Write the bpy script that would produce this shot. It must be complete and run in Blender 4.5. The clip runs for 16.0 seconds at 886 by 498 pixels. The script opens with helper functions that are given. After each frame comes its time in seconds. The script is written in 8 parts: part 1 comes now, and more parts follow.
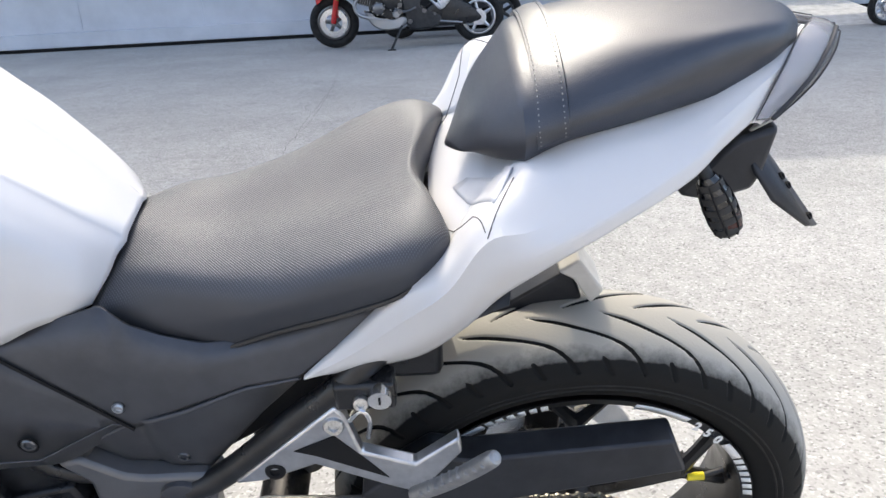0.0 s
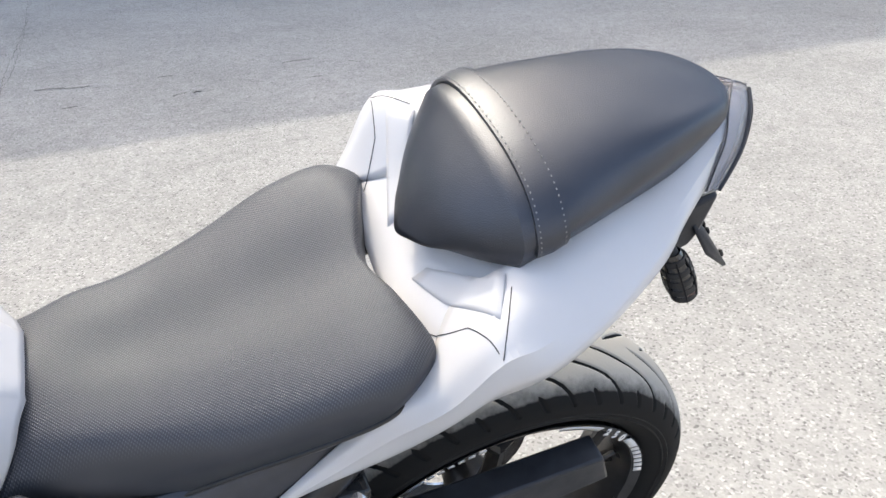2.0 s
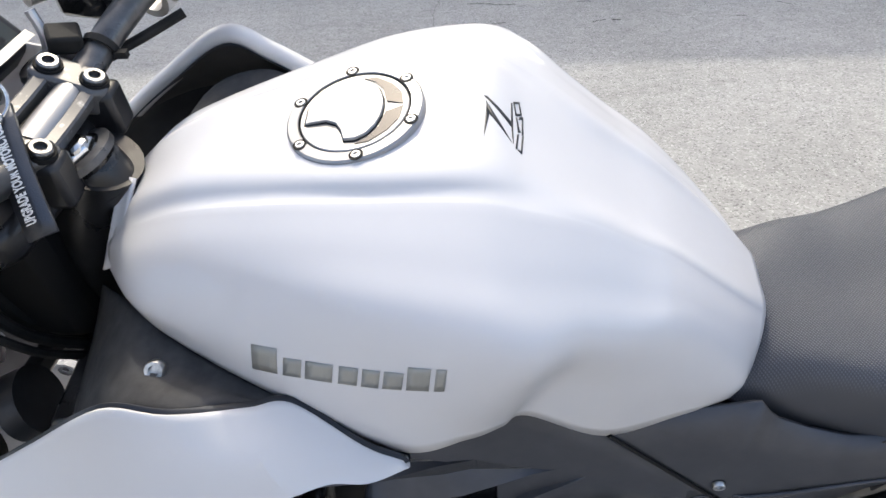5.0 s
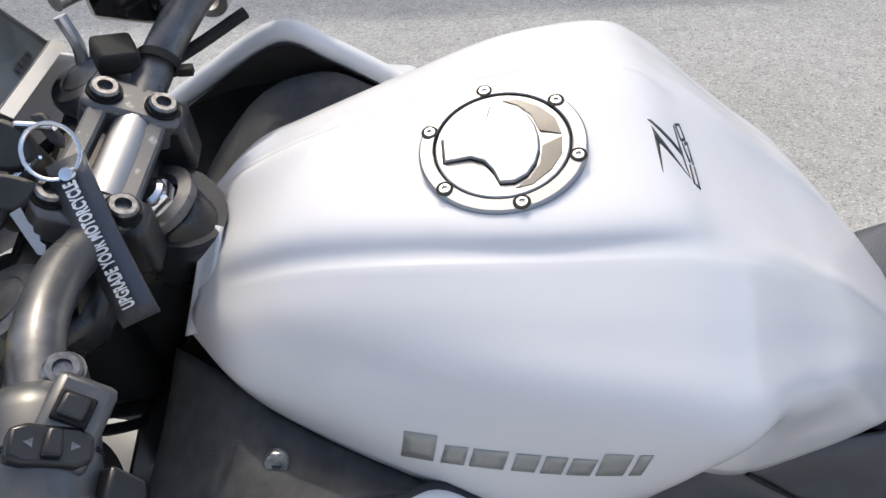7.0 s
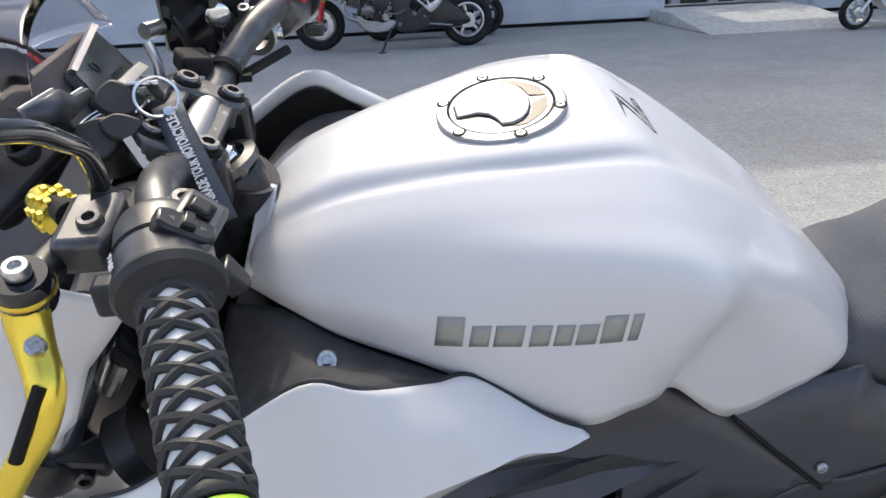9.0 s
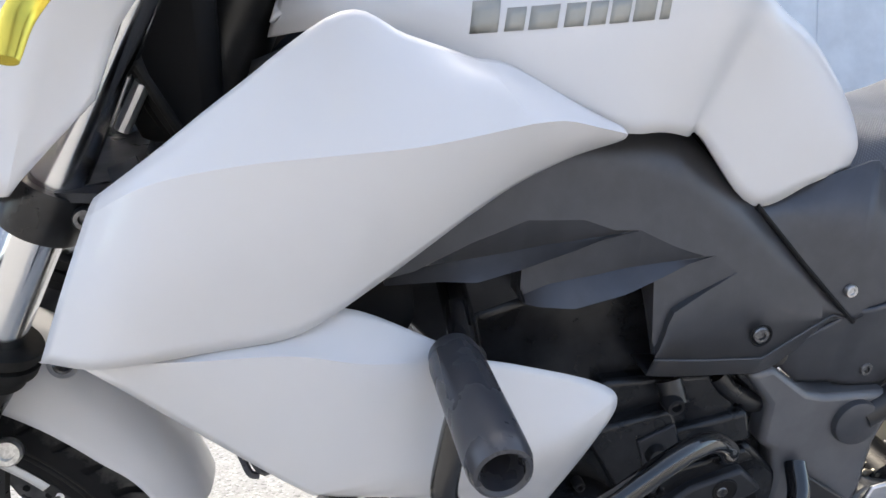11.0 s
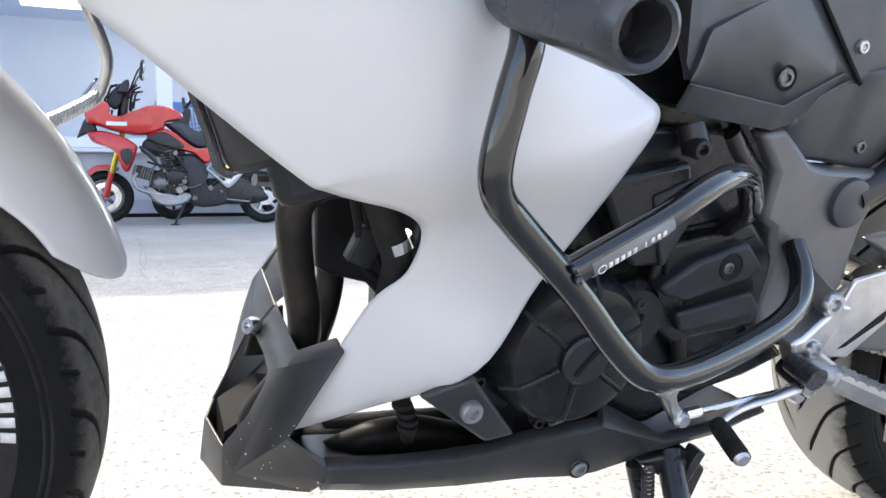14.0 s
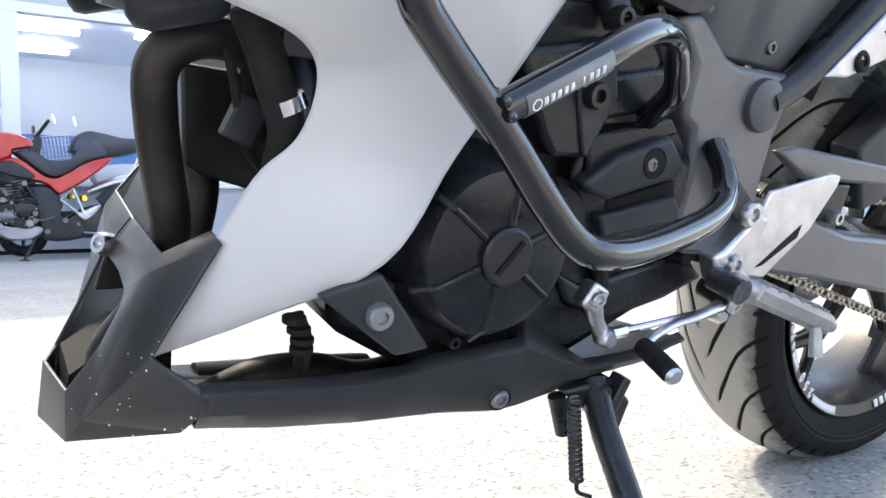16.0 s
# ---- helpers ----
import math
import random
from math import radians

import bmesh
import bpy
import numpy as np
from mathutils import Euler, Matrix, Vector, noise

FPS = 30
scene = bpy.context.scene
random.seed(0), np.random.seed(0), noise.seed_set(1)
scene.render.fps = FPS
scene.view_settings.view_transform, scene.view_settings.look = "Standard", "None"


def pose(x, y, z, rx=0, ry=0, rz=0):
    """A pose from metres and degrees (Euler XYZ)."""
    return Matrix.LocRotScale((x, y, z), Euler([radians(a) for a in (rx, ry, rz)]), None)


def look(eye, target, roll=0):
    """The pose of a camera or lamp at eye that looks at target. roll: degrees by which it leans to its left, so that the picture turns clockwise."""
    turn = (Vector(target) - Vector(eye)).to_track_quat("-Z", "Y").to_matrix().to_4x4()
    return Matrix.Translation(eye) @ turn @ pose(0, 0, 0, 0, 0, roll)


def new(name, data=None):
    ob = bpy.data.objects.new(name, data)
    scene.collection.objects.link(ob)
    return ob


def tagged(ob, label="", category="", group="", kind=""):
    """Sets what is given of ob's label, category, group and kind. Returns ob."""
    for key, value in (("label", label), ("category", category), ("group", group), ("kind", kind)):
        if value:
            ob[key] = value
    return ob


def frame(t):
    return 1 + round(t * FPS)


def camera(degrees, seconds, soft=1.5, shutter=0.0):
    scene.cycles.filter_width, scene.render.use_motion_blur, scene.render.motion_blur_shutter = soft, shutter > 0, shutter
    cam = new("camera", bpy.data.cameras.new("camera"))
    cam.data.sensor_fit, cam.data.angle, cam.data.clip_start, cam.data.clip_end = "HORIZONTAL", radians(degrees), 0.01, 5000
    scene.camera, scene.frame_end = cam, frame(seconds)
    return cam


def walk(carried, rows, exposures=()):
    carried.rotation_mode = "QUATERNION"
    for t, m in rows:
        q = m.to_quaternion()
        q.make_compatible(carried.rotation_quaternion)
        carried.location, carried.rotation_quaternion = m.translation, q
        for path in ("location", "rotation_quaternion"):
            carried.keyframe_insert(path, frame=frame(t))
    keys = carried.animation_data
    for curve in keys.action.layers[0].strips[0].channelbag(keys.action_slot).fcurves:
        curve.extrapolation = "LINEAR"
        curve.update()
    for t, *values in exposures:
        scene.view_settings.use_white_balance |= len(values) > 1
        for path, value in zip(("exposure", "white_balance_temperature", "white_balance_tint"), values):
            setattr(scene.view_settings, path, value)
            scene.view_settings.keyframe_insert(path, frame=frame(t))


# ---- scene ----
LEAN = 15.12  # the parked motorcycle leans onto its side stand
cam = camera(60.67, 16.0, soft=1.5)
PATH = [
    (0, (0.5597, -0.9320, 0.9880), (0.5551, -0.0002, 0.6250), -3.17),
    (0.5, (0.5161, -0.8637, 1.0563), (0.6327, 0.0400, 0.6443), -4.20),
    (1, (0.4882, -0.8102, 1.1079), (0.7003, 0.0571, 0.6576), -4.22),
    (1.5, (0.4124, -0.7888, 1.1298), (0.6943, 0.0459, 0.6567), -3.04),
    (2, (0.3837, -0.7898, 1.1261), (0.7057, 0.0261, 0.6459), -1.11),
    (2.5, (0.3763, -0.7909, 1.1211), (0.7011, 0.0249, 0.6426), 0.40),
    (3, (0.3331, -0.8012, 1.1122), (0.6087, 0.0357, 0.6392), 0.79),
    (3.5, (0.2804, -0.8306, 1.1129), (0.4710, 0.0324, 0.6451), 0.21),
    (4, (0.2220, -0.8964, 1.1312), (0.2806, -0.0107, 0.6707), -1.62),
    (4.5, (0.1095, -0.8587, 1.1405), (0.0571, 0.0151, 0.6570), -3.34),
    (5, (0.0281, -0.7543, 1.1454), (-0.0486, 0.0837, 0.6052), -3.19),
    (7.5, (-0.1322, -0.6491, 1.1671), (-0.0894, 0.1459, 0.5619), -1.67),
    (8, (-0.1293, -0.7239, 1.1686), (-0.0851, 0.1041, 0.6096), -2.37),
    (8.5, (-0.1574, -0.7812, 1.1365), (-0.0970, 0.0964, 0.6608), -2.55),
    (9, (-0.1799, -0.8293, 1.0527), (-0.0916, 0.0964, 0.6850), -2.44),
    (9.5, (-0.1758, -0.8297, 0.9242), (-0.0538, 0.1322, 0.6794), -2.26),
    (10, (-0.2015, -0.8568, 0.8118), (-0.0525, 0.1247, 0.6917), -2.23),
    (12.5, (-0.3224, -0.9088, 0.6386), (-0.1251, 0.0676, 0.5502), -0.95),
    (13, (-0.3468, -0.9148, 0.5945), (-0.0960, 0.0485, 0.4987), -0.25),
    (13.5, (-0.3566, -0.8411, 0.5279), (-0.0393, 0.1026, 0.4346), 0.31),
    (14, (-0.3681, -0.7615, 0.4609), (0.0113, 0.1598, 0.3754), 0.39),
    (14.5, (-0.3744, -0.7205, 0.4368), (0.0552, 0.1798, 0.3673), 0.19),
    (15, (-0.3683, -0.7130, 0.4152), (0.1025, 0.1676, 0.3617), -0.09),
    (15.5, (-0.3532, -0.6899, 0.3851), (0.1467, 0.1753, 0.3461), -0.46),
    (16, (-0.3508, -0.6777, 0.3456), (0.1748, 0.1722, 0.3087), -0.71),
]
walk(cam, [(t, look(e, g, r)) for t, e, g, r in PATH], [(0, 1.28, 7650, 4), (1.5, 1.14, 7700, 4), (3, 1.09, 7700, 4), (4.5, 1.0, 7650, 4), (5.2, 0.94, 7600, 4), (7.4, 0.75, 7550, 4), (9, 0.87, 7550, 4), (10.5, 1.30, 7600, 4), (12.5, 1.58, 7700, 4), (14, 1.80, 7600, 4), (16, 1.86, 7450, 4)])

# ---- light: clear midday sky, sun behind the far building ----
world = bpy.data.worlds.new("sky")
scene.world = world
world.use_nodes = True
wn = world.node_tree
sky = wn.nodes.new("ShaderNodeTexSky")
sky.sky_type = "NISHITA"
sky.sun_disc = False
sky.air_density = 0.55
sky.dust_density = 2.2
sky.ozone_density = 0.3
sun_dir = Vector((-0.12, 0.60, 0.79)).normalized()  # towards the sun
sky.sun_elevation = math.asin(sun_dir.z)
sky.sun_rotation = math.atan2(sun_dir.x, sun_dir.y)
bg = wn.nodes["Background"]
bg.inputs["Strength"].default_value = 0.315
wn.links.new(sky.outputs[0], bg.inputs["Color"])
sun = new("sun", bpy.data.lights.new("sun", "SUN"))
sun.data.energy = 1.04
sun.data.angle = radians(0.53)
sun.data.color = (1.0, 0.99, 0.975)
sun.matrix_world = look(sun_dir * 30, (0, 0, 0))

# ---- materials ----
def material(name, color, rough=0.5, metal=0.0, coat=0.0, spec=0.5):
    m = bpy.data.materials.new(name)
    m.use_nodes = True
    p = m.node_tree.nodes["Principled BSDF"]
    p.inputs["Base Color"].default_value = (*color, 1)
    p.inputs["Roughness"].default_value = rough
    p.inputs["Metallic"].default_value = metal
    p.inputs["Coat Weight"].default_value = coat
    p.inputs["Coat Roughness"].default_value = 0.04
    p.inputs["Specular IOR Level"].default_value = spec
    return m


def node(m, kind, **inputs):
    n = m.node_tree.nodes.new("ShaderNode" + kind)
    for key, value in inputs.items():
        n.inputs[key.replace("_", " ")].default_value = value
    return n


def wire(m, a, b):
    m.node_tree.links.new(a, b)


def shader(m):
    return m.node_tree.nodes["Principled BSDF"]


def coords(m, scale=(1, 1, 1)):
    c = node(m, "TexCoord")
    k = node(m, "Mapping")
    k.inputs["Scale"].default_value = scale
    wire(m, c.outputs["Object"], k.inputs["Vector"])
    return k.outputs[0]


def vary(m, scale, low, high, detail=6.0, rough=0.6, lo=0.35, hi=0.65, where=None):
    """Base colour between low and high by noise."""
    n = node(m, "TexNoise", Scale=scale, Detail=detail, Roughness=rough)
    wire(m, where or coords(m), n.inputs["Vector"])
    r = m.node_tree.nodes.new("ShaderNodeValToRGB")
    r.color_ramp.elements[0].position, r.color_ramp.elements[1].position = lo, hi
    r.color_ramp.elements[0].color, r.color_ramp.elements[1].color = (*low, 1), (*high, 1)
    wire(m, n.outputs["Fac"], r.inputs["Fac"])
    wire(m, r.outputs[0], shader(m).inputs["Base Color"])
    return r


def vary_rough(m, scale, low, high, detail=5.0):
    n = node(m, "TexNoise", Scale=scale, Detail=detail)
    wire(m, coords(m), n.inputs["Vector"])
    r = node(m, "MapRange", From_Min=0.3, From_Max=0.7, To_Min=low, To_Max=high)
    wire(m, n.outputs["Fac"], r.inputs["Value"])
    wire(m, r.outputs[0], shader(m).inputs["Roughness"])


def bumps(m, scale, strength, distance=0.001, detail=3.0, kind="TexNoise", where=None):
    n = node(m, kind, Scale=scale)
    if kind == "TexNoise":
        n.inputs["Detail"].default_value = detail
    wire(m, where or coords(m), n.inputs["Vector"])
    b = node(m, "Bump", Strength=strength, Distance=distance)
    wire(m, n.outputs[0], b.inputs["Height"])
    old = shader(m).inputs["Normal"]
    if old.is_linked:
        wire(m, old.links[0].from_socket, b.inputs["Normal"])
    wire(m, b.outputs[0], shader(m).inputs["Normal"])


WHITE = material("white_paint", (0.70, 0.70, 0.715), 0.5, coat=0.65, spec=0.2)
vary(WHITE, 9.0, (0.592, 0.592, 0.610), (0.606, 0.606, 0.622))
vary_rough(WHITE, 60, 0.46, 0.54)
SEAT = material("grained_seat_vinyl", (0.045, 0.045, 0.048), 0.5, spec=0.9)
vary_rough(SEAT, 14, 0.42, 0.54)
LEATHER = material("smooth_black_vinyl", (0.03, 0.03, 0.033), 0.48, spec=1.0)
vary(LEATHER, 25, (0.013, 0.0135, 0.016), (0.021, 0.0215, 0.025))
bumps(LEATHER, 900, 0.5, 0.0006)
vary_rough(LEATHER, 9, 0.30, 0.40)
STITCH = material("grey_thread", (0.25, 0.25, 0.25), 0.8)
PLASTIC = material("black_textured_plastic", (0.035, 0.035, 0.038), 0.5)
vary(PLASTIC, 40, (0.014, 0.0145, 0.016), (0.024, 0.0245, 0.027))
bumps(PLASTIC, 1800, 0.25, 0.0003)
vary_rough(PLASTIC, 18, 0.42, 0.56)
BLACK = material("black_satin_metal", (0.02, 0.02, 0.022), 0.4, spec=0.5)
vary(BLACK, 35, (0.007, 0.007, 0.008), (0.018, 0.018, 0.020))
vary_rough(BLACK, 25, 0.24, 0.42)
ENGINE = material("dark_engine_paint", (0.03, 0.031, 0.034), 0.27, spec=0.35)
vary(ENGINE, 30, (0.007, 0.0075, 0.009), (0.017, 0.018, 0.021))
bumps(ENGINE, 700, 0.15, 0.0005)
GLOSS = material("black_gloss_powder_coat", (0.008, 0.008, 0.009), 0.1, coat=0.6, spec=0.5)
vary_rough(GLOSS, 20, 0.04, 0.09)
RUBBER = material("tyre_rubber", (0.03, 0.03, 0.03), 0.75, spec=0.25)
vary(RUBBER, 22, (0.010, 0.010, 0.010), (0.030, 0.029, 0.028), lo=0.4, hi=0.75)
bumps(RUBBER, 260, 0.3, 0.0006)
TREAD = material("road_worn_tread_rubber", (0.03, 0.03, 0.03), 0.8, spec=0.18)
bumps(TREAD, 300, 0.3, 0.0006)
vary_rough(TREAD, 24, 0.6, 0.85)
GRIP = material("grip_rubber", (0.035, 0.035, 0.037), 0.6)
vary(GRIP, 60, (0.014, 0.014, 0.015), (0.024, 0.024, 0.025))
SILVER = material("cast_aluminium", (0.62, 0.62, 0.64), 0.36, metal=1.0)
vary(SILVER, 40, (0.52, 0.52, 0.54), (0.68, 0.68, 0.70))
bumps(SILVER, 900, 0.12, 0.0004)
STEEL = material("polished_steel", (0.72, 0.72, 0.73), 0.16, metal=1.0)
vary_rough(STEEL, 40, 0.1, 0.26)
BOLT = material("zinc_bolt", (0.6, 0.6, 0.6), 0.3, metal=1.0)
vary(BOLT, 300, (0.45, 0.45, 0.45), (0.7, 0.7, 0.7))
EXHAUST = material("heat_stained_steel", (0.12, 0.1, 0.085), 0.5, metal=0.8)
vary(EXHAUST, 16, (0.022, 0.021, 0.020), (0.060, 0.054, 0.049))
bumps(EXHAUST, 400, 0.2, 0.0005)
GOLD = material("gold_anodised_metal", (0.80, 0.62, 0.10), 0.26, metal=0.9)
LIME = material("lime_green_paint", (0.55, 0.85, 0.05), 0.35)
RED = material("red_paint", (0.55, 0.02, 0.02), 0.25, coat=0.5)
vary(RED, 8, (0.48, 0.015, 0.018), (0.6, 0.025, 0.025))
DECAL = material("grey_decal_film", (0.3, 0.3, 0.28), 0.35, metal=0.3)
FILM = material("grey_label_film", (0.20, 0.20, 0.205), 0.34)
PRINT = material("white_print", (0.75, 0.75, 0.75), 0.5)
INK = material("black_decal_film", (0.02, 0.02, 0.022), 0.3)
# near-black painted in for shade: gaps, holes, filler blocks; also two bolts
DARK = material("shade_black", (0.01, 0.01, 0.011), 0.7, spec=0.2)
LENS = material("clear_lens_plastic", (0.74, 0.73, 0.75), 0.08)
shader(LENS).inputs["Transmission Weight"].default_value = 0.8
shader(LENS).inputs["IOR"].default_value = 1.2
SMOKE = material("smoked_screen", (0.86, 0.82, 0.83), 0.04)
shader(SMOKE).inputs["Transmission Weight"].default_value = 1.0
shader(SMOKE).inputs["IOR"].default_value = 1.06
REDLENS = material("red_lens", (0.045, 0.008, 0.008), 0.2)
LCD = material("lcd_glass", (0.075, 0.082, 0.078), 0.22, coat=0.2)
MIRROR = material("mirror_glass", (0.85, 0.85, 0.86), 0.02, metal=1.0)
WALLGREY = material("grey_plastic", (0.35, 0.36, 0.36), 0.45)
YELLOW = material("yellow_cap", (0.75, 0.62, 0.03), 0.4)

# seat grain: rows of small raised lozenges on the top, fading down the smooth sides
sg = coords(SEAT)
waves = []
for rot in (0.75, -0.75):
    mp = node(SEAT, "Mapping")
    mp.inputs["Rotation"].default_value = (0, 0, rot)
    wire(SEAT, sg, mp.inputs["Vector"])
    wv = node(SEAT, "TexWave", Scale=160.0, Distortion=0.25, Detail=1.0)
    wire(SEAT, mp.outputs[0], wv.inputs["Vector"])
    waves.append(wv.outputs["Fac"])
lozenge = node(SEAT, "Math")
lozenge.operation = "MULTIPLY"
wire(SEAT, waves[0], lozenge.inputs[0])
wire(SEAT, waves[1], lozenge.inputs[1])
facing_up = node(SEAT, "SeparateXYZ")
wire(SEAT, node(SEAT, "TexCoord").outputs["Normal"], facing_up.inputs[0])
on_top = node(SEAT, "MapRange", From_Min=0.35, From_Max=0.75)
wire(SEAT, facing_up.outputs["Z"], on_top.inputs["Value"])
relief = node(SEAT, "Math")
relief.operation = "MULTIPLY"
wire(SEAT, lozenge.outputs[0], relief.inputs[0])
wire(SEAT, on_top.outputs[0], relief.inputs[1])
bp = node(SEAT, "Bump", Strength=0.8, Distance=0.0007)
wire(SEAT, relief.outputs[0], bp.inputs["Height"])
wire(SEAT, bp.outputs[0], shader(SEAT).inputs["Normal"])
# pits coloured dark as relief shade; the smooth sides take the dark end too
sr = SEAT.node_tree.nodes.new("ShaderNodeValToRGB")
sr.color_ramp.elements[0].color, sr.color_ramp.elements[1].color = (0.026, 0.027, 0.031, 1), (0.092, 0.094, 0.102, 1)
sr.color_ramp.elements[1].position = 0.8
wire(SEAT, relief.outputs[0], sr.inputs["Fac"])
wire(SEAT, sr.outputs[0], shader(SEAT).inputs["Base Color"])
BRUSHED = material("brushed_steel", (0.36, 0.36, 0.365), 0.48, metal=1.0)
bumps(BRUSHED, 600, 0.1, 0.0003)
SCRATCHED = material("scratched_black_metal", (0.05, 0.05, 0.05), 0.38, metal=0.4)
vary(SCRATCHED, 140, (0.10, 0.10, 0.104), (0.36, 0.36, 0.37), detail=9, lo=0.60, hi=0.78)
GREYGRIP = material("pale_grip_base", (0.4, 0.4, 0.4), 0.5)
vary(GREYGRIP, 60, (0.55, 0.55, 0.55), (0.72, 0.72, 0.72))
REDP = material("red_plastic", (0.45, 0.03, 0.025), 0.4)

# rear tyre: pale road dust on the crown, with a ragged border towards the black shoulders
DUSTY = material("dusty_tyre_rubber", (0.03, 0.03, 0.03), 0.8, spec=0.2)
dn = node(DUSTY, "TexNoise", Scale=55.0, Detail=9.0, Roughness=0.7)
wire(DUSTY, coords(DUSTY), dn.inputs["Vector"])
dx = node(DUSTY, "SeparateXYZ")
wire(DUSTY, coords(DUSTY), dx.inputs[0])
da = node(DUSTY, "Math")
da.operation = "ABSOLUTE"
wire(DUSTY, dx.outputs["Y"], da.inputs[0])
db = node(DUSTY, "Math")
db.operation = "MULTIPLY_ADD"
wire(DUSTY, dn.outputs["Fac"], db.inputs[0])
db.inputs[1].default_value = 0.030
wire(DUSTY, da.outputs[0], db.inputs[2])
dr = DUSTY.node_tree.nodes.new("ShaderNodeValToRGB")
for e, (p, c) in zip(dr.color_ramp.elements, ((0.0, (0.34, 0.33, 0.305, 1)), (1.0, (0.010, 0.010, 0.010, 1)))):
    e.position, e.color = p, c
dl = node(DUSTY, "VectorMath")
dl.operation = "DISTANCE"
dz = node(DUSTY, "VectorMath")
dz.operation = "MULTIPLY"
dz.inputs[1].default_value = (1, 0, 1)
wire(DUSTY, coords(DUSTY), dz.inputs[0])
wire(DUSTY, dz.outputs[0], dl.inputs[0])
dl.inputs[1].default_value = (0.705, 0, 0.312)
dw = node(DUSTY, "MapRange", From_Min=0.294, From_Max=0.270, To_Min=0.0, To_Max=0.08)
wire(DUSTY, dl.outputs["Value"], dw.inputs["Value"])
ds = node(DUSTY, "Math")
wire(DUSTY, db.outputs[0], ds.inputs[0])
wire(DUSTY, dw.outputs[0], ds.inputs[1])
# no dust down in the grooves: those lie below the round of the crown


def tyre_math(op, a, b):
    n = node(DUSTY, "Math")
    n.operation = op
    for sock, v in zip(n.inputs, (a, b)):
        if isinstance(v, (int, float)):
            sock.default_value = v
        else:
            wire(DUSTY, v, sock)
    return n.outputs[0]


crown_y = tyre_math("DIVIDE", da.outputs[0], 0.072)
crown_q = tyre_math("SQRT", tyre_math("MAXIMUM", tyre_math("SUBTRACT", 1.0, tyre_math("MULTIPLY", crown_y, crown_y)), 0.0), 0.0)
crown_r = tyre_math("ADD", tyre_math("MULTIPLY", crown_q, 0.0458), 0.2682)
groove = node(DUSTY, "MapRange", From_Min=0.0010, From_Max=0.0024, To_Min=0.0, To_Max=0.08)
wire(DUSTY, tyre_math("SUBTRACT", crown_r, dl.outputs["Value"]), groove.inputs["Value"])
dm = node(DUSTY, "MapRange", From_Min=0.060, From_Max=0.082)
wire(DUSTY, tyre_math("ADD", ds.outputs[0], groove.outputs[0]), dm.inputs["Value"])
wire(DUSTY, dm.outputs[0], dr.inputs["Fac"])
wire(DUSTY, dr.outputs[0], shader(DUSTY).inputs["Base Color"])
bumps(DUSTY, 260, 0.3, 0.0006)

# front tyre: scuffed grey crown, black shoulders and grooves
tc_ = node(TREAD, "SeparateXYZ")
wire(TREAD, coords(TREAD), tc_.inputs[0])


def tread_math(op, a, b=0.0):
    n = node(TREAD, "Math")
    n.operation = op
    for sock, v in zip(n.inputs, (a, b)):
        if isinstance(v, (int, float)):
            sock.default_value = v
        else:
            wire(TREAD, v, sock)
    return n.outputs[0]


tn = node(TREAD, "TexNoise", Scale=70.0, Detail=10.0, Roughness=0.75)
wire(TREAD, coords(TREAD), tn.inputs["Vector"])
tdx, tdz = tread_math("ADD", tc_.outputs["X"], 0.682), tread_math("SUBTRACT", tc_.outputs["Z"], 0.297)
tr_ = tread_math("SQRT", tread_math("ADD", tread_math("MULTIPLY", tdx, tdx), tread_math("MULTIPLY", tdz, tdz)))
ty_ = tread_math("ABSOLUTE", tc_.outputs["Y"])
tq = tread_math("DIVIDE", ty_, 0.056)
tcrown = tread_math("ADD", tread_math("MULTIPLY", tread_math("SQRT", tread_math("MAXIMUM", tread_math("SUBTRACT", 1.0, tread_math("MULTIPLY", tq, tq)), 0.0)), 0.0359), 0.2571)
tsunk = node(TREAD, "MapRange", From_Min=0.0008, From_Max=0.0022)
wire(TREAD, tread_math("SUBTRACT", tcrown, tr_), tsunk.inputs["Value"])
twear = node(TREAD, "MapRange", From_Min=0.064, From_Max=0.055)
wire(TREAD, tread_math("ADD", ty_, tread_math("MULTIPLY", tn.outputs["Fac"], 0.024)), twear.inputs["Value"])
tpatch = node(TREAD, "MapRange", From_Min=0.35, From_Max=0.72, To_Min=0.45, To_Max=1.0)
wire(TREAD, tn.outputs["Fac"], tpatch.inputs["Value"])
tfac = tread_math("MULTIPLY", tread_math("MULTIPLY", twear.outputs[0], tpatch.outputs[0]), tread_math("SUBTRACT", 1.0, tsunk.outputs[0]))
tramp = TREAD.node_tree.nodes.new("ShaderNodeValToRGB")
tramp.color_ramp.elements[0].color, tramp.color_ramp.elements[1].color = (0.007, 0.007, 0.008, 1), (0.140, 0.137, 0.130, 1)
wire(TREAD, tfac, tramp.inputs["Fac"])
wire(TREAD, tramp.outputs[0], shader(TREAD).inputs["Base Color"])

SIDE = material("dark_grey_moulded_plastic", (0.05, 0.05, 0.054), 0.5, spec=0.7)
vary(SIDE, 40, (0.034, 0.0345, 0.038), (0.046, 0.0465, 0.051))
bumps(SIDE, 1800, 0.3, 0.0003)
vary_rough(SIDE, 18, 0.34, 0.44)
PANBLACK = material("satin_black_paint", (0.03, 0.03, 0.033), 0.4, spec=0.5)
vary(PANBLACK, 30, (0.022, 0.0225, 0.025), (0.033, 0.034, 0.037))
vary_rough(PANBLACK, 14, 0.34, 0.44)
CAST = material("grey_painted_casting", (0.06, 0.061, 0.066), 0.36, spec=0.9)
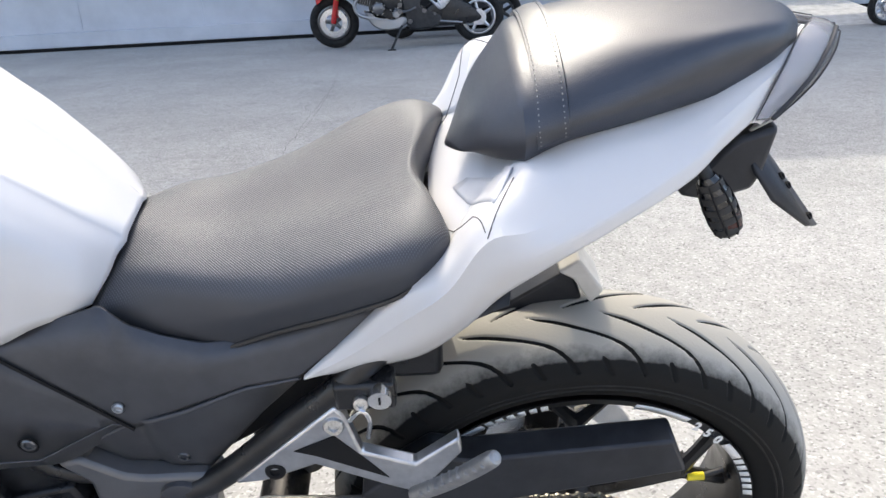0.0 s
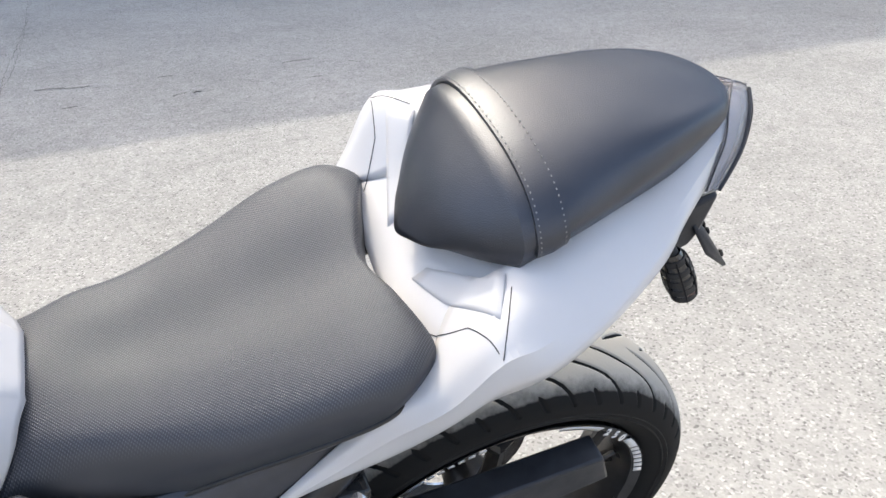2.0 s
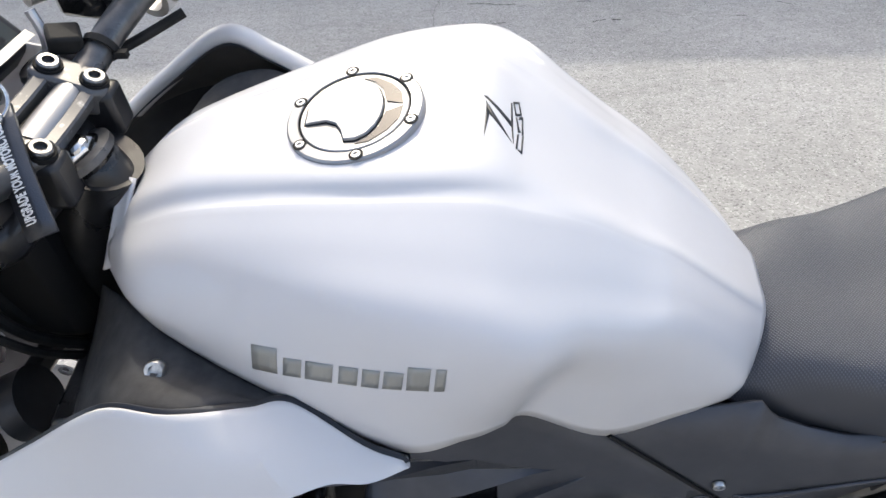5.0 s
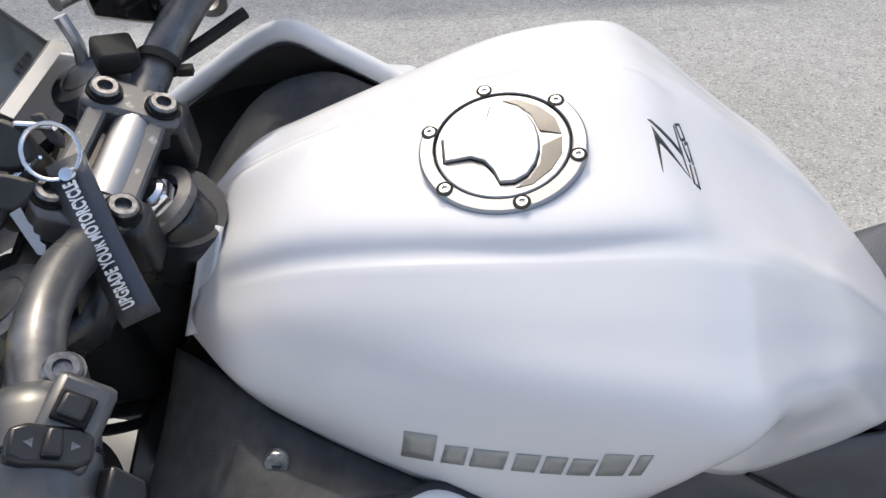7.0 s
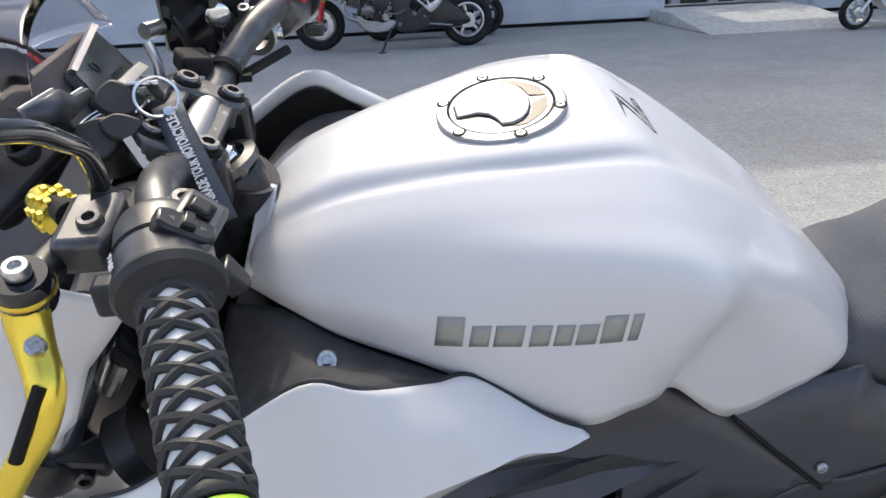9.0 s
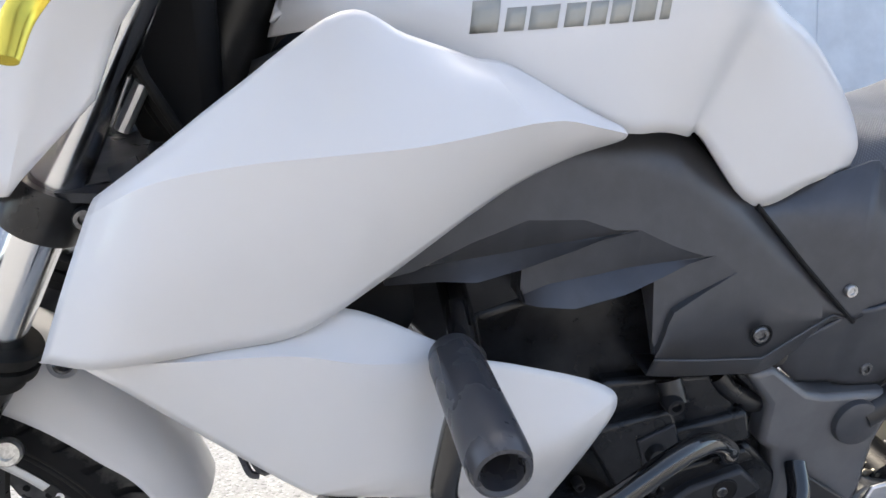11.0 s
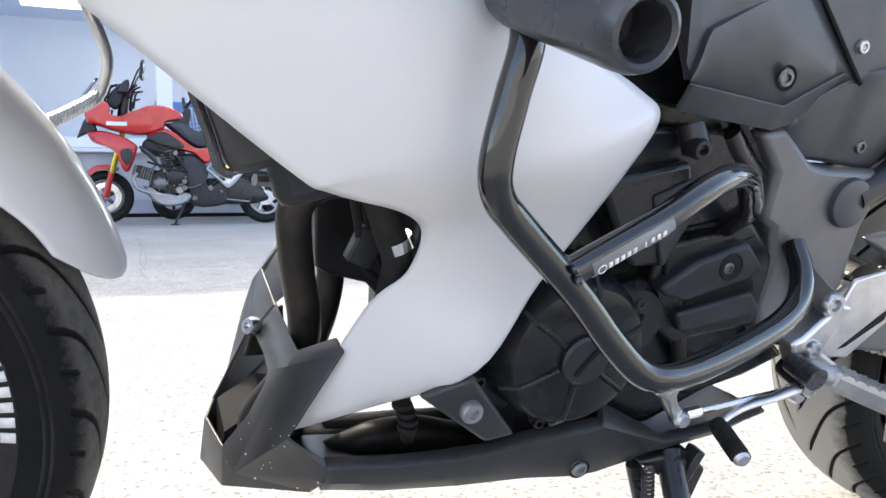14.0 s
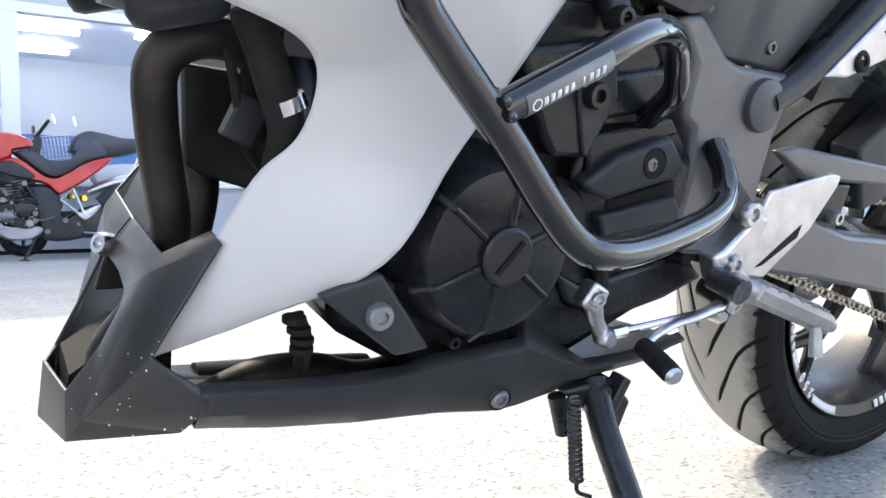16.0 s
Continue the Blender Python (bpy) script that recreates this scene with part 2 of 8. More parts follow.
vary(CAST, 30, (0.070, 0.071, 0.078), (0.092, 0.093, 0.101))
bumps(CAST, 900, 0.15, 0.0004)
SLICK = material("smooth_black_nylon", (0.038, 0.039, 0.046), 0.26)
vary_rough(SLICK, 30, 0.2, 0.36)
DARKBOLT = material("blackened_bolt", (0.16, 0.16, 0.165), 0.3, metal=0.9)
vary(DARKBOLT, 300, (0.10, 0.10, 0.105), (0.22, 0.22, 0.225))
WORN = material("worn_dark_steel", (0.1, 0.1, 0.1), 0.34, metal=0.6)
vary(WORN, 45, (0.09, 0.09, 0.094), (0.19, 0.19, 0.195), detail=9, lo=0.45, hi=0.8)
vary_rough(WORN, 30, 0.24, 0.42)
HOUSING = material("rubbed_black_plastic", (0.03, 0.03, 0.032), 0.34, spec=0.9)
vary(HOUSING, 35, (0.034, 0.034, 0.037), (0.095, 0.095, 0.100), detail=9, lo=0.40, hi=0.78)
vary_rough(HOUSING, 22, 0.26, 0.42)
GRAINED = material("dusty_grained_plastic", (0.05, 0.05, 0.052), 0.7, spec=0.25)
vary(GRAINED, 60, (0.042, 0.042, 0.045), (0.066, 0.066, 0.069))
bumps(GRAINED, 1300, 0.6, 0.0006)
# steel darkened for the cap's recesses: their shade is in the colour
RECESS = material("shaded_turned_steel", (0.075, 0.075, 0.078), 0.22, metal=1.0)
vary_rough(RECESS, 60, 0.16, 0.3)
PEG = material("dull_aluminium", (0.4, 0.4, 0.4), 0.48, metal=0.85)
vary(PEG, 60, (0.30, 0.30, 0.305), (0.38, 0.38, 0.385), detail=4)
for m in (SEAT, LEATHER, PLASTIC, SIDE):
    shader(m).inputs["Specular Tint"].default_value = (0.80, 0.86, 1.0, 1)

# ---- mesh helpers ----
def crom(P, n):
    """Catmull-Rom through the points along axis 0, n steps a span."""
    P = np.asarray(P, float)
    A = np.concatenate([2 * P[:1] - P[1:2], P, 2 * P[-1:] - P[-2:-1]])
    out = []
    for i in range(len(P) - 1):
        p0, p1, p2, p3 = A[i:i + 4]
        for k in range(n):
            t = k / n
            out.append(0.5 * (2 * p1 + (p2 - p0) * t + (2 * p0 - 5 * p1 + 4 * p2 - p3) * t * t + (3 * p1 - p0 - 3 * p2 + p3) * t ** 3))
    out.append(P[-1])
    return np.array(out)


def surface(rows, nu=5, nv=5):
    g = crom(np.asarray(rows, float), nu)
    return np.moveaxis(crom(np.moveaxis(g, 1, 0), nv), 0, 1)


def creased(rows, j, nu=5, nv=5):
    """A surface with a crease along column j."""
    R = np.asarray(rows, float)
    cuts = [0, *([j] if isinstance(j, int) else j), R.shape[1] - 1]
    strips = [surface(R[:, a:b + 1], nu, nv) for a, b in zip(cuts, cuts[1:])]
    return np.concatenate([strips[0], *[q[:, 1:] for q in strips[1:]]], 1)


def grid_bm(G, loop_u=False, loop_v=False, bm=None):
    G = np.asarray(G, float)
    bm = bm or bmesh.new()
    U, V = G.shape[:2]
    vs = [[bm.verts.new(G[i, j]) for j in range(V)] for i in range(U)]
    for i in range(U if loop_u else U - 1):
        for j in range(V if loop_v else V - 1):
            q = (vs[i][j], vs[(i + 1) % U][j], vs[(i + 1) % U][(j + 1) % V], vs[i][(j + 1) % V])
            try:
                bm.faces.new(q)
            except ValueError:
                pass
    return bm


def finish(bm, angle=35):
    bmesh.ops.remove_doubles(bm, verts=bm.verts, dist=1e-5)
    bmesh.ops.recalc_face_normals(bm, faces=bm.faces)
    for f in bm.faces:
        f.smooth = True
    for e in bm.edges:
        if len(e.link_faces) > 2 or (len(e.link_faces) == 2 and e.calc_face_angle(0) > radians(angle)):
            e.smooth = False


def part(name, bm, mat, parent=None, label="", thick=0.0, offset=-1.0, angle=35, bevel=0.0):
    """Links a bmesh as one mesh object under a thing or part."""
    finish(bm, angle)
    me = bpy.data.meshes.new(name)
    bm.to_mesh(me)
    bm.free()
    me.materials.append(mat)
    ob = new(name, me)
    if parent:
        ob.parent = parent
    if thick:
        s = ob.modifiers.new("thickness", "SOLIDIFY")
        s.thickness, s.offset = thick, offset
    if bevel:
        b = ob.modifiers.new("edges", "BEVEL")
        b.width, b.segments, b.limit_method, b.angle_limit = bevel, 2, "ANGLE", radians(40)
    if label:
        tagged(ob, label)
    return ob


def thing(name, label, category, m=None, group=""):
    e = new(name)
    e.empty_display_size = 0.1
    if m is not None:
        e.matrix_world = m
    return tagged(e, label, category, group)


def tube(points, r, n=8, sides=14, smooth=True, caps=True, bm=None, flat=1.0):
    """A swept round bar; r may be one radius or one for each point."""
    P = np.asarray(points, float)
    R = np.full(len(P), r, float) if np.isscalar(r) else np.asarray(r, float)
    if smooth and len(P) > 2:
        Q = crom(np.concatenate([P, R[:, None]], 1), n)
        P, R = Q[:, :3], Q[:, 3]
    bm = bm or bmesh.new()
    T = np.gradient(P, axis=0)
    T /= np.linalg.norm(T, axis=1)[:, None] + 1e-12
    ref = np.array([0.0, 0, 1]) if abs(T[0][2]) < 0.9 else np.array([0.0, 1, 0])
    a = np.cross(T[0], ref)
    rings = []
    for p, t, rr in zip(P, T, R):
        a = a - t * (a @ t)
        a /= np.linalg.norm(a)
        b = np.cross(t, a)
        rings.append([p + rr * (math.cos(w) * a + flat * math.sin(w) * b) for w in np.linspace(0, 2 * math.pi, sides, endpoint=False)])
    vs = [[bm.verts.new(q) for q in ring] for ring in rings]
    for i in range(len(vs) - 1):
        for j in range(sides):
            bm.faces.new((vs[i][j], vs[i + 1][j], vs[i + 1][(j + 1) % sides], vs[i][(j + 1) % sides]))
    if caps:
        bm.faces.new(vs[0][::-1])
        bm.faces.new(vs[-1])
    return bm


def lathe(profile, center, axis=(0, 1, 0), sides=32, bm=None, closed=False):
    """Revolves (radius, height) pairs round an axis through the centre."""
    bm = bm or bmesh.new()
    w = Vector(axis).normalized()
    u = w.orthogonal().normalized()
    v = w.cross(u)
    c = Vector(center)
    rings = []
    for r, h in profile:
        if r < 1e-6:
            rings.append([bm.verts.new(c + w * h)])
        else:
            rings.append([bm.verts.new(c + w * h + r * (math.cos(a) * u + math.sin(a) * v)) for a in (2 * math.pi * k / sides for k in range(sides))])
    pairs = list(zip(rings[:-1], rings[1:])) + ([(rings[-1], rings[0])] if closed else [])
    for a, b in pairs:
        for k in range(sides):
            l = (k + 1) % sides
            if len(a) == 1 and len(b) > 1:
                bm.faces.new((a[0], b[k], b[l]))
            elif len(b) == 1 and len(a) > 1:
                bm.faces.new((a[k], b[0], a[l]))
            elif len(a) > 1:
                bm.faces.new((a[k], b[k], b[l], a[l]))
    return bm


def prism(outline, y0, y1, axis=1, bm=None):
    """A plate: an outline in the plane across the axis, between two heights."""
    bm = bm or bmesh.new()

    def at(p, h):
        q = list(p)
        q.insert(axis, h)
        return q
    h0 = y0 if callable(y0) else (lambda p: y0)
    h1 = y1 if callable(y1) else (lambda p: y1)
    a = [bm.verts.new(at(p, h0(p))) for p in outline]
    b = [bm.verts.new(at(p, h1(p))) for p in outline]
    n = len(a)
    bm.faces.new(a)
    bm.faces.new(b[::-1])
    for i in range(n):
        bm.faces.new((a[i], b[i], b[(i + 1) % n], a[(i + 1) % n]))
    return bm


def box(center, size, bm=None, turn=None):
    bm = bm or bmesh.new()
    m = Matrix.Translation(center) @ (turn or Matrix.Identity(4)) @ Matrix.Diagonal((*size, 1))
    bmesh.ops.create_cube(bm, size=1.0, matrix=m)
    return bm


def bolt(center, axis, r, h=0.004, parent=None, mat=None, name="bolt"):
    """A socket head with a dished hexagon."""
    bm = lathe([(0, -h), (r, -h), (r, h * 0.4), (r * 0.85, h), (r * 0.5, h), (r * 0.46, h * 0.1), (0, h * 0.1)], center, axis, 18)
    return part(name, bm, mat or BOLT, parent)


def flip(P, rise=0.0, shift=0.0):
    """Mirrored to the other side of the machine; rise and shift take up its twist."""
    P = np.array(P, float)
    P[..., 2] += rise * abs(P[..., 1])
    P[..., 1] = shift - P[..., 1]
    return P


def both(rows, rise=0.17):
    """Half rows, from the middle plane outwards, to full rows."""
    R = np.asarray(rows, float)
    return np.concatenate([flip(R[:, :0:-1], rise), R], 1)


def pillow(outline, y, half, tuck=0.22, bm=None, steps=9):
    """A rounded body: an outline in the upright plane that draws in towards both sides."""
    P = np.array(outline, float)
    Q = crom(np.concatenate([P, P[:1]]), 3)[:-1]
    c = P.mean(0)
    rows = []
    for v in np.linspace(-1, 1, steps):
        k = 1 - tuck * abs(v) ** 2.6
        rows.append([(c[0] + (q[0] - c[0]) * k, y + half * math.sin(v * math.pi / 2), c[1] + (q[1] - c[1]) * k) for q in Q])
    bm = grid_bm(rows, loop_v=True, bm=bm)
    bm.verts.ensure_lookup_table()
    n = len(Q)
    bm.faces.new([bm.verts[i] for i in range(n)])
    bm.faces.new([bm.verts[(steps - 1) * n + i] for i in range(n)])
    return bm


def plaque(outline, origin, right, up, thick, bm=None):
    """A flat plate with the given outline, in the plane of right and up."""
    bm = bm or bmesh.new()
    r = Vector(right).normalized()
    n = r.cross(Vector(up)).normalized()
    u = n.cross(r)
    o = Vector(origin)
    lo = [bm.verts.new(o + r * a + u * b - n * thick / 2) for a, b in outline]
    hi = [bm.verts.new(o + r * a + u * b + n * thick / 2) for a, b in outline]
    bm.faces.new(lo[::-1])
    bm.faces.new(hi)
    k = len(lo)
    for i in range(k):
        bm.faces.new((lo[i], lo[(i + 1) % k], hi[(i + 1) % k], hi[i]))
    return bm

# ---- ground, wall and building ----
ASPHALT = material("light_worn_asphalt", (0.38, 0.375, 0.365), 0.95, spec=0.12)
ac = coords(ASPHALT)
av = node(ASPHALT, "TexVoronoi", Scale=170.0)
wire(ASPHALT, ac, av.inputs["Vector"])
asep = node(ASPHALT, "SeparateColor")
wire(ASPHALT, av.outputs["Color"], asep.inputs[0])
ar = ASPHALT.node_tree.nodes.new("ShaderNodeValToRGB")
for k, (p, c) in enumerate(((0.0, (0.19, 0.188, 0.182)), (0.17, (0.336, 0.331, 0.320)), (0.88, (0.388, 0.383, 0.371)), (1.0, (0.52, 0.513, 0.497)))):
    e = ar.color_ramp.elements[k] if k < 1 else (ar.color_ramp.elements[-1] if k == 3 else ar.color_ramp.elements.new(p))
    e.position, e.color = p, (*c, 1)
wire(ASPHALT, asep.outputs[0], ar.inputs["Fac"])
an = node(ASPHALT, "TexNoise", Scale=1.1, Detail=9.0, Roughness=0.7)
wire(ASPHALT, ac, an.inputs["Vector"])
amap = node(ASPHALT, "MapRange", From_Min=0.3, From_Max=0.7, To_Min=0.82, To_Max=1.08)
wire(ASPHALT, an.outputs["Fac"], amap.inputs["Value"])
ag = node(ASPHALT, "TexNoise", Scale=16.0, Detail=7.0, Roughness=0.75)
wire(ASPHALT, ac, ag.inputs["Vector"])
agm = node(ASPHALT, "MapRange", From_Min=0.38, From_Max=0.55, To_Min=0.90, To_Max=1.03)
wire(ASPHALT, ag.outputs["Fac"], agm.inputs["Value"])
aboth = node(ASPHALT, "Math")
aboth.operation = "MULTIPLY"
wire(ASPHALT, amap.outputs[0], aboth.inputs[0])
wire(ASPHALT, agm.outputs[0], aboth.inputs[1])
astain = node(ASPHALT, "TexNoise", Scale=2.6, Detail=10.0, Roughness=0.72)
wire(ASPHALT, coords(ASPHALT, (1, 2.4, 1)), astain.inputs["Vector"])
asm = node(ASPHALT, "MapRange", From_Min=0.60, From_Max=0.72, To_Min=1.0, To_Max=0.72)
wire(ASPHALT, astain.outputs["Fac"], asm.inputs["Value"])
astm = node(ASPHALT, "Math")
astm.operation = "MULTIPLY"
wire(ASPHALT, aboth.outputs[0], astm.inputs[0])
wire(ASPHALT, asm.outputs[0], astm.inputs[1])
amul = ASPHALT.node_tree.nodes.new("ShaderNodeMix")
amul.data_type, amul.blend_type = "RGBA", "MULTIPLY"
amul.inputs[0].default_value = 1.0
wire(ASPHALT, ar.outputs[0], amul.inputs[6])
wire(ASPHALT, astm.outputs[0], amul.inputs[7])
wire(ASPHALT, amul.outputs[2], shader(ASPHALT).inputs["Base Color"])
bumps(ASPHALT, 170, 0.3, 0.002, kind="TexVoronoi")
bumps(ASPHALT, 60, 0.25, 0.004, detail=6)
WALL = material("pale_grey_panel", (0.5, 0.52, 0.56), 0.5)
vary(WALL, 2.0, (0.44, 0.46, 0.5), (0.53, 0.55, 0.59))
CONCRETE = material("pale_concrete", (0.5, 0.49, 0.47), 0.85)
vary(CONCRETE, 12, (0.4, 0.39, 0.37), (0.56, 0.55, 0.53))
FRAMEW = material("white_window_frame", (0.8, 0.8, 0.82), 0.4)
DARKROOM = material("dark_doorway", (0.06, 0.055, 0.045), 0.6)

ground = bmesh.new()
gx = [-3000, -60, -14, -6, -3, 0, 3, 6, 14, 60, 3000]
grid_bm([[(x, y, 0) for y in gx] for x in gx], bm=ground)
tagged(part("ground", ground, ASPHALT), "light grey worn asphalt yard, sunlit near and shaded far", "ground", kind="structure")
WALL_Y, ROOF = 10.0, 9.85
OPEN = [(-1.95, 3.45, 0.9, 3.1, "window"), (-7.6, -3.25, 0.9, 3.1, "window"), (4.15, 6.1, 0.12, 2.5, "door")]


def wall_with_openings():
    xs = sorted({-60.0, 60.0, *[o[0] for o in OPEN], *[o[1] for o in OPEN]})
    zs = sorted({0.0, ROOF, *[o[2] for o in OPEN], *[o[3] for o in OPEN]})
    bm = bmesh.new()
    for x0, x1 in zip(xs, xs[1:]):
        for z0, z1 in zip(zs, zs[1:]):
            if not any(o[0] <= x0 and x1 <= o[1] and o[2] <= z0 and z1 <= o[3] for o in OPEN):
                box(((x0 + x1) / 2, WALL_Y + 0.15, (z0 + z1) / 2), (x1 - x0, 0.3, z1 - z0), bm)
    return bm


tagged(part("wall_north", wall_with_openings(), WALL), "pale grey panelled shop wall in the shade", "wall", kind="structure")
for i, x in enumerate([-9.5, -6.9, -4.3, -2.6, 7.6, 10.2, 12.8]):
    tagged(part("trim", box((x, WALL_Y - 0.003, 3.4), (0.012, 0.014, 6.3)), WALL), "narrow joint strip between wall panels", "trim", kind="structure")
tagged(part("trim", box((7.8, WALL_Y - 0.004, 1.86), (3.2, 0.012, 0.012)), WALL), "level joint strip on the wall", "trim", kind="structure")
for x0, x1 in ((-60, 4.0), (6.3, 60)):
    tagged(part("plinth", box(((x0 + x1) / 2, WALL_Y - 0.06, 0.145), (x1 - x0, 0.12, 0.19)), WALL, bevel=0.01), "low painted plinth along the foot of the wall", "plinth", kind="structure")
# solid dark strips; the shadow line under the plinth is their colour
for x0, x1 in ((-60, 3.85), (6.3, 60)):
    tagged(part("base_shade", box(((x0 + x1) / 2, WALL_Y - 0.04, 0.025), (x1 - x0, 0.08, 0.05)), DARK), "dark strip painted as the shadow gap under the plinth", "gap", kind="structure")
ramp = prism([(7.9, 0), (10.3, 0), (10.3, 0.16), (9.2, 0.16)], 3.9, 5.9, axis=0)
tagged(part("ramp", ramp, CONCRETE, bevel=0.01), "pale concrete ramp up to the shop door", "ramp", kind="structure")


def shop_window(x0, x1, z0, z1, bars, name):
    w = thing(name, "large shop window with white frame and blue interior", "window", pose(0, 0, 0))
    tagged(w, kind="structure")
    y = WALL_Y + 0.06
    t = 0.13
    for c, s in (((x0 + t / 2, y, (z0 + z1) / 2), (t, 0.12, z1 - z0)), ((x1 - t / 2, y, (z0 + z1) / 2), (t, 0.12, z1 - z0)),
                 (((x0 + x1) / 2, y, z0 + t / 2), (x1 - x0 - 2 * t, 0.12, t)), (((x0 + x1) / 2, y, z1 - t / 2), (x1 - x0 - 2 * t, 0.12, t))):
        part("window_frame", box(c, s), FRAMEW, w, bevel=0.008)
    part("window_sill", box(((x0 + x1) / 2, WALL_Y - 0.05, z0 - 0.04), (x1 - x0 + 0.1, 0.2, 0.05)), FRAMEW, w, bevel=0.008)
    for xb in bars:
        part("mullion", box((xb, y, (z0 + z1) / 2), (0.2, 0.12, z1 - z0 - 2 * t)), FRAMEW, w, bevel=0.008)
    edges = [x0 + t, *[v for xb in bars for v in (xb - 0.1, xb + 0.1)], x1 - t]
    for a, b in zip(edges[::2], edges[1::2]):
        part("pane", box(((a + b) / 2, y + 0.02, (z0 + z1) / 2), (b - a, 0.012, z1 - z0 - 2 * t)), SHOPGLASS, w)
    return w


SHOPGLASS = material("shop_glass", (0.9, 0.93, 0.96), 0.02)
shader(SHOPGLASS).inputs["Transmission Weight"].default_value = 1.0
shader(SHOPGLASS).inputs["IOR"].default_value = 1.1
shop_window(-1.95, 3.45, 0.9, 3.1, [0.075, 1.9], "window_1")
shop_window(-7.6, -3.25, 0.9, 3.1, [-5.4], "window_2")
# shop room behind the glass
SHOPWALL = material("pale_shop_interior", (0.55, 0.62, 0.75), 0.6)
SHOPBLUE = material("blue_shop_panel", (0.06, 0.17, 0.45), 0.4)
LAMP = material("lit_ceiling_lamp", (1, 1, 1))
shader(LAMP).inputs["Emission Color"].default_value = (1, 0.97, 0.9, 1)
shader(LAMP).inputs["Emission Strength"].default_value = 6.0
room = bmesh.new()
grid_bm([[(-8, 10.3, 0.2), (-8, 15.5, 0.2), (-8, 15.5, 3.5), (-8, 10.3, 3.5)], [(3.9, 10.3, 0.2), (3.9, 15.5, 0.2), (3.9, 15.5, 3.5), (3.9, 10.3, 3.5)]], bm=room, loop_v=False)
tagged(part("wall_shop", room, SHOPWALL), "pale blue inner walls of the shop", "wall", kind="structure")
tagged(part("shop_panel", box((1.9, 14.9, 1.25), (3.6, 0.08, 1.5)), SHOPBLUE), "blue display panel standing inside the shop", "panel")
for k, (x, y) in enumerate([(-1.6, 12.0), (-1.5, 13.6), (0.7, 12.6), (0.7, 14.2), (2.4, 12.4), (-5, 12.5)]):
    tagged(part("ceiling_lamp", box((x, y, 3.38), (0.9, 0.16, 0.05)), LAMP, bevel=0.01), "lit strip lamp under the shop ceiling", "lamp", "shop ceiling lamps")
# door recess
part_d = thing("door_1", "dark glazed shop entrance set back in the wall", "door", pose(0, 0, 0))
tagged(part_d, kind="structure")
part("back_panel", box((5.12, 10.9, 1.3), (1.95, 0.05, 2.45)), DARKROOM, part_d)
for x in (4.6, 5.2, 5.62):
    part("door_frame", box((x, 10.75, 1.3), (0.14, 0.1, 2.4)), WALL, part_d, bevel=0.006)
part("side_panel", box((6.14, 10.5, 1.3), (0.06, 0.9, 2.4)), WALL, part_d)
part("step", box((5.12, 10.3, 0.08), (1.95, 0.6, 0.16)), CONCRETE, part_d, bevel=0.01)
# assumed wall behind the camera, never in view; its pale face feeds reflections
tagged(part("wall_south", box((0, -16, 3.0), (90, 0.4, 6.0)), WALL), "assumed pale wall closing the unseen side of the yard", "wall", kind="structure")

# ---- the motorcycle: x to the rear, y to its right side, z up from the ground ----
BIKE = thing("motorcycle", "white naked motorcycle with black seat, leaning on its side stand", "motorcycle", pose(0, 0, 0.003, LEAN))

# tank: half sections from the middle line outwards and down
TANK = [
    [(-.270, 0, .893), (-.270, -.025, .892), (-.272, -.042, .888), (-.275, -.048, .880), (-.279, -.052, .872), (-.284, -.050, .862), (-.287, -.045, .852)],
    [(-.245, 0, .918), (-.245, -.03, .917), (-.243, -.052, .908), (-.243, -.063, .898), (-.245, -.090, .886), (-.245, -.097, .875), (-.246, -.094, .861)],
    [(-.200, 0, .942), (-.200, -.035, .939), (-.199, -.058, .928), (-.200, -.070, .9155), (-.203, -.100, .900), (-.205, -.118, .878), (-.207, -.119, .852)],
    [(-.130, 0, .957), (-.130, -.046, .955), (-.130, -.070, .946), (-.130, -.083, .934), (-.130, -.123, .914), (-.140, -.143, .880), (-.142, -.150, .842)],
    [(-.060, 0, .969), (-.060, -.058, .966), (-.060, -.080, .956), (-.060, -.094, .946), (-.060, -.147, .922), (-.055, -.166, .870), (-.050, -.175, .800)],
    [(.010, 0, .969), (.010, -.055, .966), (.010, -.082, .957), (.010, -.100, .946), (.012, -.163, .918), (.000, -.171, .860), (.002, -.162, .793)],
    [(.050, 0, .946), (.050, -.040, .945), (.050, -.075, .941), (.052, -.105, .930), (.050, -.162, .902), (.035, -.162, .850), (.028, -.147, .786)],
    [(.090, 0, .919), (.090, -.031, .918), (.092, -.064, .916), (.102, -.102, .898), (.083, -.141, .884), (.066, -.137, .832), (.047, -.135, .782)],
    [(.128, 0, .891), (.128, -.030, .890), (.129, -.058, .889), (.136, -.094, .877), (.112, -.128, .866), (.106, -.126, .805), (.112, -.117, .718)],
    [(.160, 0, .868), (.160, -.030, .867), (.160, -.052, .866), (.160, -.078, .860), (.160, -.105, .842), (.165, -.112, .790), (.172, -.106, .732)],
    [(.215, 0, .818), (.215, -.025, .817), (.215, -.045, .813), (.215, -.065, .805), (.215, -.085, .790), (.215, -.097, .765), (.210, -.096, .741)],
    [(.250, 0, .783), (.250, -.020, .782), (.249, -.035, .776), (.245, -.050, .770), (.238, -.065, .762), (.230, -.080, .752), (.222, -.088, .742)],
]
VALLEY = (0, .0008, .0016, .0018, .0016, .0010, .0004, 0, 0, 0, 0, 0)  # shallow groove above the side ridge
rows = []
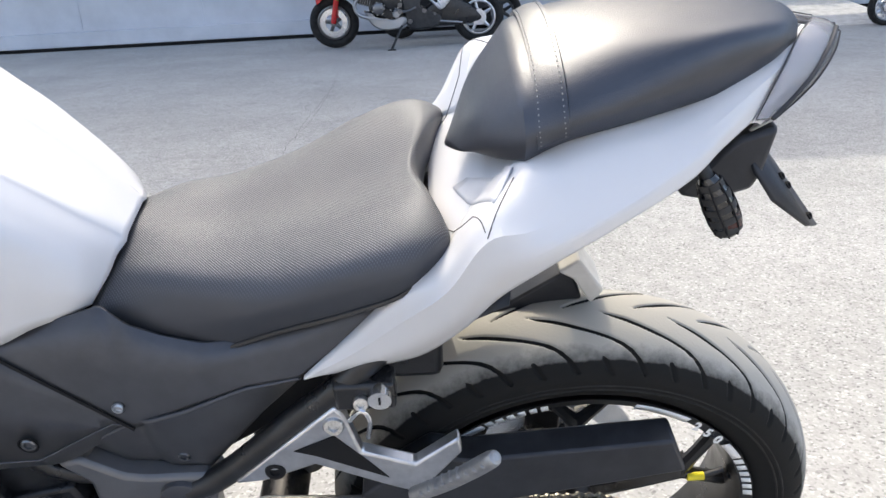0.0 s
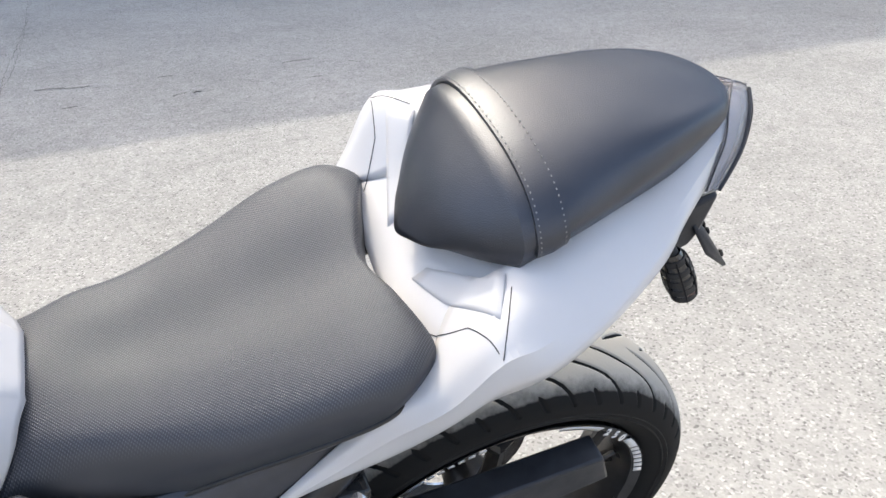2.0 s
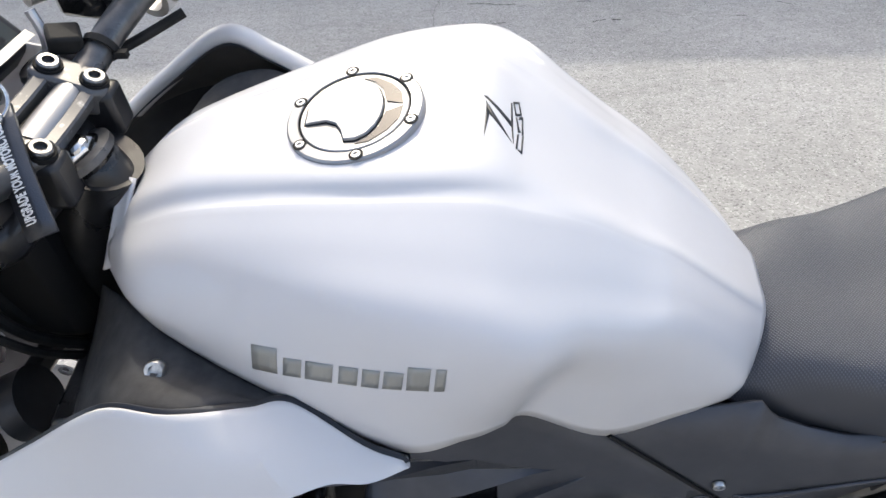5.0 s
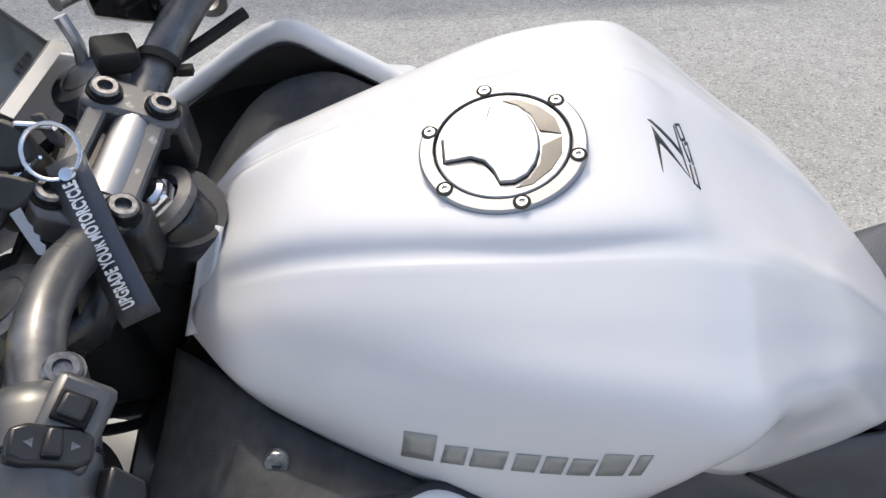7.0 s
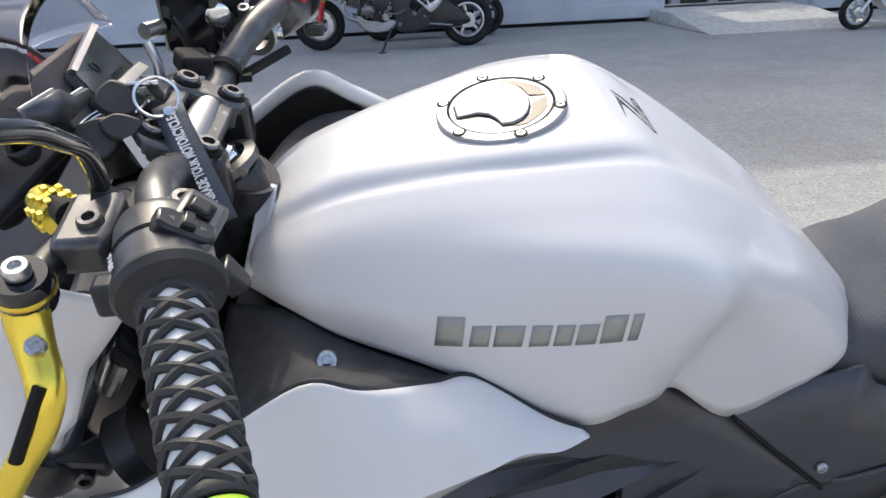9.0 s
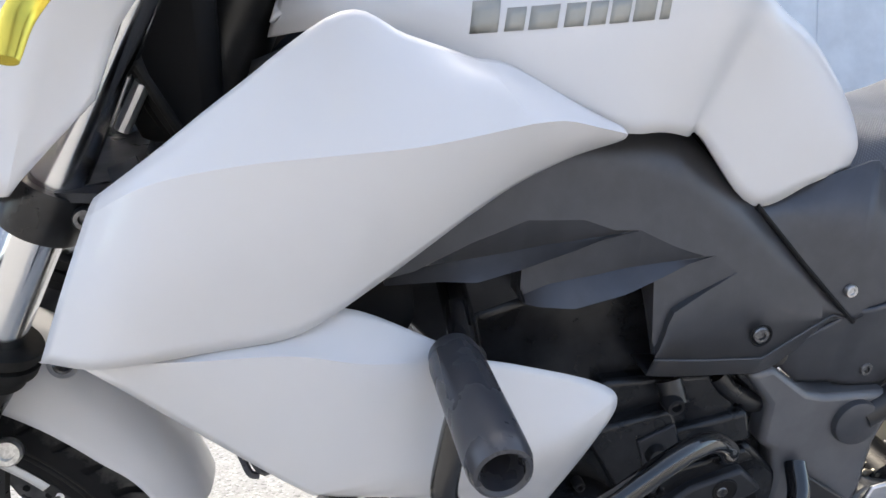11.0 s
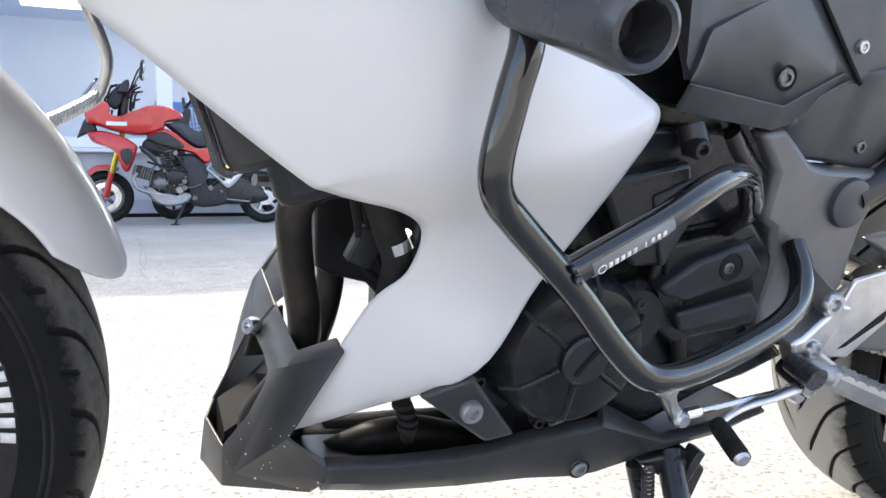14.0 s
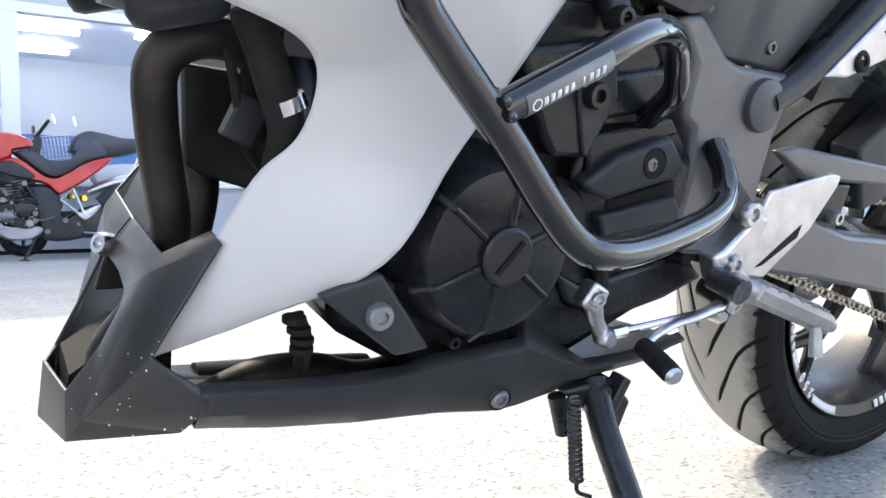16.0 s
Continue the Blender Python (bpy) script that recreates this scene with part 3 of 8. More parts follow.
for row, dip in zip(TANK, VALLEY):
    q = [Vector(v) for v in row]
    groove = q[1].lerp(q[2], .66) + Vector((0, 0, .0018 if dip == 0 else 0)) - Vector((0, -.35, 1)) * dip
    flank = q[2].lerp(q[4], .5) + Vector((0, -.4, .9)) * .0035
    rows.append([tuple(v) for v in (q[0], q[1], groove, q[2], flank, q[4], q[5], q[6])])
rows = both(rows, .105)
G = creased(rows, (4, 10), 7, 6)
tank = part("tank", grid_bm(G), WHITE, BIKE, "glossy white fuel tank", thick=0.004)
G = surface([[(-0.265, -0.010, 0.920), (-0.274, -0.036, 0.893), (-0.284, -0.058, 0.865)], [(-0.260, -0.010, 0.920), (-0.269, -0.036, 0.894), (-0.276, -0.060, 0.870)], [(-0.253, -0.012, 0.920), (-0.260, -0.040, 0.898), (-0.265, -0.064, 0.875)]], 3, 4)
part("front_lip", grid_bm(G), WHITE, tank, thick=.003)

SADDLE = [
    [(.244, 0, .779), (.243, -.030, .772), (.234, -.055, .760), (.224, -.075, .746), (.216, -.089, .731)],
    [(.285, 0, .777), (.285, -.040, .775), (.280, -.075, .765), (.275, -.092, .735), (.270, -.096, .700)],
    [(.335, 0, .776), (.335, -.050, .775), (.330, -.088, .764), (.325, -.102, .730), (.323, -.100, .686)],
    [(.400, 0, .788), (.400, -.060, .788), (.400, -.104, .778), (.400, -.122, .755), (.400, -.118, .722)],
    [(.470, 0, .806), (.470, -.065, .810), (.470, -.118, .805), (.470, -.135, .785), (.470, -.132, .752)],
    [(.515, 0, .822), (.520, -.060, .826), (.525, -.118, .822), (.525, -.138, .800), (.515, -.136, .771)],
    [(.531, 0, .825), (.544, -.055, .829), (.558, -.100, .820), (.557, -.118, .808), (.546, -.126, .785)],
    [(.540, 0, .800), (.552, -.055, .802), (.564, -.100, .797), (.561, -.115, .788), (.550, -.123, .775)],
]
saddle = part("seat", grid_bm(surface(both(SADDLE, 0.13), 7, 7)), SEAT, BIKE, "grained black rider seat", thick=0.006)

for col in (0, -1):
    edge = surface(both(SADDLE, 0.13), 7, 7)[:, col]
    part("seat_piping", tube(edge[2:-2], .0028, 1, 8, smooth=False), INK, saddle)

PILLION = [
    [(.563, 0, .846), (.569, -.02, .851), (.575, -.035, .856), (.581, -.045, .860), (.586, -.050, .863)],
    [(.588, 0, .900), (.590, -.04, .898), (.596, -.066, .892), (.603, -.080, .884), (.608, -.083, .873)],
    [(.625, 0, .944), (.625, -.05, .941), (.626, -.088, .929), (.627, -.110, .906), (.627, -.109, .884)],
    [(.660, 0, .957), (.660, -.05, .953), (.660, -.09, .941), (.660, -.112, .920), (.660, -.109, .900)],
    [(.720, 0, .966), (.720, -.05, .963), (.720, -.08, .952), (.720, -.097, .928), (.720, -.090, .905)],
    [(.790, 0, .970), (.790, -.04, .967), (.790, -.064, .962), (.790, -.074, .942), (.790, -.068, .914)],
    [(.842, 0, .967), (.842, -.029, .965), (.840, -.046, .961), (.838, -.054, .948), (.834, -.051, .930)],
    [(.867, 0, .959), (.866, -.018, .957), (.862, -.030, .952), (.858, -.037, .946), (.853, -.038, .936)],
    [(.873, 0, .944), (.871, -.016, .943), (.867, -.026, .942), (.862, -.032, .940), (.856, -.034, .934)],
]
PAD = both(PILLION, 0.0)
pad = np.concatenate([surface(PAD[:3], 7, 7), surface(PAD[2:], 7, 7)[1:]])
pillion = part("pillion_pad", grid_bm(pad), LEATHER, BIKE, "smooth black pillion seat pad", thick=0.005)

TAIL = [
    [(.416, -.122, .668), (.416, -.126, .668), (.416, -.127, .667), (.417, -.126, .665), (.418, -.122, .663)],
    [(.465, -.120, .716), (.465, -.128, .712), (.466, -.131, .700), (.468, -.128, .684), (.470, -.118, .668)],
    [(.512, -.125, .770), (.513, -.137, .765), (.516, -.141, .745), (.522, -.135, .710), (.528, -.115, .678)],
    [(.555, -.110, .800), (.556, -.140, .800), (.558, -.157, .790), (.565, -.150, .755), (.572, -.128, .722)],
    [(.590, -.080, .835), (.590, -.140, .855), (.592, -.168, .848), (.598, -.168, .815), (.602, -.150, .775)],
    [(.625, -.100, .882), (.625, -.135, .876), (.630, -.165, .855), (.635, -.175, .840), (.638, -.170, .820)],
    [(.683, -.090, .900), (.684, -.120, .890), (.686, -.145, .873), (.690, -.158, .860), (.693, -.157, .846)],
    [(.757, -.068, .907), (.757, -.090, .900), (.757, -.110, .889), (.757, -.122, .880), (.757, -.126, .866)],
    [(.812, -.050, .925), (.808, -.066, .919), (.802, -.083, .909), (.796, -.095, .896), (.790, -.101, .881)],
    [(.866, -.026, .943), (.857, -.040, .938), (.846, -.055, .930), (.833, -.068, .912), (.821, -.079, .894)],
]
TAILS = {}
for side in (1, -1):
    G = creased(TAIL, 2, 6, 6)
    TAILS[side] = part("tail_panel", grid_bm(G if side == 1 else flip(G, 0.17)), WHITE, BIKE, "white tail side panel", thick=0.003, angle=13)
DECK = [
    [(.545, 0, .800), (.548, -.06, .800), (.556, -.112, .797)],
    [(.575, 0, .822), (.578, -.06, .822), (.585, -.100, .826)],
    [(.605, 0, .845), (.608, -.06, .848), (.612, -.105, .862)],
    [(.650, 0, .868), (.650, -.06, .870), (.650, -.100, .885)],
    [(.757, 0, .890), (.757, -.04, .892), (.757, -.070, .904)],
    [(.870, 0, .922), (.870, -.02, .924), (.871, -.032, .931)],
]
deck = part("tail_deck", grid_bm(surface(both(DECK), 5, 5)), WHITE, BIKE, "white deck between the seats", thick=0.003)

# left and right shrouds: top edge, upper slope, ridge, lower slope, bottom edge
SHROUD = [
    [(-.400, -.170, .761), (-.402, -.174, .757), (-.405, -.178, .750), (-.428, -.179, .697), (-.453, -.167, .641)],
    [(-.355, -.190, .795), (-.355, -.202, .789), (-.357, -.211, .779), (-.380, -.212, .716), (-.402, -.204, .652)],
    [(-.302, -.193, .835), (-.300, -.215, .816), (-.301, -.230, .794), (-.314, -.224, .732), (-.330, -.206, .660)],
    [(-.235, -.191, .880), (-.236, -.213, .843), (-.240, -.235, .800), (-.252, -.224, .740), (-.273, -.205, .668)],
    [(-.194, -.186, .866), (-.190, -.210, .838), (-.186, -.233, .804), (-.203, -.219, .755), (-.222, -.197, .695)],
    [(-.145, -.169, .849), (-.134, -.201, .837), (-.116, -.218, .813), (-.128, -.205, .786), (-.150, -.187, .743)],
    [(-0.118, -0.162, 0.843), (-0.106, -0.183, 0.830), (-0.090, -0.207, 0.812), (-0.096, -0.197, 0.793), (-0.111, -0.174, 0.762)],
    [(-0.069, -0.180, 0.816), (-0.066, -0.192, 0.812), (-0.064, -0.203, 0.806), (-0.066, -0.193, 0.795), (-0.072, -0.172, 0.779)],
    [(-0.042, -0.184, 0.803), (-0.040, -0.186, 0.801), (-0.038, -0.187, 0.798), (-0.038, -0.183, 0.794), (-0.040, -0.176, 0.790)],
]
COWL_FRONT = [(-.456, -.165, .638), (-.37, -.192, .607), (-.333, -.192, .575), (-.289, -.190, .537), (-.258, -.188, .519), (-.207, -.178, .503), (-.185, -.158, .481),
              (-.187, -.140, .445), (-.206, -.120, .415), (-.235, -.100, .345), (-.256, -.082, .284)]
COWL_REAR = [(-.241, -.190, .676), (-.203, -.190, .655), (-.165, -.190, .638), (-.107, -.182, .618), (-.036, -.169, .589), (-.019, -.174, .570), (-.040, -.171, .525),
             (-.084, -.155, .44), (-.129, -.158, .37), (-.193, -.112, .32), (-.254, -.082, .286)]


COWL_FOLD = [(-.4266, -.178, .6441), (-.3523, -.206, .6540), (-.2786, -.216, .6579), (-.2200, -.211, .6440), (-.1500, -.187, .6310)]


def cowl_rows():
    """Rows downwards: the top edge, the fold under its narrow facet, then the broad face."""
    rows = [[(-.456, -.163, .640), (-.385, -.188, .655), (-.300, -.192, .668), (-.241, -.186, .678), (-.165, -.183, .641)], COWL_FOLD]
    for a, b in list(zip(COWL_FRONT, COWL_REAR))[3:]:
        a, b = np.array(a), np.array(b)
        d = np.linalg.norm(b - a)
        rows.append([a + (b - a) * k + np.array([0, -0.11 * d * 4 * k * (1 - k), 0]) for k in (0, 0.2, 0.45, 0.75, 1.0)])
    return rows


for side in (1, -1):
    G = np.concatenate([creased(SHROUD[:6], 2, 6, 6), creased(SHROUD[5:], 2, 6, 6)[1:]])
    L = G.copy()
    L[..., 1] += .0055
    L[..., 2] -= .001
    part("shroud_liner", grid_bm(L if side == 1 else flip(L, 0.17)), PLASTIC, BIKE, "black inner liner of the shroud", thick=0.001)
    part("radiator_shroud", grid_bm(G if side == 1 else flip(G, 0.17)), WHITE, BIKE, "angular white radiator shroud", thick=0.003, angle=18)
    if side == -1:
        part("shroud_rim", tube(flip(G[:, 0] + np.array([0, -.006, .000]), 0.17)[6:], .0095, 1, 12, smooth=False), WHITE, BIKE, "white rolled edge of the shroud")
    R = cowl_rows()
    G = np.concatenate([surface(R[:2], 6, 6), surface(R[1:], 6, 6)[1:]])
    part("lower_cowl", grid_bm(G if side == 1 else flip(G, 0, 0.05)), WHITE, BIKE, "white lower engine cowl", thick=0.003, angle=13)

# side covers
def cover_skin(x, z):
    """How far the cover bulges, by the distance from its rear seam."""
    d = ((x - .042) * .181 + (z - .784) * .189) / .2617
    return np.interp(-d, [-.02, 0, .052, .08, .13, .17], [-.113, -.116, -.127, -.134, -.146, -.150])


COVER_TOP = np.array([(-.209, .695), (-.177, .722), (-.099, .779), (-.055, .797), (-.015, .800), (.042, .786), (.231, .604)])
COVER_LOW = np.array([(-.209, .655), (-.180, .600), (-.128, .556), (.022, .5945), (.133, .5800), (.210, .6095), (.231, .6040)])
COVER_HEM = np.array([(.022, .574), (.032, .572), (.139, .5586), (.161, .5627), (.231, .6015)])
# two swept blades: the skin slopes in behind each of them and steps out again at its lower edge
SLOPE = np.array([(-.210, .682), (-.184, .688), (-.137, .7100), (-.095, .7240), (-.047, .7200), (-.019, .7090), (.0058, .7071), (.0379, .6908), (.0683, .6790), (.0798, .6783), (.1029, .6604)])
FIN1_TOP = np.array([(-.210, .681), (-.174, .6852), (-.0924, .6951), (.0058, .7071)])
FIN1_LOW = np.array([(-.210, .676), (-.165, .6769), (-.1342, .6741), (-.0986, .6830), (-.0262, .7031), (.0058, .7071)])
FIN2_TOP = np.array([(-.0960, .6544), (-.0706, .6637), (-.0176, .6691), (.0798, .6783)])
FIN2_LOW = np.array([(-.0960, .6538), (-.0842, .6499), (-.0513, .6455), (-.0038, .6543), (.0265, .6639), (.0531, .6732), (.0798, .6783)])
PANEL_UP = np.array([(.0225, .5945), (.0294, .6083), (.0339, .6238), (.0396, .6335), (.0701, .6471), (.1029, .6604)])
columns = []
for x in sorted([*np.linspace(-.207, .229, 96), -.0975, -.0961, -.0950, .0050, .0058, .0066, .0220, .0235, .0335, .0396, .0790, .0798, .0806, .1020, .1029, .1040]):
    top, low = np.interp(x, *COVER_TOP.T), np.interp(x, *COVER_LOW.T)
    brow = np.interp(x, *SLOPE.T) if x < .1029 else max(low, .6604 - .55 * (x - .1029))
    d1, d2, d3 = (h * min(1, max(0, (e - x) / w)) for e, w, h in ((.0058, .08, .016), (.0798, .08, .016), (.1029, .05, .007)))
    f1t, f1l = (np.interp(x, *FIN1_TOP.T), np.interp(x, *FIN1_LOW.T)) if x < .0058 else (brow, brow)
    col = [(top, 0), (top * .5 + brow * .5, 0), (brow, 0), (f1t, d1), (f1t - .0006, d1 * .96), (f1l, .18 * d1), (f1l - .0010, .9 * d1)]
    if x < -.096:
        col += [(f1l - .003, d1 + .03)] * 7
    else:
        f2t, f2l = (np.interp(x, *FIN2_TOP.T), np.interp(x, *FIN2_LOW.T)) if x < .0798 else (brow, brow)
        col += [(f2t, d2), (f2t - .0006, d2 * .96), (f2l, .18 * d2), (f2l - .0010, .9 * d2)]
        if x < .0225:
            col += [(f2l - .003, d2 + .03)] * 3
        else:
            up = max(low, np.interp(x, *PANEL_UP.T)) if x < .1029 else brow
            col += [(up + .0006, d3), (up, 0), (low, 0)]
    zs = np.maximum(np.minimum.accumulate([q[0] for q in col]), low if x > .0225 else 0)
    columns.append([(x, cover_skin(x, z) + q[1], z) for z, q in zip(zs, col)])
air_cover = part("side_cover", grid_bm(np.array(columns)), SIDE, BIKE, "matt black air box cover with two swept blades", thick=.002, angle=20)
# flat backing plate, added so the openings between the blades stay dark
part("recess_backing", prism([(-0.205, 0.658), (-0.124, 0.711), (-0.047, 0.718), (0.103, 0.678), (0.139, 0.644), (0.062, 0.612), (0.043, 0.549), (-0.128, 0.558), (-0.184, 0.621)], -.095, -.07), PLASTIC, BIKE, "black plate set behind the openings of the air box cover", bevel=.003)
hem = []
for x in [*np.linspace(.0225, .132, 20), .1335, *np.linspace(.136, .230, 20)]:
    z0_, z1_ = np.interp(x, *COVER_LOW.T), np.interp(x, *COVER_HEM.T)
    hem.append([(x, cover_skin(x, z0_) + .0002 + .011 * u, z0_ + (z1_ - z0_) * u) for u in (0, .04, .5, 1)] + [(x, cover_skin(x, z0_) + .045, z1_ + .002)])
part("cover_hem", grid_bm(np.array(hem)), SIDE, air_cover, "faceted lower edge turned inwards", thick=.002, angle=20)
COVER_EDGE = np.array([(.118, .717), (.221, .746), (.236, .752), (.254, .727), (.285, .711), (.320, .700), (.348, .702), (.509, .753)])
COVER_FOLD = np.array([(.118, .716), (.231, .600), (.287, .626), (.354, .654), (.410, .664), (.509, .748)])
SKIRT_TOP = np.array([(.175, .580), (.235, .611), (.287, .626), (.354, .654), (.410, .664)])
SKIRT_LOW = np.array([(.175, .553), (.200, .530), (.290, .522), (.361, .605), (.410, .655)])
upper, lower = [], []
for x in np.linspace(.1185, .508, 60):
    a, b = np.interp(x, *COVER_EDGE.T), np.interp(x, *COVER_FOLD.T)
    y = np.interp(x, [.118, .24, .41, .51], [-.114, -.119, -.121, -.118])
    upper.append([(x, y + .015 * u ** 1.5, b + (a - b) * u) for u in (0, .05, .5, 1)])
for x in np.linspace(.176, .4095, 40):
    a, b = np.interp(x, *SKIRT_TOP.T), np.interp(x, *SKIRT_LOW.T)
    lower.append([(x, np.interp(x, [.176, .235, .25], [-.1125, -.1125, -.119]) + .016 * u, a + (b - a) * u - .0005) for u in (0, .06, .5, .94, 1)])
part("side_cover", grid_bm(np.array(upper)), SIDE, BIKE, "matt grey-black rear side cover", thick=.004)
part("cover_skirt", grid_bm(np.array(lower)), SIDE, BIKE, "darker lower flank of the side cover", thick=.004)
part("cover_seam", tube([(.117, -.1165, .7180), (.170, -.1180, .6625), (.2315, -.1205, .6005)], .0020, 1, 6), DARK, BIKE)
# dark sheet added behind the rear covers to shut see-through gaps
part("gap_backing", prism([(.10, .590), (.10, .700), (.43, .690), (.43, .610), (.31, .535), (.20, .548)], -.095, -.075), DARK, BIKE, bevel=.004)

# filler cap
cap_n = Vector((-.145, -.055, 1)).normalized()
cap_c = Vector((-.0752, 0, .9675))
cap = part("filler_cap", lathe([(.0418, -.004), (.0418, .0030), (.0424, .0036), (.0495, .0030), (.0508, .0018), (.0512, -.006)], cap_c, cap_n, 72), BRUSHED, tank, "brushed steel filler cap ring")
part("cap_groove", lathe([(.0404, .0004), (.0414, .0004)], cap_c, cap_n, 64), DARK, cap, thick=.0004)
part("lid", lathe([(0, .0014), (.0395, .0030), (.0404, .0024), (.0404, -.003)], cap_c, cap_n, 64), BRUSHED, cap)
cu = Vector((1, 0, .145)).normalized()
cv_ = cap_n.cross(cu)


def cap_plate(outline, low, high, shrink=.97):
    bm = bmesh.new()
    lo = [bm.verts.new(cap_c + cu * a + cv_ * b + cap_n * low) for a, b in outline]
    hi = [bm.verts.new(cap_c + cu * a * shrink + cv_ * b * shrink + cap_n * high) for a, b in outline]
    bm.faces.new(hi)
    for k in range(len(lo)):
        bm.faces.new((lo[k], lo[(k + 1) % len(lo)], hi[(k + 1) % len(lo)], hi[k]))
    return bm


KEYLID = [(-.036, -.0095), (-.020, -.0085), (-.012, -.013), (-.0075, -.021), (-.0045, -.031), (.004, -.032), (.012, -.028), (.018, -.020), (.0215, -.010), (.0225, 0),
          (.0215, .010), (.018, .020), (.012, .028), (.004, .032), (-.0045, .031), (-.0075, .021), (-.012, .013), (-.020, .0085), (-.036, .0095)]
# dark plate drawn as the shadow line round the key lid
part("lid_shadow_gap", cap_plate([(a * 1.006 - .0001, b * 1.007) for a, b in KEYLID], .0008, .0034, 1), DARK, cap)
part("key_lid", cap_plate(KEYLID, .0020, .0052), BRUSHED, cap, "polished keyhole lid", bevel=.0008)
# raised dark plates painted as the recesses beside the key lid
for s in (1, -1):
    part("recess", cap_plate([(.0235, .006 * s), (.036, .001 * s), (.034, .014 * s), (.026, .025 * s), (.014, .034 * s), (.004, .035 * s), (.013, .0295 * s), (.020, .020 * s)], .0022, .0034, 1), RECESS, cap)
for k in range(6):
    a = radians(90 + 60 * k + 8)
    c = cap_c + (cu * math.cos(a) + cv_ * math.sin(a)) * .0462
    part("bolt_well", lathe([(.0052, .0030), (.0052, .0036), (.0036, .0036)], c, cap_n, 18), DARK, cap)
    bolt(c + cap_n * .0026, cap_n, .0037, .0016, cap, BOLT)


bpy.context.view_layer.update()


def on_tank(points, name, mat, along, lift=.0006):
    """A thin film laid over the tank: a patch of small faces cast onto its skin."""
    p = [Vector(q) for q in points]
    rows = []
    for u in np.linspace(0, 1, 4):
        row = []
        for v in np.linspace(0, 1, 4):
            q = p[0].lerp(p[1], u).lerp(p[3].lerp(p[2], u), v)
            hit, at, normal, index = tank.ray_cast(q - along * .1, along)
            row.append(at - along * lift if hit else q)
        rows.append(row)
    return part(name, grid_bm(rows), mat, tank, thick=.0004)


# maker's mark on the flank: plain blocks in its grey
mark_a, mark_b = Vector((-.1445, -.1405, .8725)), Vector((-.0075, -.1705, .8845))
d = (mark_b - mark_a)
upv = Vector((.03, .12, 1)).normalized()
wid = [.150, .105, .155, .105, .095, .105, .120, .055]
pos, letters = 0.0, []
for k, w in enumerate(wid):
    letters.append((pos, pos + w * .9))
    pos += w * 1.10
for k, (a, b) in enumerate(letters):
    h = .0215 if k in (0, 6, 7) else .0155
    out = Vector((0, -.0022, 0))
    p, q = mark_a + d * (a / pos) - upv * .010 + out, mark_a + d * (b / pos) - upv * .010 + out
    on_tank([p, q, q + upv * h + d * .018, p + upv * h + d * .018], "maker_mark", DECAL, Vector((0, 1, 0)))
# angular mark behind the cap: plain zigzag and bars
z0 = Vector((.028, .004, .9635))
zu, zv = Vector((.58, 0, -.36)).normalized(), Vector((0, 1, .06)).normalized()
zn = zu.cross(zv).normalized()
zn = zn if zn.z > 0 else -zn
MARK = [[(-0.0122, 0.0132), (-0.0097, 0.0138), (0.0114, -0.0033), (0.0113, -0.0087)], [(-0.0106, 0.0086), (-0.0078, 0.0038), (0.0106, -0.0248), (-0.0089, -0.0033)], [(-0.0101, 0.0034), (-0.0074, -0.0018), (-0.0119, -0.0296), (-0.0119, -0.0254)], [(0.0101, -0.0014), (0.0120, -0.0024), (0.0116, -0.0248), (0.0107, -0.0188)], [(0.0101, 0.0178), (0.0115, 0.0181), (0.0117, -0.0045), (0.0103, -0.0038)]]
DIGITS = [[(0.0122, 0.0204), (0.0178, 0.0239), (0.0182, 0.0219), (0.0126, 0.0184)], [(0.0147, 0.0093), (0.0199, 0.0126), (0.0199, 0.0102), (0.0149, 0.0067)], [(0.0122, 0.0197), (0.0135, 0.0206), (0.0154, 0.0080), (0.0142, 0.0068)], [(0.0168, 0.0233), (0.0180, 0.0240), (0.0200, 0.0111), (0.0187, 0.0102)], [(0.0173, 0.0075), (0.0204, 0.0096), (0.0203, 0.0068), (0.0172, 0.0045)], [(0.0201, 0.0091), (0.0213, 0.0096), (0.0210, -0.0095), (0.0194, -0.0108)], [(0.0144, 0.0054), (0.0157, 0.0063), (0.0177, -0.0068), (0.0161, -0.0080)], [(0.0159, -0.0079), (0.0186, -0.0061), (0.0185, -0.0083), (0.0161, -0.0099)], [(0.0151, -0.0125), (0.0169, -0.0110), (0.0146, -0.0286), (0.0131, -0.0287)], [(0.0196, -0.0116), (0.0212, -0.0104), (0.0188, -0.0307), (0.0175, -0.0308)], [(0.0158, -0.0271), (0.0187, -0.0287), (0.0187, -0.0311), (0.0151, -0.0291)]]
for poly in MARK + DIGITS:
    on_tank([z0 + zu * a + zv * b + zn * .0022 for a, b in poly], "model_mark", INK, -zn, .0003)
# dark filler blocks added under tank and seat; the first stops light leaks
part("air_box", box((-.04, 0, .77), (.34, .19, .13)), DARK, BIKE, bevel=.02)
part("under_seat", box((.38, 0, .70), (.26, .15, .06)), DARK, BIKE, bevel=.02)

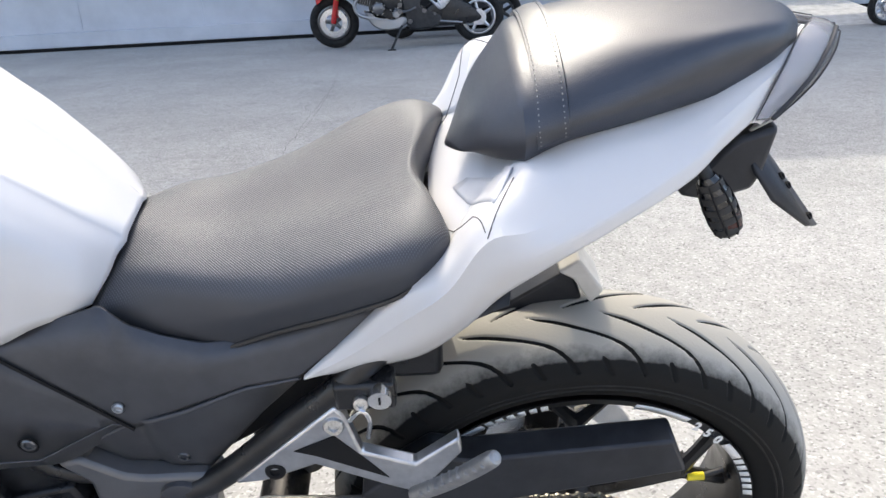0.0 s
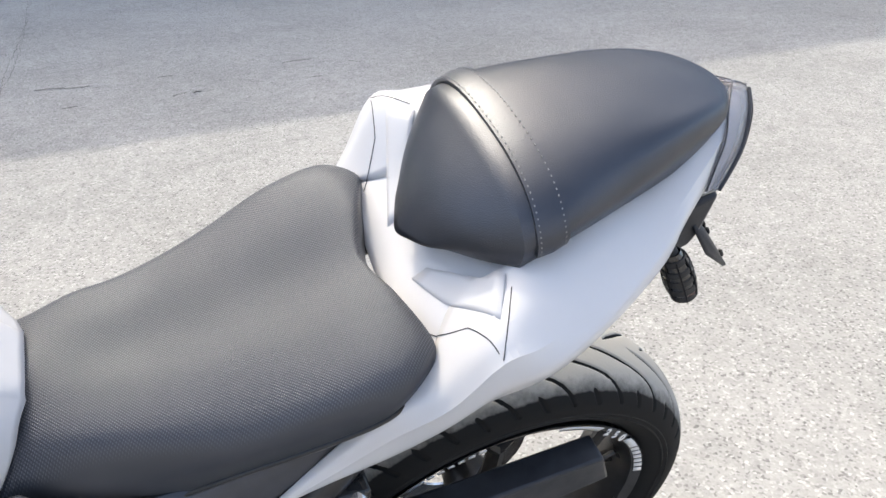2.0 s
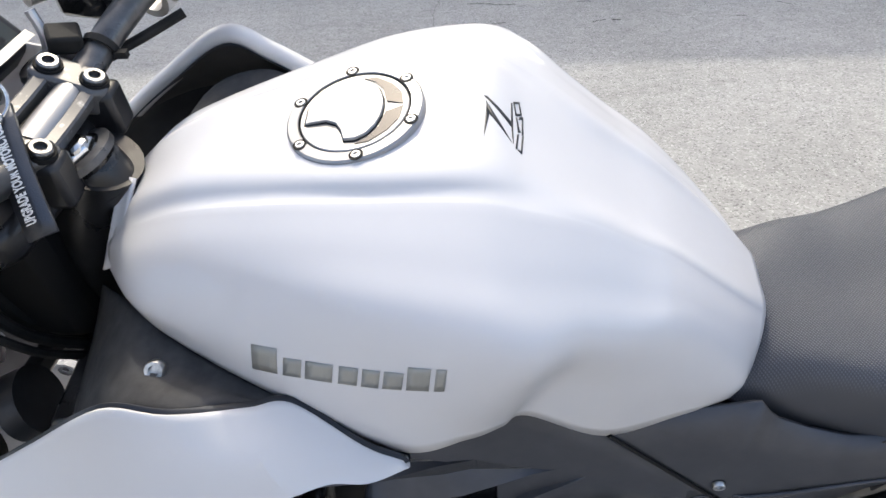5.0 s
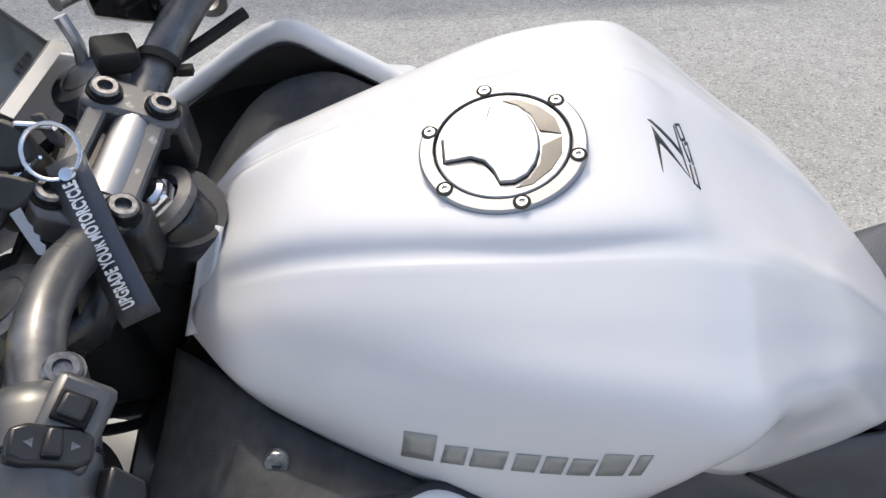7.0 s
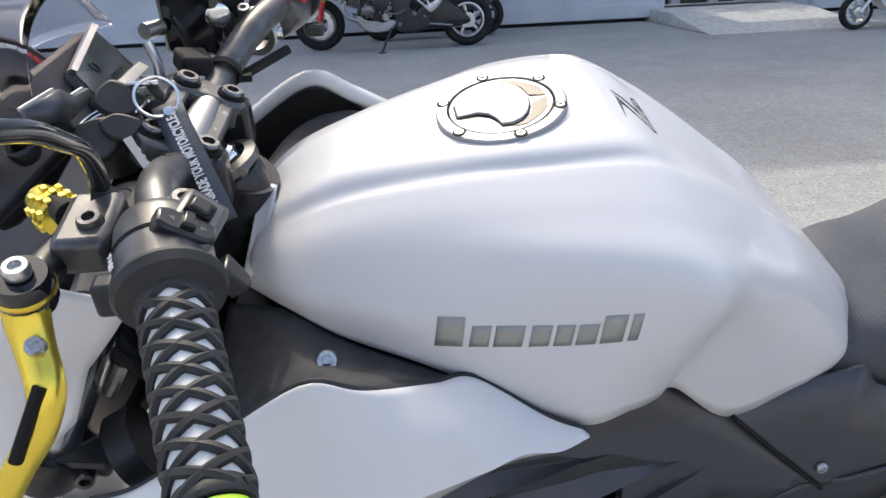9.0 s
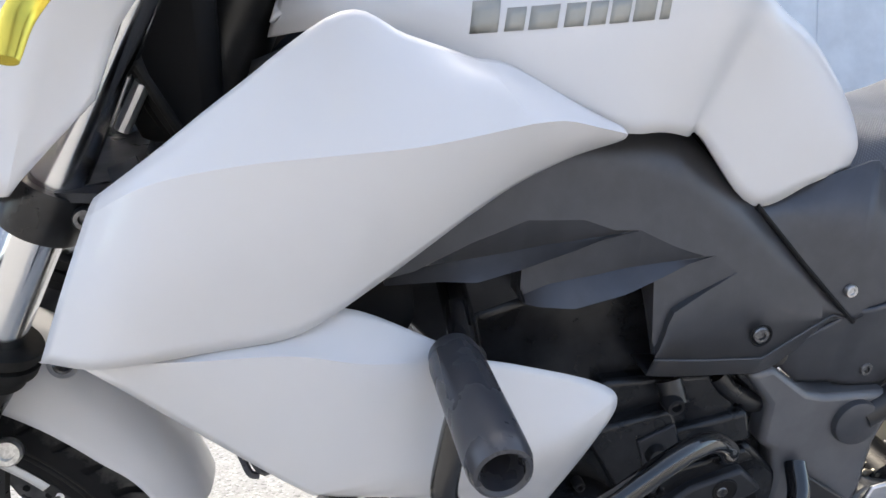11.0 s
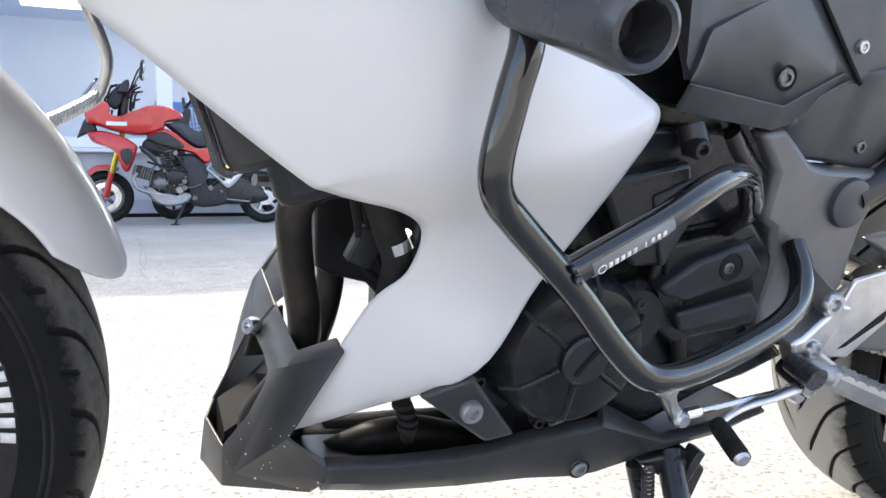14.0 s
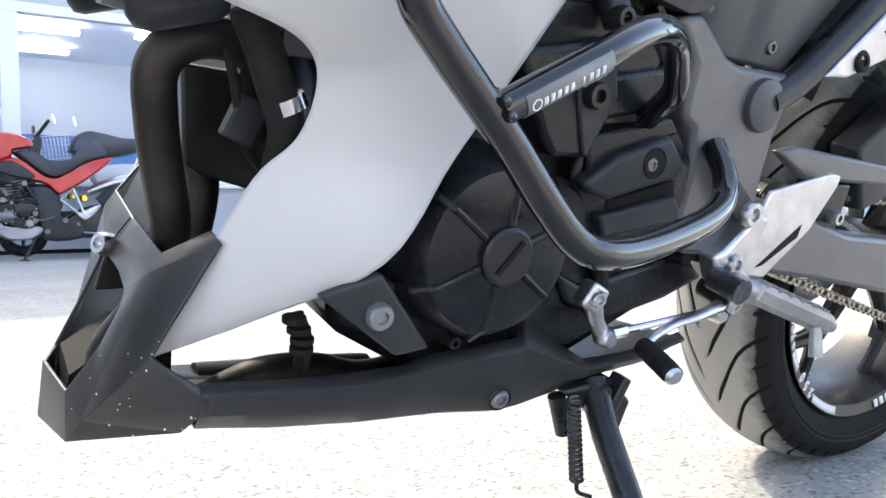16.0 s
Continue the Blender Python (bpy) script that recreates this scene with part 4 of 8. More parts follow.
# black inner panel between tank and shroud
for side in (1, -1):
    G = surface([
        [(-.300, -.048, .835), (-.246, -.090, .857), (-.207, -.117, .848), (-.142, -.148, .838), (-.10, -.165, .825)],
        [(-.310, -.075, .805), (-.255, -.125, .848), (-.215, -.140, .850), (-.150, -.156, .842), (-.10, -.168, .825)],
        [(-.325, -.110, .770), (-.262, -.165, .838), (-.200, -.176, .858), (-.150, -.166, .845), (-.10, -.170, .822)],
        [(-.345, -.140, .730), (-.285, -.182, .800), (-.225, -.188, .830), (-.160, -.185, .820), (-.10, -.175, .815)]], 5, 5)
    ip = part("inner_panel", grid_bm(G if side == 1 else flip(G, 0.17)), GRAINED, BIKE, "textured black inner panel beside the tank", thick=.002)
    if side == 1:
        bolt((-.2195, -.1425, .853), (0, -.7, .7), .008, .003, ip)
        bolt((.2235, -.1195, .632), (0, -1, 0), .0062, .0022, BIKE, BOLT)
        part("bolt_well", lathe([(.0108, .0012), (.0100, .0016), (.0088, .0004), (.0086, -.001)], (.1290, -.1345, .602), (0, -1, 0), 28), DARK, BIKE)
        bolt((.1290, -.1345, .602), (0, -1, 0), .0080, .0022, BIKE, DARKBOLT)
        bolt((.2655, -.1105, .543), (0, -1, 0), .0066, .0024, BIKE, DARKBOLT)

# pillion strap with its stitching
strap_rows = []
for col in range(3, pad.shape[1] - 3):
    line = pad[:, col]
    side_step = pad[:, col + 1] - pad[:, col - 1]
    row = []
    for x, lift in ((.6355, -.001), (.6365, .0042), (.648, .0056), (.6600, .0046), (.6612, -.001)):
        k = int(np.searchsorted(line[:, 0], x))
        f = (x - line[k - 1, 0]) / (line[k, 0] - line[k - 1, 0])
        n = np.cross(line[k] - line[k - 1], side_step[k])
        n /= np.linalg.norm(n)
        n = n if n[2] > 0 or abs(n[1]) > .7 else -n
        if n @ (line[k] - np.array([.65, 0, .85])) < 0:
            n = -n
        row.append(tuple(line[k - 1] * (1 - f) + line[k] * f + n * lift))
    strap_rows.append(row)
strap_ob = part("seat_strap", grid_bm(np.array(strap_rows)), LEATHER, pillion, "stitched black grab strap", thick=.001)
for c0, c1, f in ((1, 2, .2), (2, 3, .75)):
    line = crom(np.array([np.array(r[c0]) * (1 - f) + np.array(r[c1]) * f for r in strap_rows]), 2)
    for k in range(0, len(line) - 1, 2):
        up = np.array([0, 0, .0002])
        part("stitch", tube([line[k] + up, line[k] * .45 + line[k + 1] * .55 + up], .0006, 1, 5), STITCH, strap_ob)

# tail lamp, number plate holder and indicators
LAMP_INNER = [(.889, 0, .950), (.867, -.027, .944), (.847, -.056, .931), (.834, -.069, .913), (.822, -.080, .895)]
LAMP_OUTER = [(.917, 0, .935), (.905, -.022, .927), (.884, -.046, .914), (.862, -.064, .904), (.838, -.079, .893)]
for side in (1, -1):
    I, O = np.array(LAMP_INNER), np.array(LAMP_OUTER)
    M = (I + O) / 2 + np.array([.002, -.003, .003])
    lamp = np.stack([I, M, O], 1)
    tail_lamp = part("tail_lamp", grid_bm(surface(lamp if side == 1 else flip(lamp, .1), 5, 4)), LENS, BIKE, "clear tail lamp lens", thick=.003)
    under = np.stack([O, O * np.array([.985, .75, 1]) - np.array([0, 0, .020]), np.array([(.862, 0, .880)] * 5)], 1)
    part("lamp_underside", grid_bm(surface(under if side == 1 else flip(under, .1), 5, 3)), WALLGREY, tail_lamp, thick=.002)
    back = lamp * np.array([1, .94, 1]) - np.array([.008, 0, .006])
    part("reflector", grid_bm(surface(back if side == 1 else flip(back, .1), 5, 4)), FRAMEW, tail_lamp, "pale reflector inside the lens", thick=.001)
    for edge, r in ((I, .0006), (O * .55 + M * .45, .0022), (O, .0008)):
        line = edge + np.array([0, -.001, .0012])
        part("bezel", tube(line if side == 1 else flip(line, .1), r, 5, 6), PLASTIC, tail_lamp)
part("under_tail", prism([(0.768, 0.824), (0.774, 0.818), (0.798, 0.812), (0.835, 0.822), (0.842, 0.839), (0.848, 0.884), (0.815, 0.875), (0.794, 0.852)], -.075, .075), PLASTIC, BIKE, "black under tail tray", bevel=.005)
PLATE = [(0.827, -0.055, 0.867), (0.855, -0.020, 0.847), (0.925, -0.040, 0.755), (0.896, -0.075, 0.781), (0.853, -0.085, 0.818), (0.833, -0.080, 0.847)]
pb = bmesh.new()
pb.faces.new([pb.verts.new(p) for p in PLATE])
holder = part("plate_holder", pb, PLASTIC, BIKE, "bare black number plate holder", thick=.004)
for k, (px_, py_) in enumerate(((0.45, 0.5), (0.55, 0.5), (.9, .5))):
    c = Vector(PLATE[0]).lerp(Vector(PLATE[3]), px_).lerp(Vector(PLATE[1]).lerp(Vector(PLATE[2]), px_), .5)
    bolt(c, (.6, -.5, .6), .004, .003, holder, DARK)
for side in (1, -1):
    s0 = Vector((.777, -.109 * side, .863))
    s1 = Vector((.803, -.121 * side, .808))
    dd = (s1 - s0).normalized()
    prof = [(.0072, .002), (.0098, .008), (.0122, .018), (.0134, .030), (.0134, .042), (.0118, .053), (.0080, .060), (0, .0625)]
    ind = part("indicator", lathe(prof, s0, dd, 28), GLOSS, BIKE, "black oval indicator with a ribbed skin")
    part("stalk", tube([s0 - dd * .012 + Vector((-.006, .012 * side, .006)), s0 + dd * .005], .0060, 1, 14), GRIP, ind)
    du_ = dd.orthogonal().normalized()
    dw_ = dd.cross(du_)
    for h, r in ((.010, .0106), (.021, .0128), (.032, .0138), (.043, .0136), (.053, .0121)):
        part("rib", lathe([(r - .0008, h - .0034), (r + .0003, h - .0030), (r + .0004, h + .0030), (r - .0008, h + .0034)], s0, dd, 28), GRIP, ind)
    for k in range(7):
        a = 2 * math.pi * k / 7 + .4
        o = du_ * math.cos(a) + dw_ * math.sin(a)
        part("flute", tube([s0 + dd * h + o * (r + .0007) for r, h in prof[1:7]], .0009, 2, 6), DARK, ind)
    part("lens", lathe([(.0134, .040), (.0128, .0475), (.0118, .0532)], s0 + Vector((.0012, 0, 0)), dd, 20), REDLENS, ind)

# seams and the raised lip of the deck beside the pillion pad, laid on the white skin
bpy.context.view_layer.update()


def on_tail(x, y, side):
    best = -1
    for ob in (TAILS[side], deck):
        hit, at, normal, index = ob.ray_cast(Vector((x, y, 1.2)), Vector((0, 0, -1)))
        if hit and at.z > best:
            best = at.z
    return best


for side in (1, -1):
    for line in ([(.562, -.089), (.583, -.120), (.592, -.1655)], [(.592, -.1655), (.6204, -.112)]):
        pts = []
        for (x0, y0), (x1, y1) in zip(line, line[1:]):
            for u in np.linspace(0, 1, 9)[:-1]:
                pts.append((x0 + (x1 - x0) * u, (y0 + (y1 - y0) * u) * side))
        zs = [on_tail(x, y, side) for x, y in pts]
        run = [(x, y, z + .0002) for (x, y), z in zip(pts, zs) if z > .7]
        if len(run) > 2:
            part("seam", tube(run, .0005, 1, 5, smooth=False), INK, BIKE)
    rows = []
    for u in np.linspace(0, 1, 7):
        row = []
        for v in np.linspace(0, 1, 9):
            a, b = np.array([.5817, -.0330]) * (1 - v) + np.array([.6160, -.1060]) * v, np.array([.568, -.0330]) * (1 - v) + np.array([.5995, -.1385]) * v
            x, y = a * (1 - u) + b * u
            z = on_tail(x, y * side, side)
            row.append((x, y * side, max(z, .80) + .0045 * (1 - u) * min(1, v * 2.5) + .0004))
        rows.append(row)
    part("scoop_lip", grid_bm(rows), WHITE, BIKE, thick=.002)
# hidden dark block, added so no ground shows between the covers
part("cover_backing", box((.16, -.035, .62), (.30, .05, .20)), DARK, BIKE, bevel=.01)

def lettering(text, size, m, mat, parent, name="lettering", depth=.0003, bold=0.0):
    c = bpy.data.curves.new(name, "FONT")
    c.body, c.size, c.extrude, c.align_x, c.align_y = text, size, depth, "CENTER", "CENTER"
    c.space_character = 1.05
    c.offset = bold
    ob = bpy.data.objects.new(name, c)
    scene.collection.objects.link(ob)
    me = bpy.data.meshes.new_from_object(ob.evaluated_get(bpy.context.evaluated_depsgraph_get()))
    bpy.data.objects.remove(ob)
    me.materials.clear()
    me.materials.append(mat)
    o = new(name, me)
    o.parent = parent
    o.matrix_local = m
    return o


def facing(origin, right, up):
    r = Vector(right).normalized()
    n = r.cross(Vector(up)).normalized()
    u = n.cross(r)
    return Matrix(((r.x, u.x, n.x, origin[0]), (r.y, u.y, n.y, origin[1]), (r.z, u.z, n.z, origin[2]), (0, 0, 0, 1)))


# ---- wheels ----
def tyre(name, center, R, half, rim_r, parent, turns, front):
    """A tyre whose tread carries sickle-shaped grooves sunk into it."""
    nu, nv = 900, 170
    th = np.linspace(0, 2 * math.pi, nu, endpoint=False)
    s = np.linspace(-1, 1, nv)  # across the section, bead to bead
    H = R - rim_r
    # section: a rounded crown falling into the side walls
    ang = s * 2.15
    yy = half * np.sin(np.clip(ang, -math.pi / 2, math.pi / 2)) * np.where(abs(ang) > math.pi / 2, 1 - 0.34 * ((abs(ang) - math.pi / 2) / 0.58) ** 2, 1)
    drop = np.where(abs(ang) < math.pi / 2, 0.52 * H * (1 - np.cos(ang)), 0.52 * H + 0.48 * H * (abs(ang) - math.pi / 2) / 0.58)
    T, S = np.meshgrid(th, s, indexing="ij")
    # grooves
    depth = np.zeros_like(T)
    a = abs(S)
    d = np.sign(S)
    sweep = -1 if front else 1
    bend = radians(1) * np.interp(a, [0, .03, .10, .186, .24, .297, .36, .44, .575, 1], [26, 23.5, 18.6, 13, 9.2, 5.8, 3.4, 1.6, 0, 0]) * sweep
    for k in range(turns):
        for sd in (-1, 1):
            t0 = 2 * math.pi * (k + (0.5 if sd > 0 else 0)) / turns + .3
            off = abs((T - t0 - bend + math.pi) % (2 * math.pi) - math.pi) * R
            wide = (.0026 if front else .0019) * np.clip((a - .02) / .06, 0, 1) * np.clip((.60 - a) / .03, 0, 1)
            slope = np.interp(a, [0, .1, .2, .3, .4, .6], [.35, .4, .45, .6, .9, 1])
            depth = np.maximum(depth, np.where((d == sd) & (wide > 0), .0045 * np.clip(1.8 - off * slope / np.maximum(wide, 1e-6), 0, 1), 0))
            off = abs((T - t0 - math.pi / turns - radians(10) * (.6 - a) * sweep + math.pi) % (2 * math.pi) - math.pi) * R
            wide = .0022 * np.clip((a - .42) / .03, 0, 1) * np.clip((.62 - a) / .03, 0, 1)
            depth = np.maximum(depth, np.where((d == sd) & (wide > 0), .0045 * np.clip(1.8 - off / np.maximum(wide, 1e-6), 0, 1), 0))
    r = R - drop[None, :] - depth
    x = center[0] + r * np.cos(T)
    z = center[2] + r * np.sin(T)
    y = center[1] + np.broadcast_to(yy, T.shape)
    tyre_ob = part(name, grid_bm(np.stack([x, y, z], -1), loop_u=True), TREAD if front else DUSTY, parent, angle=75)
    for rr, w in ((R - .56 * H, half * .995), (R - .64 * H, half * .985), (R - .93 * H, half * .74)):
        for sd in (-1, 1):
            part("bead_line", lathe([(rr - .0014, 0), (rr, .0013), (rr + .0014, 0)], (center[0], center[1] + sd * w, center[2]), (0, sd, 0), 90), RUBBER, tyre_ob)
    return tyre_ob


def wheel(center, R, half, rim_r, rim_half, front, parent):
    c = np.array(center)
    w = part("wheel", lathe([(0.014, -0.055), (0.032, -0.055), (0.036, -0.03), (0.036, 0.03), (0.032, 0.055), (0.014, 0.055)], c, sides=28, closed=True), BLACK, parent, "black alloy wheel")
    tyre("tyre", center, R, half, rim_r, w, 24, front)
    rim = lathe([(rim_r + .006, -rim_half), (rim_r + .004, -rim_half + .004), (rim_r - .004, -rim_half + .008), (rim_r - .008, -rim_half * .5), (rim_r - .012, 0), (rim_r - .008, rim_half * .5),
                 (rim_r - .004, rim_half - .008), (rim_r + .004, rim_half - .004), (rim_r + .006, rim_half), (rim_r - .008, rim_half * .9), (rim_r - .016, rim_half * .5), (rim_r - .020, 0),
                 (rim_r - .016, -rim_half * .5), (rim_r - .008, -rim_half * .9)], c, sides=72, closed=True)
    part("rim", rim, BLACK, w)
    for k in range(5):
        a = 2 * math.pi * k / 5 + (radians(42) if front else 0.3)

        def at(r, w, y):
            return c + np.array([r * math.cos(w), y, r * math.sin(w)])
        spoke = part("spoke", tube([at(.026, a, -.012), at(.09, a, -.020), at(.152, a, -.022)], [.019, .0135, .0125], 5, 8, flat=.9), BLACK, w)
        for da in (.24, -.25):
            part("spoke_branch", tube([at(.150, a, -.022), at(.178, a + da * .55, -.020), at(rim_r - .010, a + da, -.014)], [.0115, .0090, .0100], 5, 8, flat=.9), BLACK, spoke)
        part("spoke_web", prism([(c[0] + r * math.cos(a + d_), c[2] + r * math.sin(a + d_)) for r, d_ in ((.140, 0), (.164, .10), (.158, 0), (.164, -.10))], c[1] - .024, c[1] - .006), BLACK, spoke)
    # pale rim tape: a printed stretch, then short dashes
    def tape(a0, a1, steps):
        rows = []
        for a in np.linspace(a0, a1, steps):
            rows.append([c + np.array([rr * math.cos(a), -rim_half + yy, rr * math.sin(a)]) for rr, yy in ((rim_r + .0040, -.0010), (rim_r - .0065, rim_half * .06 - .0014))])
        return part("rim_tape", grid_bm(rows), PRINT, w, thick=0.0008)

    for k in range(4):
        base = math.pi / 2 * k + (-.106 if front else .15)
        band = tape(base + radians(48), base + radians(66), 10)
        for n, char in enumerate("250"):
            a = base + radians(44.0 - 4.9 * n)
            out = Vector((math.cos(a), 0, math.sin(a)))
            right = Vector((math.sin(a), 0, -math.cos(a)))
            lettering(char, .0175, facing(Vector(c) + out * (rim_r - .0028) + Vector((0, -rim_half - .0012, 0)), right + out * .25, out), PRINT, band, bold=.0007)
        tape(base + radians(21.8), base + radians(30), 5)
        for n in range(6):
            a = base + radians(1.5 + 3.4 * n)
            tape(a, a + radians(2.2), 3)
    return w


wheel((.705, 0, .312), .314, .072, .226, .062, False, BIKE)
wheel((-.682, 0, .297), .293, .056, .224, .043, True, BIKE)

# ---- frame, engine and running gear, left side nearest ----
def plate(name, outline, y0, y1, mat, parent=None, label="", bevel=0.003):
    return part(name, prism(outline, y0, y1), mat, parent or BIKE, label, bevel=bevel)


frame_ob = plate("frame_plate", [(0.159, 0.559), (0.199, 0.528), (0.220, 0.523), (0.286, 0.522), (0.299, 0.512), (0.285, 0.463), (0.281, 0.407), (0.275, 0.390), (0.246, 0.349), (0.195, 0.353), (0.176, 0.388), (0.181, 0.431), (0.173, 0.466), (0.158, 0.474), (0.160, 0.519), (0.133, 0.553)], -.122, -.085, CAST, label="dark grey frame pivot plate", bevel=0.006)
part("plug", lathe([(0, -.0075), (.0200, -.0075), (.0232, -.0060), (.0245, -.0020), (.0250, .01)], (.2555, -.122, .492), (0, 1, 0), 32), SIDE, frame_ob, "round black frame plug")
for side in (1, -1):
    y = -.118 * side
    part("frame_tube", tube([(.265, y, .495), (.31, y, .522), (.40, y * 1.0, .603), (.475, y * .98, .672), (.60, y * .6, .80)], .0145, 6, 16), BLACK, BIKE, "black steel frame tube")
part("frame_tube", tube([(0.122, -0.100, 0.562), (0.145, -0.100, 0.539), (0.171, -0.100, 0.511), (0.194, -0.100, 0.475)], .008, 5, 10), BLACK, BIKE)
part("frame_rail", tube([(-.26, -.05, .80), (-.12, -.10, .74), (.05, -.10, .66), (.17, -.10, .56)], .017, 6, 12), BLACK, BIKE)
part("frame_rail", tube([(-.26, .05, .80), (-.12, .10, .74), (.05, .10, .66), (.17, .10, .56)], .017, 6, 12), BLACK, BIKE)

CASE = [(-.135, .30), (-.14, .40), (-.10, .47), (-.16, .53), (-.15, .62), (-.02, .66), (.10, .62), (.15, .56), (.22, .50), (.235, .40), (.20, .30), (.10, .255), (-.05, .25)]
engine = plate("engine", CASE, -.098, .11, ENGINE, label="dark painted twin cylinder engine", bevel=0.012)
stator = part("stator_cover", lathe([(0, -.052), (.052, -.052), (.060, -.049), (.066, -.040), (.070, -.02), (.074, 0), (.074, .02)], (-.034, -.103, .371), (0, 1, 0), 48), ENGINE, engine, "round black generator cover")
part("inspection_plug", lathe([(0, -.007), (.019, -.007), (.0215, -.005), (.0215, .004)], (-.033, -.155, .371), (0, 1, 0), 32), BLACK, stator)
part("slot", box((-.033, -.162, .371), (.030, .003, .0035), turn=Matrix.Rotation(radians(-50), 4, "Y")), DARK, stator)
for k in range(6):
    a = 2 * math.pi * k / 6 + 0.4
    d = Vector((math.cos(a), 0, math.sin(a)))
    part("rib", tube([Vector((-.034, -.1555, .371)) + d * .022, Vector((-.034, -.1540, .371)) + d * .056, Vector((-.034, -.140, .371)) + d * .069], .0030, 1, 8), ENGINE, stator)
    bolt(Vector((-.034, -.12, .371)) + d * .079, (0, -1, 0), .0055, .006, engine, BLACK)
part("case_ear", lathe([(0, -.02), (.03, -.02), (.036, -.012), (.036, .02)], (.035, -.105, .385), (0, 1, 0), 24), ENGINE, engine)
spc = plate("sprocket_cover", [(0.0500, 0.4229), (0.0557, 0.4567), (0.1488, 0.4749), (0.1819, 0.4399), (0.1910, 0.3915), (0.1804, 0.3681), (0.0883, 0.3571), (0.0580, 0.3765)], -.120, -.09, ENGINE, engine, "black plastic sprocket cover", bevel=0.005)
plate("cover_roof", [(0.0464, 0.4200), (0.0830, 0.4443), (0.1333, 0.4597), (0.1586, 0.4341), (0.1429, 0.4247), (0.0766, 0.4070), (0.0551, 0.4125)], -.137, -.118, PLASTIC, spc, bevel=0.004)
plate("cover_foot", [(0.0748, 0.3925), (0.0848, 0.3942), (0.1561, 0.4092), (0.1685, 0.3962), (0.1644, 0.3861), (0.0831, 0.3733)], -.131, -.112, PLASTIC, spc, bevel=0.003)
# flat dark plate painted as the shaded louvre recess
plate("cover_slot", [(0.0899, 0.4033), (0.1605, 0.4211), (0.1661, 0.4071), (0.0933, 0.3918)], -.1225, -.118, DARK, spc, bevel=0)
plate("cover_band", [(0.0538, 0.4546), (0.1411, 0.4741), (0.1530, 0.4615), (0.0934, 0.4452), (0.0585, 0.4244)], -.126, -.115, ENGINE, spc, bevel=0.003)
# flat dark disc on the surface, its colour stands for the hole's depth
hole = part("cover_hole", lathe([(0, .0002), (.0108, .0002), (.0120, .0012), (.0132, 0)], (0.1179, -.1372, 0.4380), (0, -1, 0), 28), DARK, spc)
bolt((.1150, -.1376, .4365), (0, -1, 0), .0055, .0012, hole, DARKBOLT)
ubox = plate("upper_cover", [(-0.0244, 0.5063), (-0.0172, 0.5147), (0.0567, 0.5302), (0.0716, 0.4876), (0.0504, 0.4378), (0.0168, 0.4378), (0.0044, 0.4534)], -.131, -.095, ENGINE, engine, "dark plastic cover above the generator", bevel=0.005)
plate("cover_facet", [(0.0233, 0.5010), (0.0586, 0.5164), (0.0679, 0.4869), (0.0473, 0.4402), (0.0426, 0.4409)], -.1345, -.128, PLASTIC, ubox, bevel=0.002)
bolt((0.0423, -.137, 0.4865), (0, -1, 0), .0105, .006, ubox, BLACK)
plate("cylinder", [(-0.008, 0.555), (0.098, 0.555), (0.129, 0.522), (0.134, 0.464), (0.023, 0.454), (-0.017, 0.483)], -.115, -.05, ENGINE, engine, bevel=0.006)
plate("cam_cover", [(0.041, 0.497), (0.138, 0.516), (0.147, 0.483), (0.052, 0.464)], -.124, -.09, ENGINE, engine, bevel=0.005)
part("coolant_joint", tube([(0.051, -0.125, 0.558), (0.055, -0.135, 0.539)], .012, 1, 16), BLACK, engine)
bolt(Vector([(0.050, -0.140, 0.543)][0]), (0, -1, 0), .009, .008, engine, BLACK)
part("coolant_pipe", tube([(0.106, -0.110, 0.551), (0.121, -0.110, 0.534), (0.151, -0.105, 0.514), (0.167, -0.100, 0.514)], .010, 5, 12), BLACK, engine)
part("wire_harness", tube([(0.088, -0.110, 0.426), (0.092, -0.115, 0.407), (0.095, -0.115, 0.380), (0.105, -0.110, 0.345), (0.128, -0.100, 0.304)], .007, 5, 10), RUBBER, engine)
plate("gear_boss", [(0.060, 0.340), (0.096, 0.323), (0.218, 0.350), (0.250, 0.323), (0.202, 0.304), (0.133, 0.288), (0.081, 0.305)], -.105, -.06, ENGINE, engine, bevel=0.005)
for k, p in enumerate([(0.196, -0.118, 0.370), (0.221, -0.118, 0.357), (0.205, -0.118, 0.347)]):
    part("boss", tube([p, (p[0], p[1] + .03, p[2])], .013 if k == 1 else .007, 1, 18), ENGINE, engine)

# crash bar with slider and printed band
BAR = [(-.150, -.150, .655), (-.156, -.200, .643), (-.160, -.225, .620), (-.168, -.231, .587), (-.1745, -.235, .551), (-.168, -.231, .529), (-.150, -.228, .510), (-.100, -.227, .463),
       (-.068, -.232, .427), (-.043, -.236, .404), (-.020, -.2365, .3965), (.022, -.2250, .3945), (.085, -.2050, .3985), (.138, -.1860, .4060), (.1715, -.1680, .4170), (.1880, -.1500, .4350), (.1950, -.1280, .4540)]
crash = part("crash_bar", tube(BAR, .0105, 7, 24), GLOSS, BIKE, "glossy black tubular crash bar")
part("branch_tube", tube([(-.1096, -.2289, .4775), (-.098, -.2285, .4835), (-.069, -.2275, .4985), (-.040, -.2265, .5135), (-.016, -.2205, .5245), (.012, -.2100, .5330), (.041, -.1960, .5350), (.066, -.1820, .5290), (.086, -.1690, .5150), (.102, -.1560, .4960), (.112, -.1250, .4720)], .0098, 7, 24), GLOSS, crash)
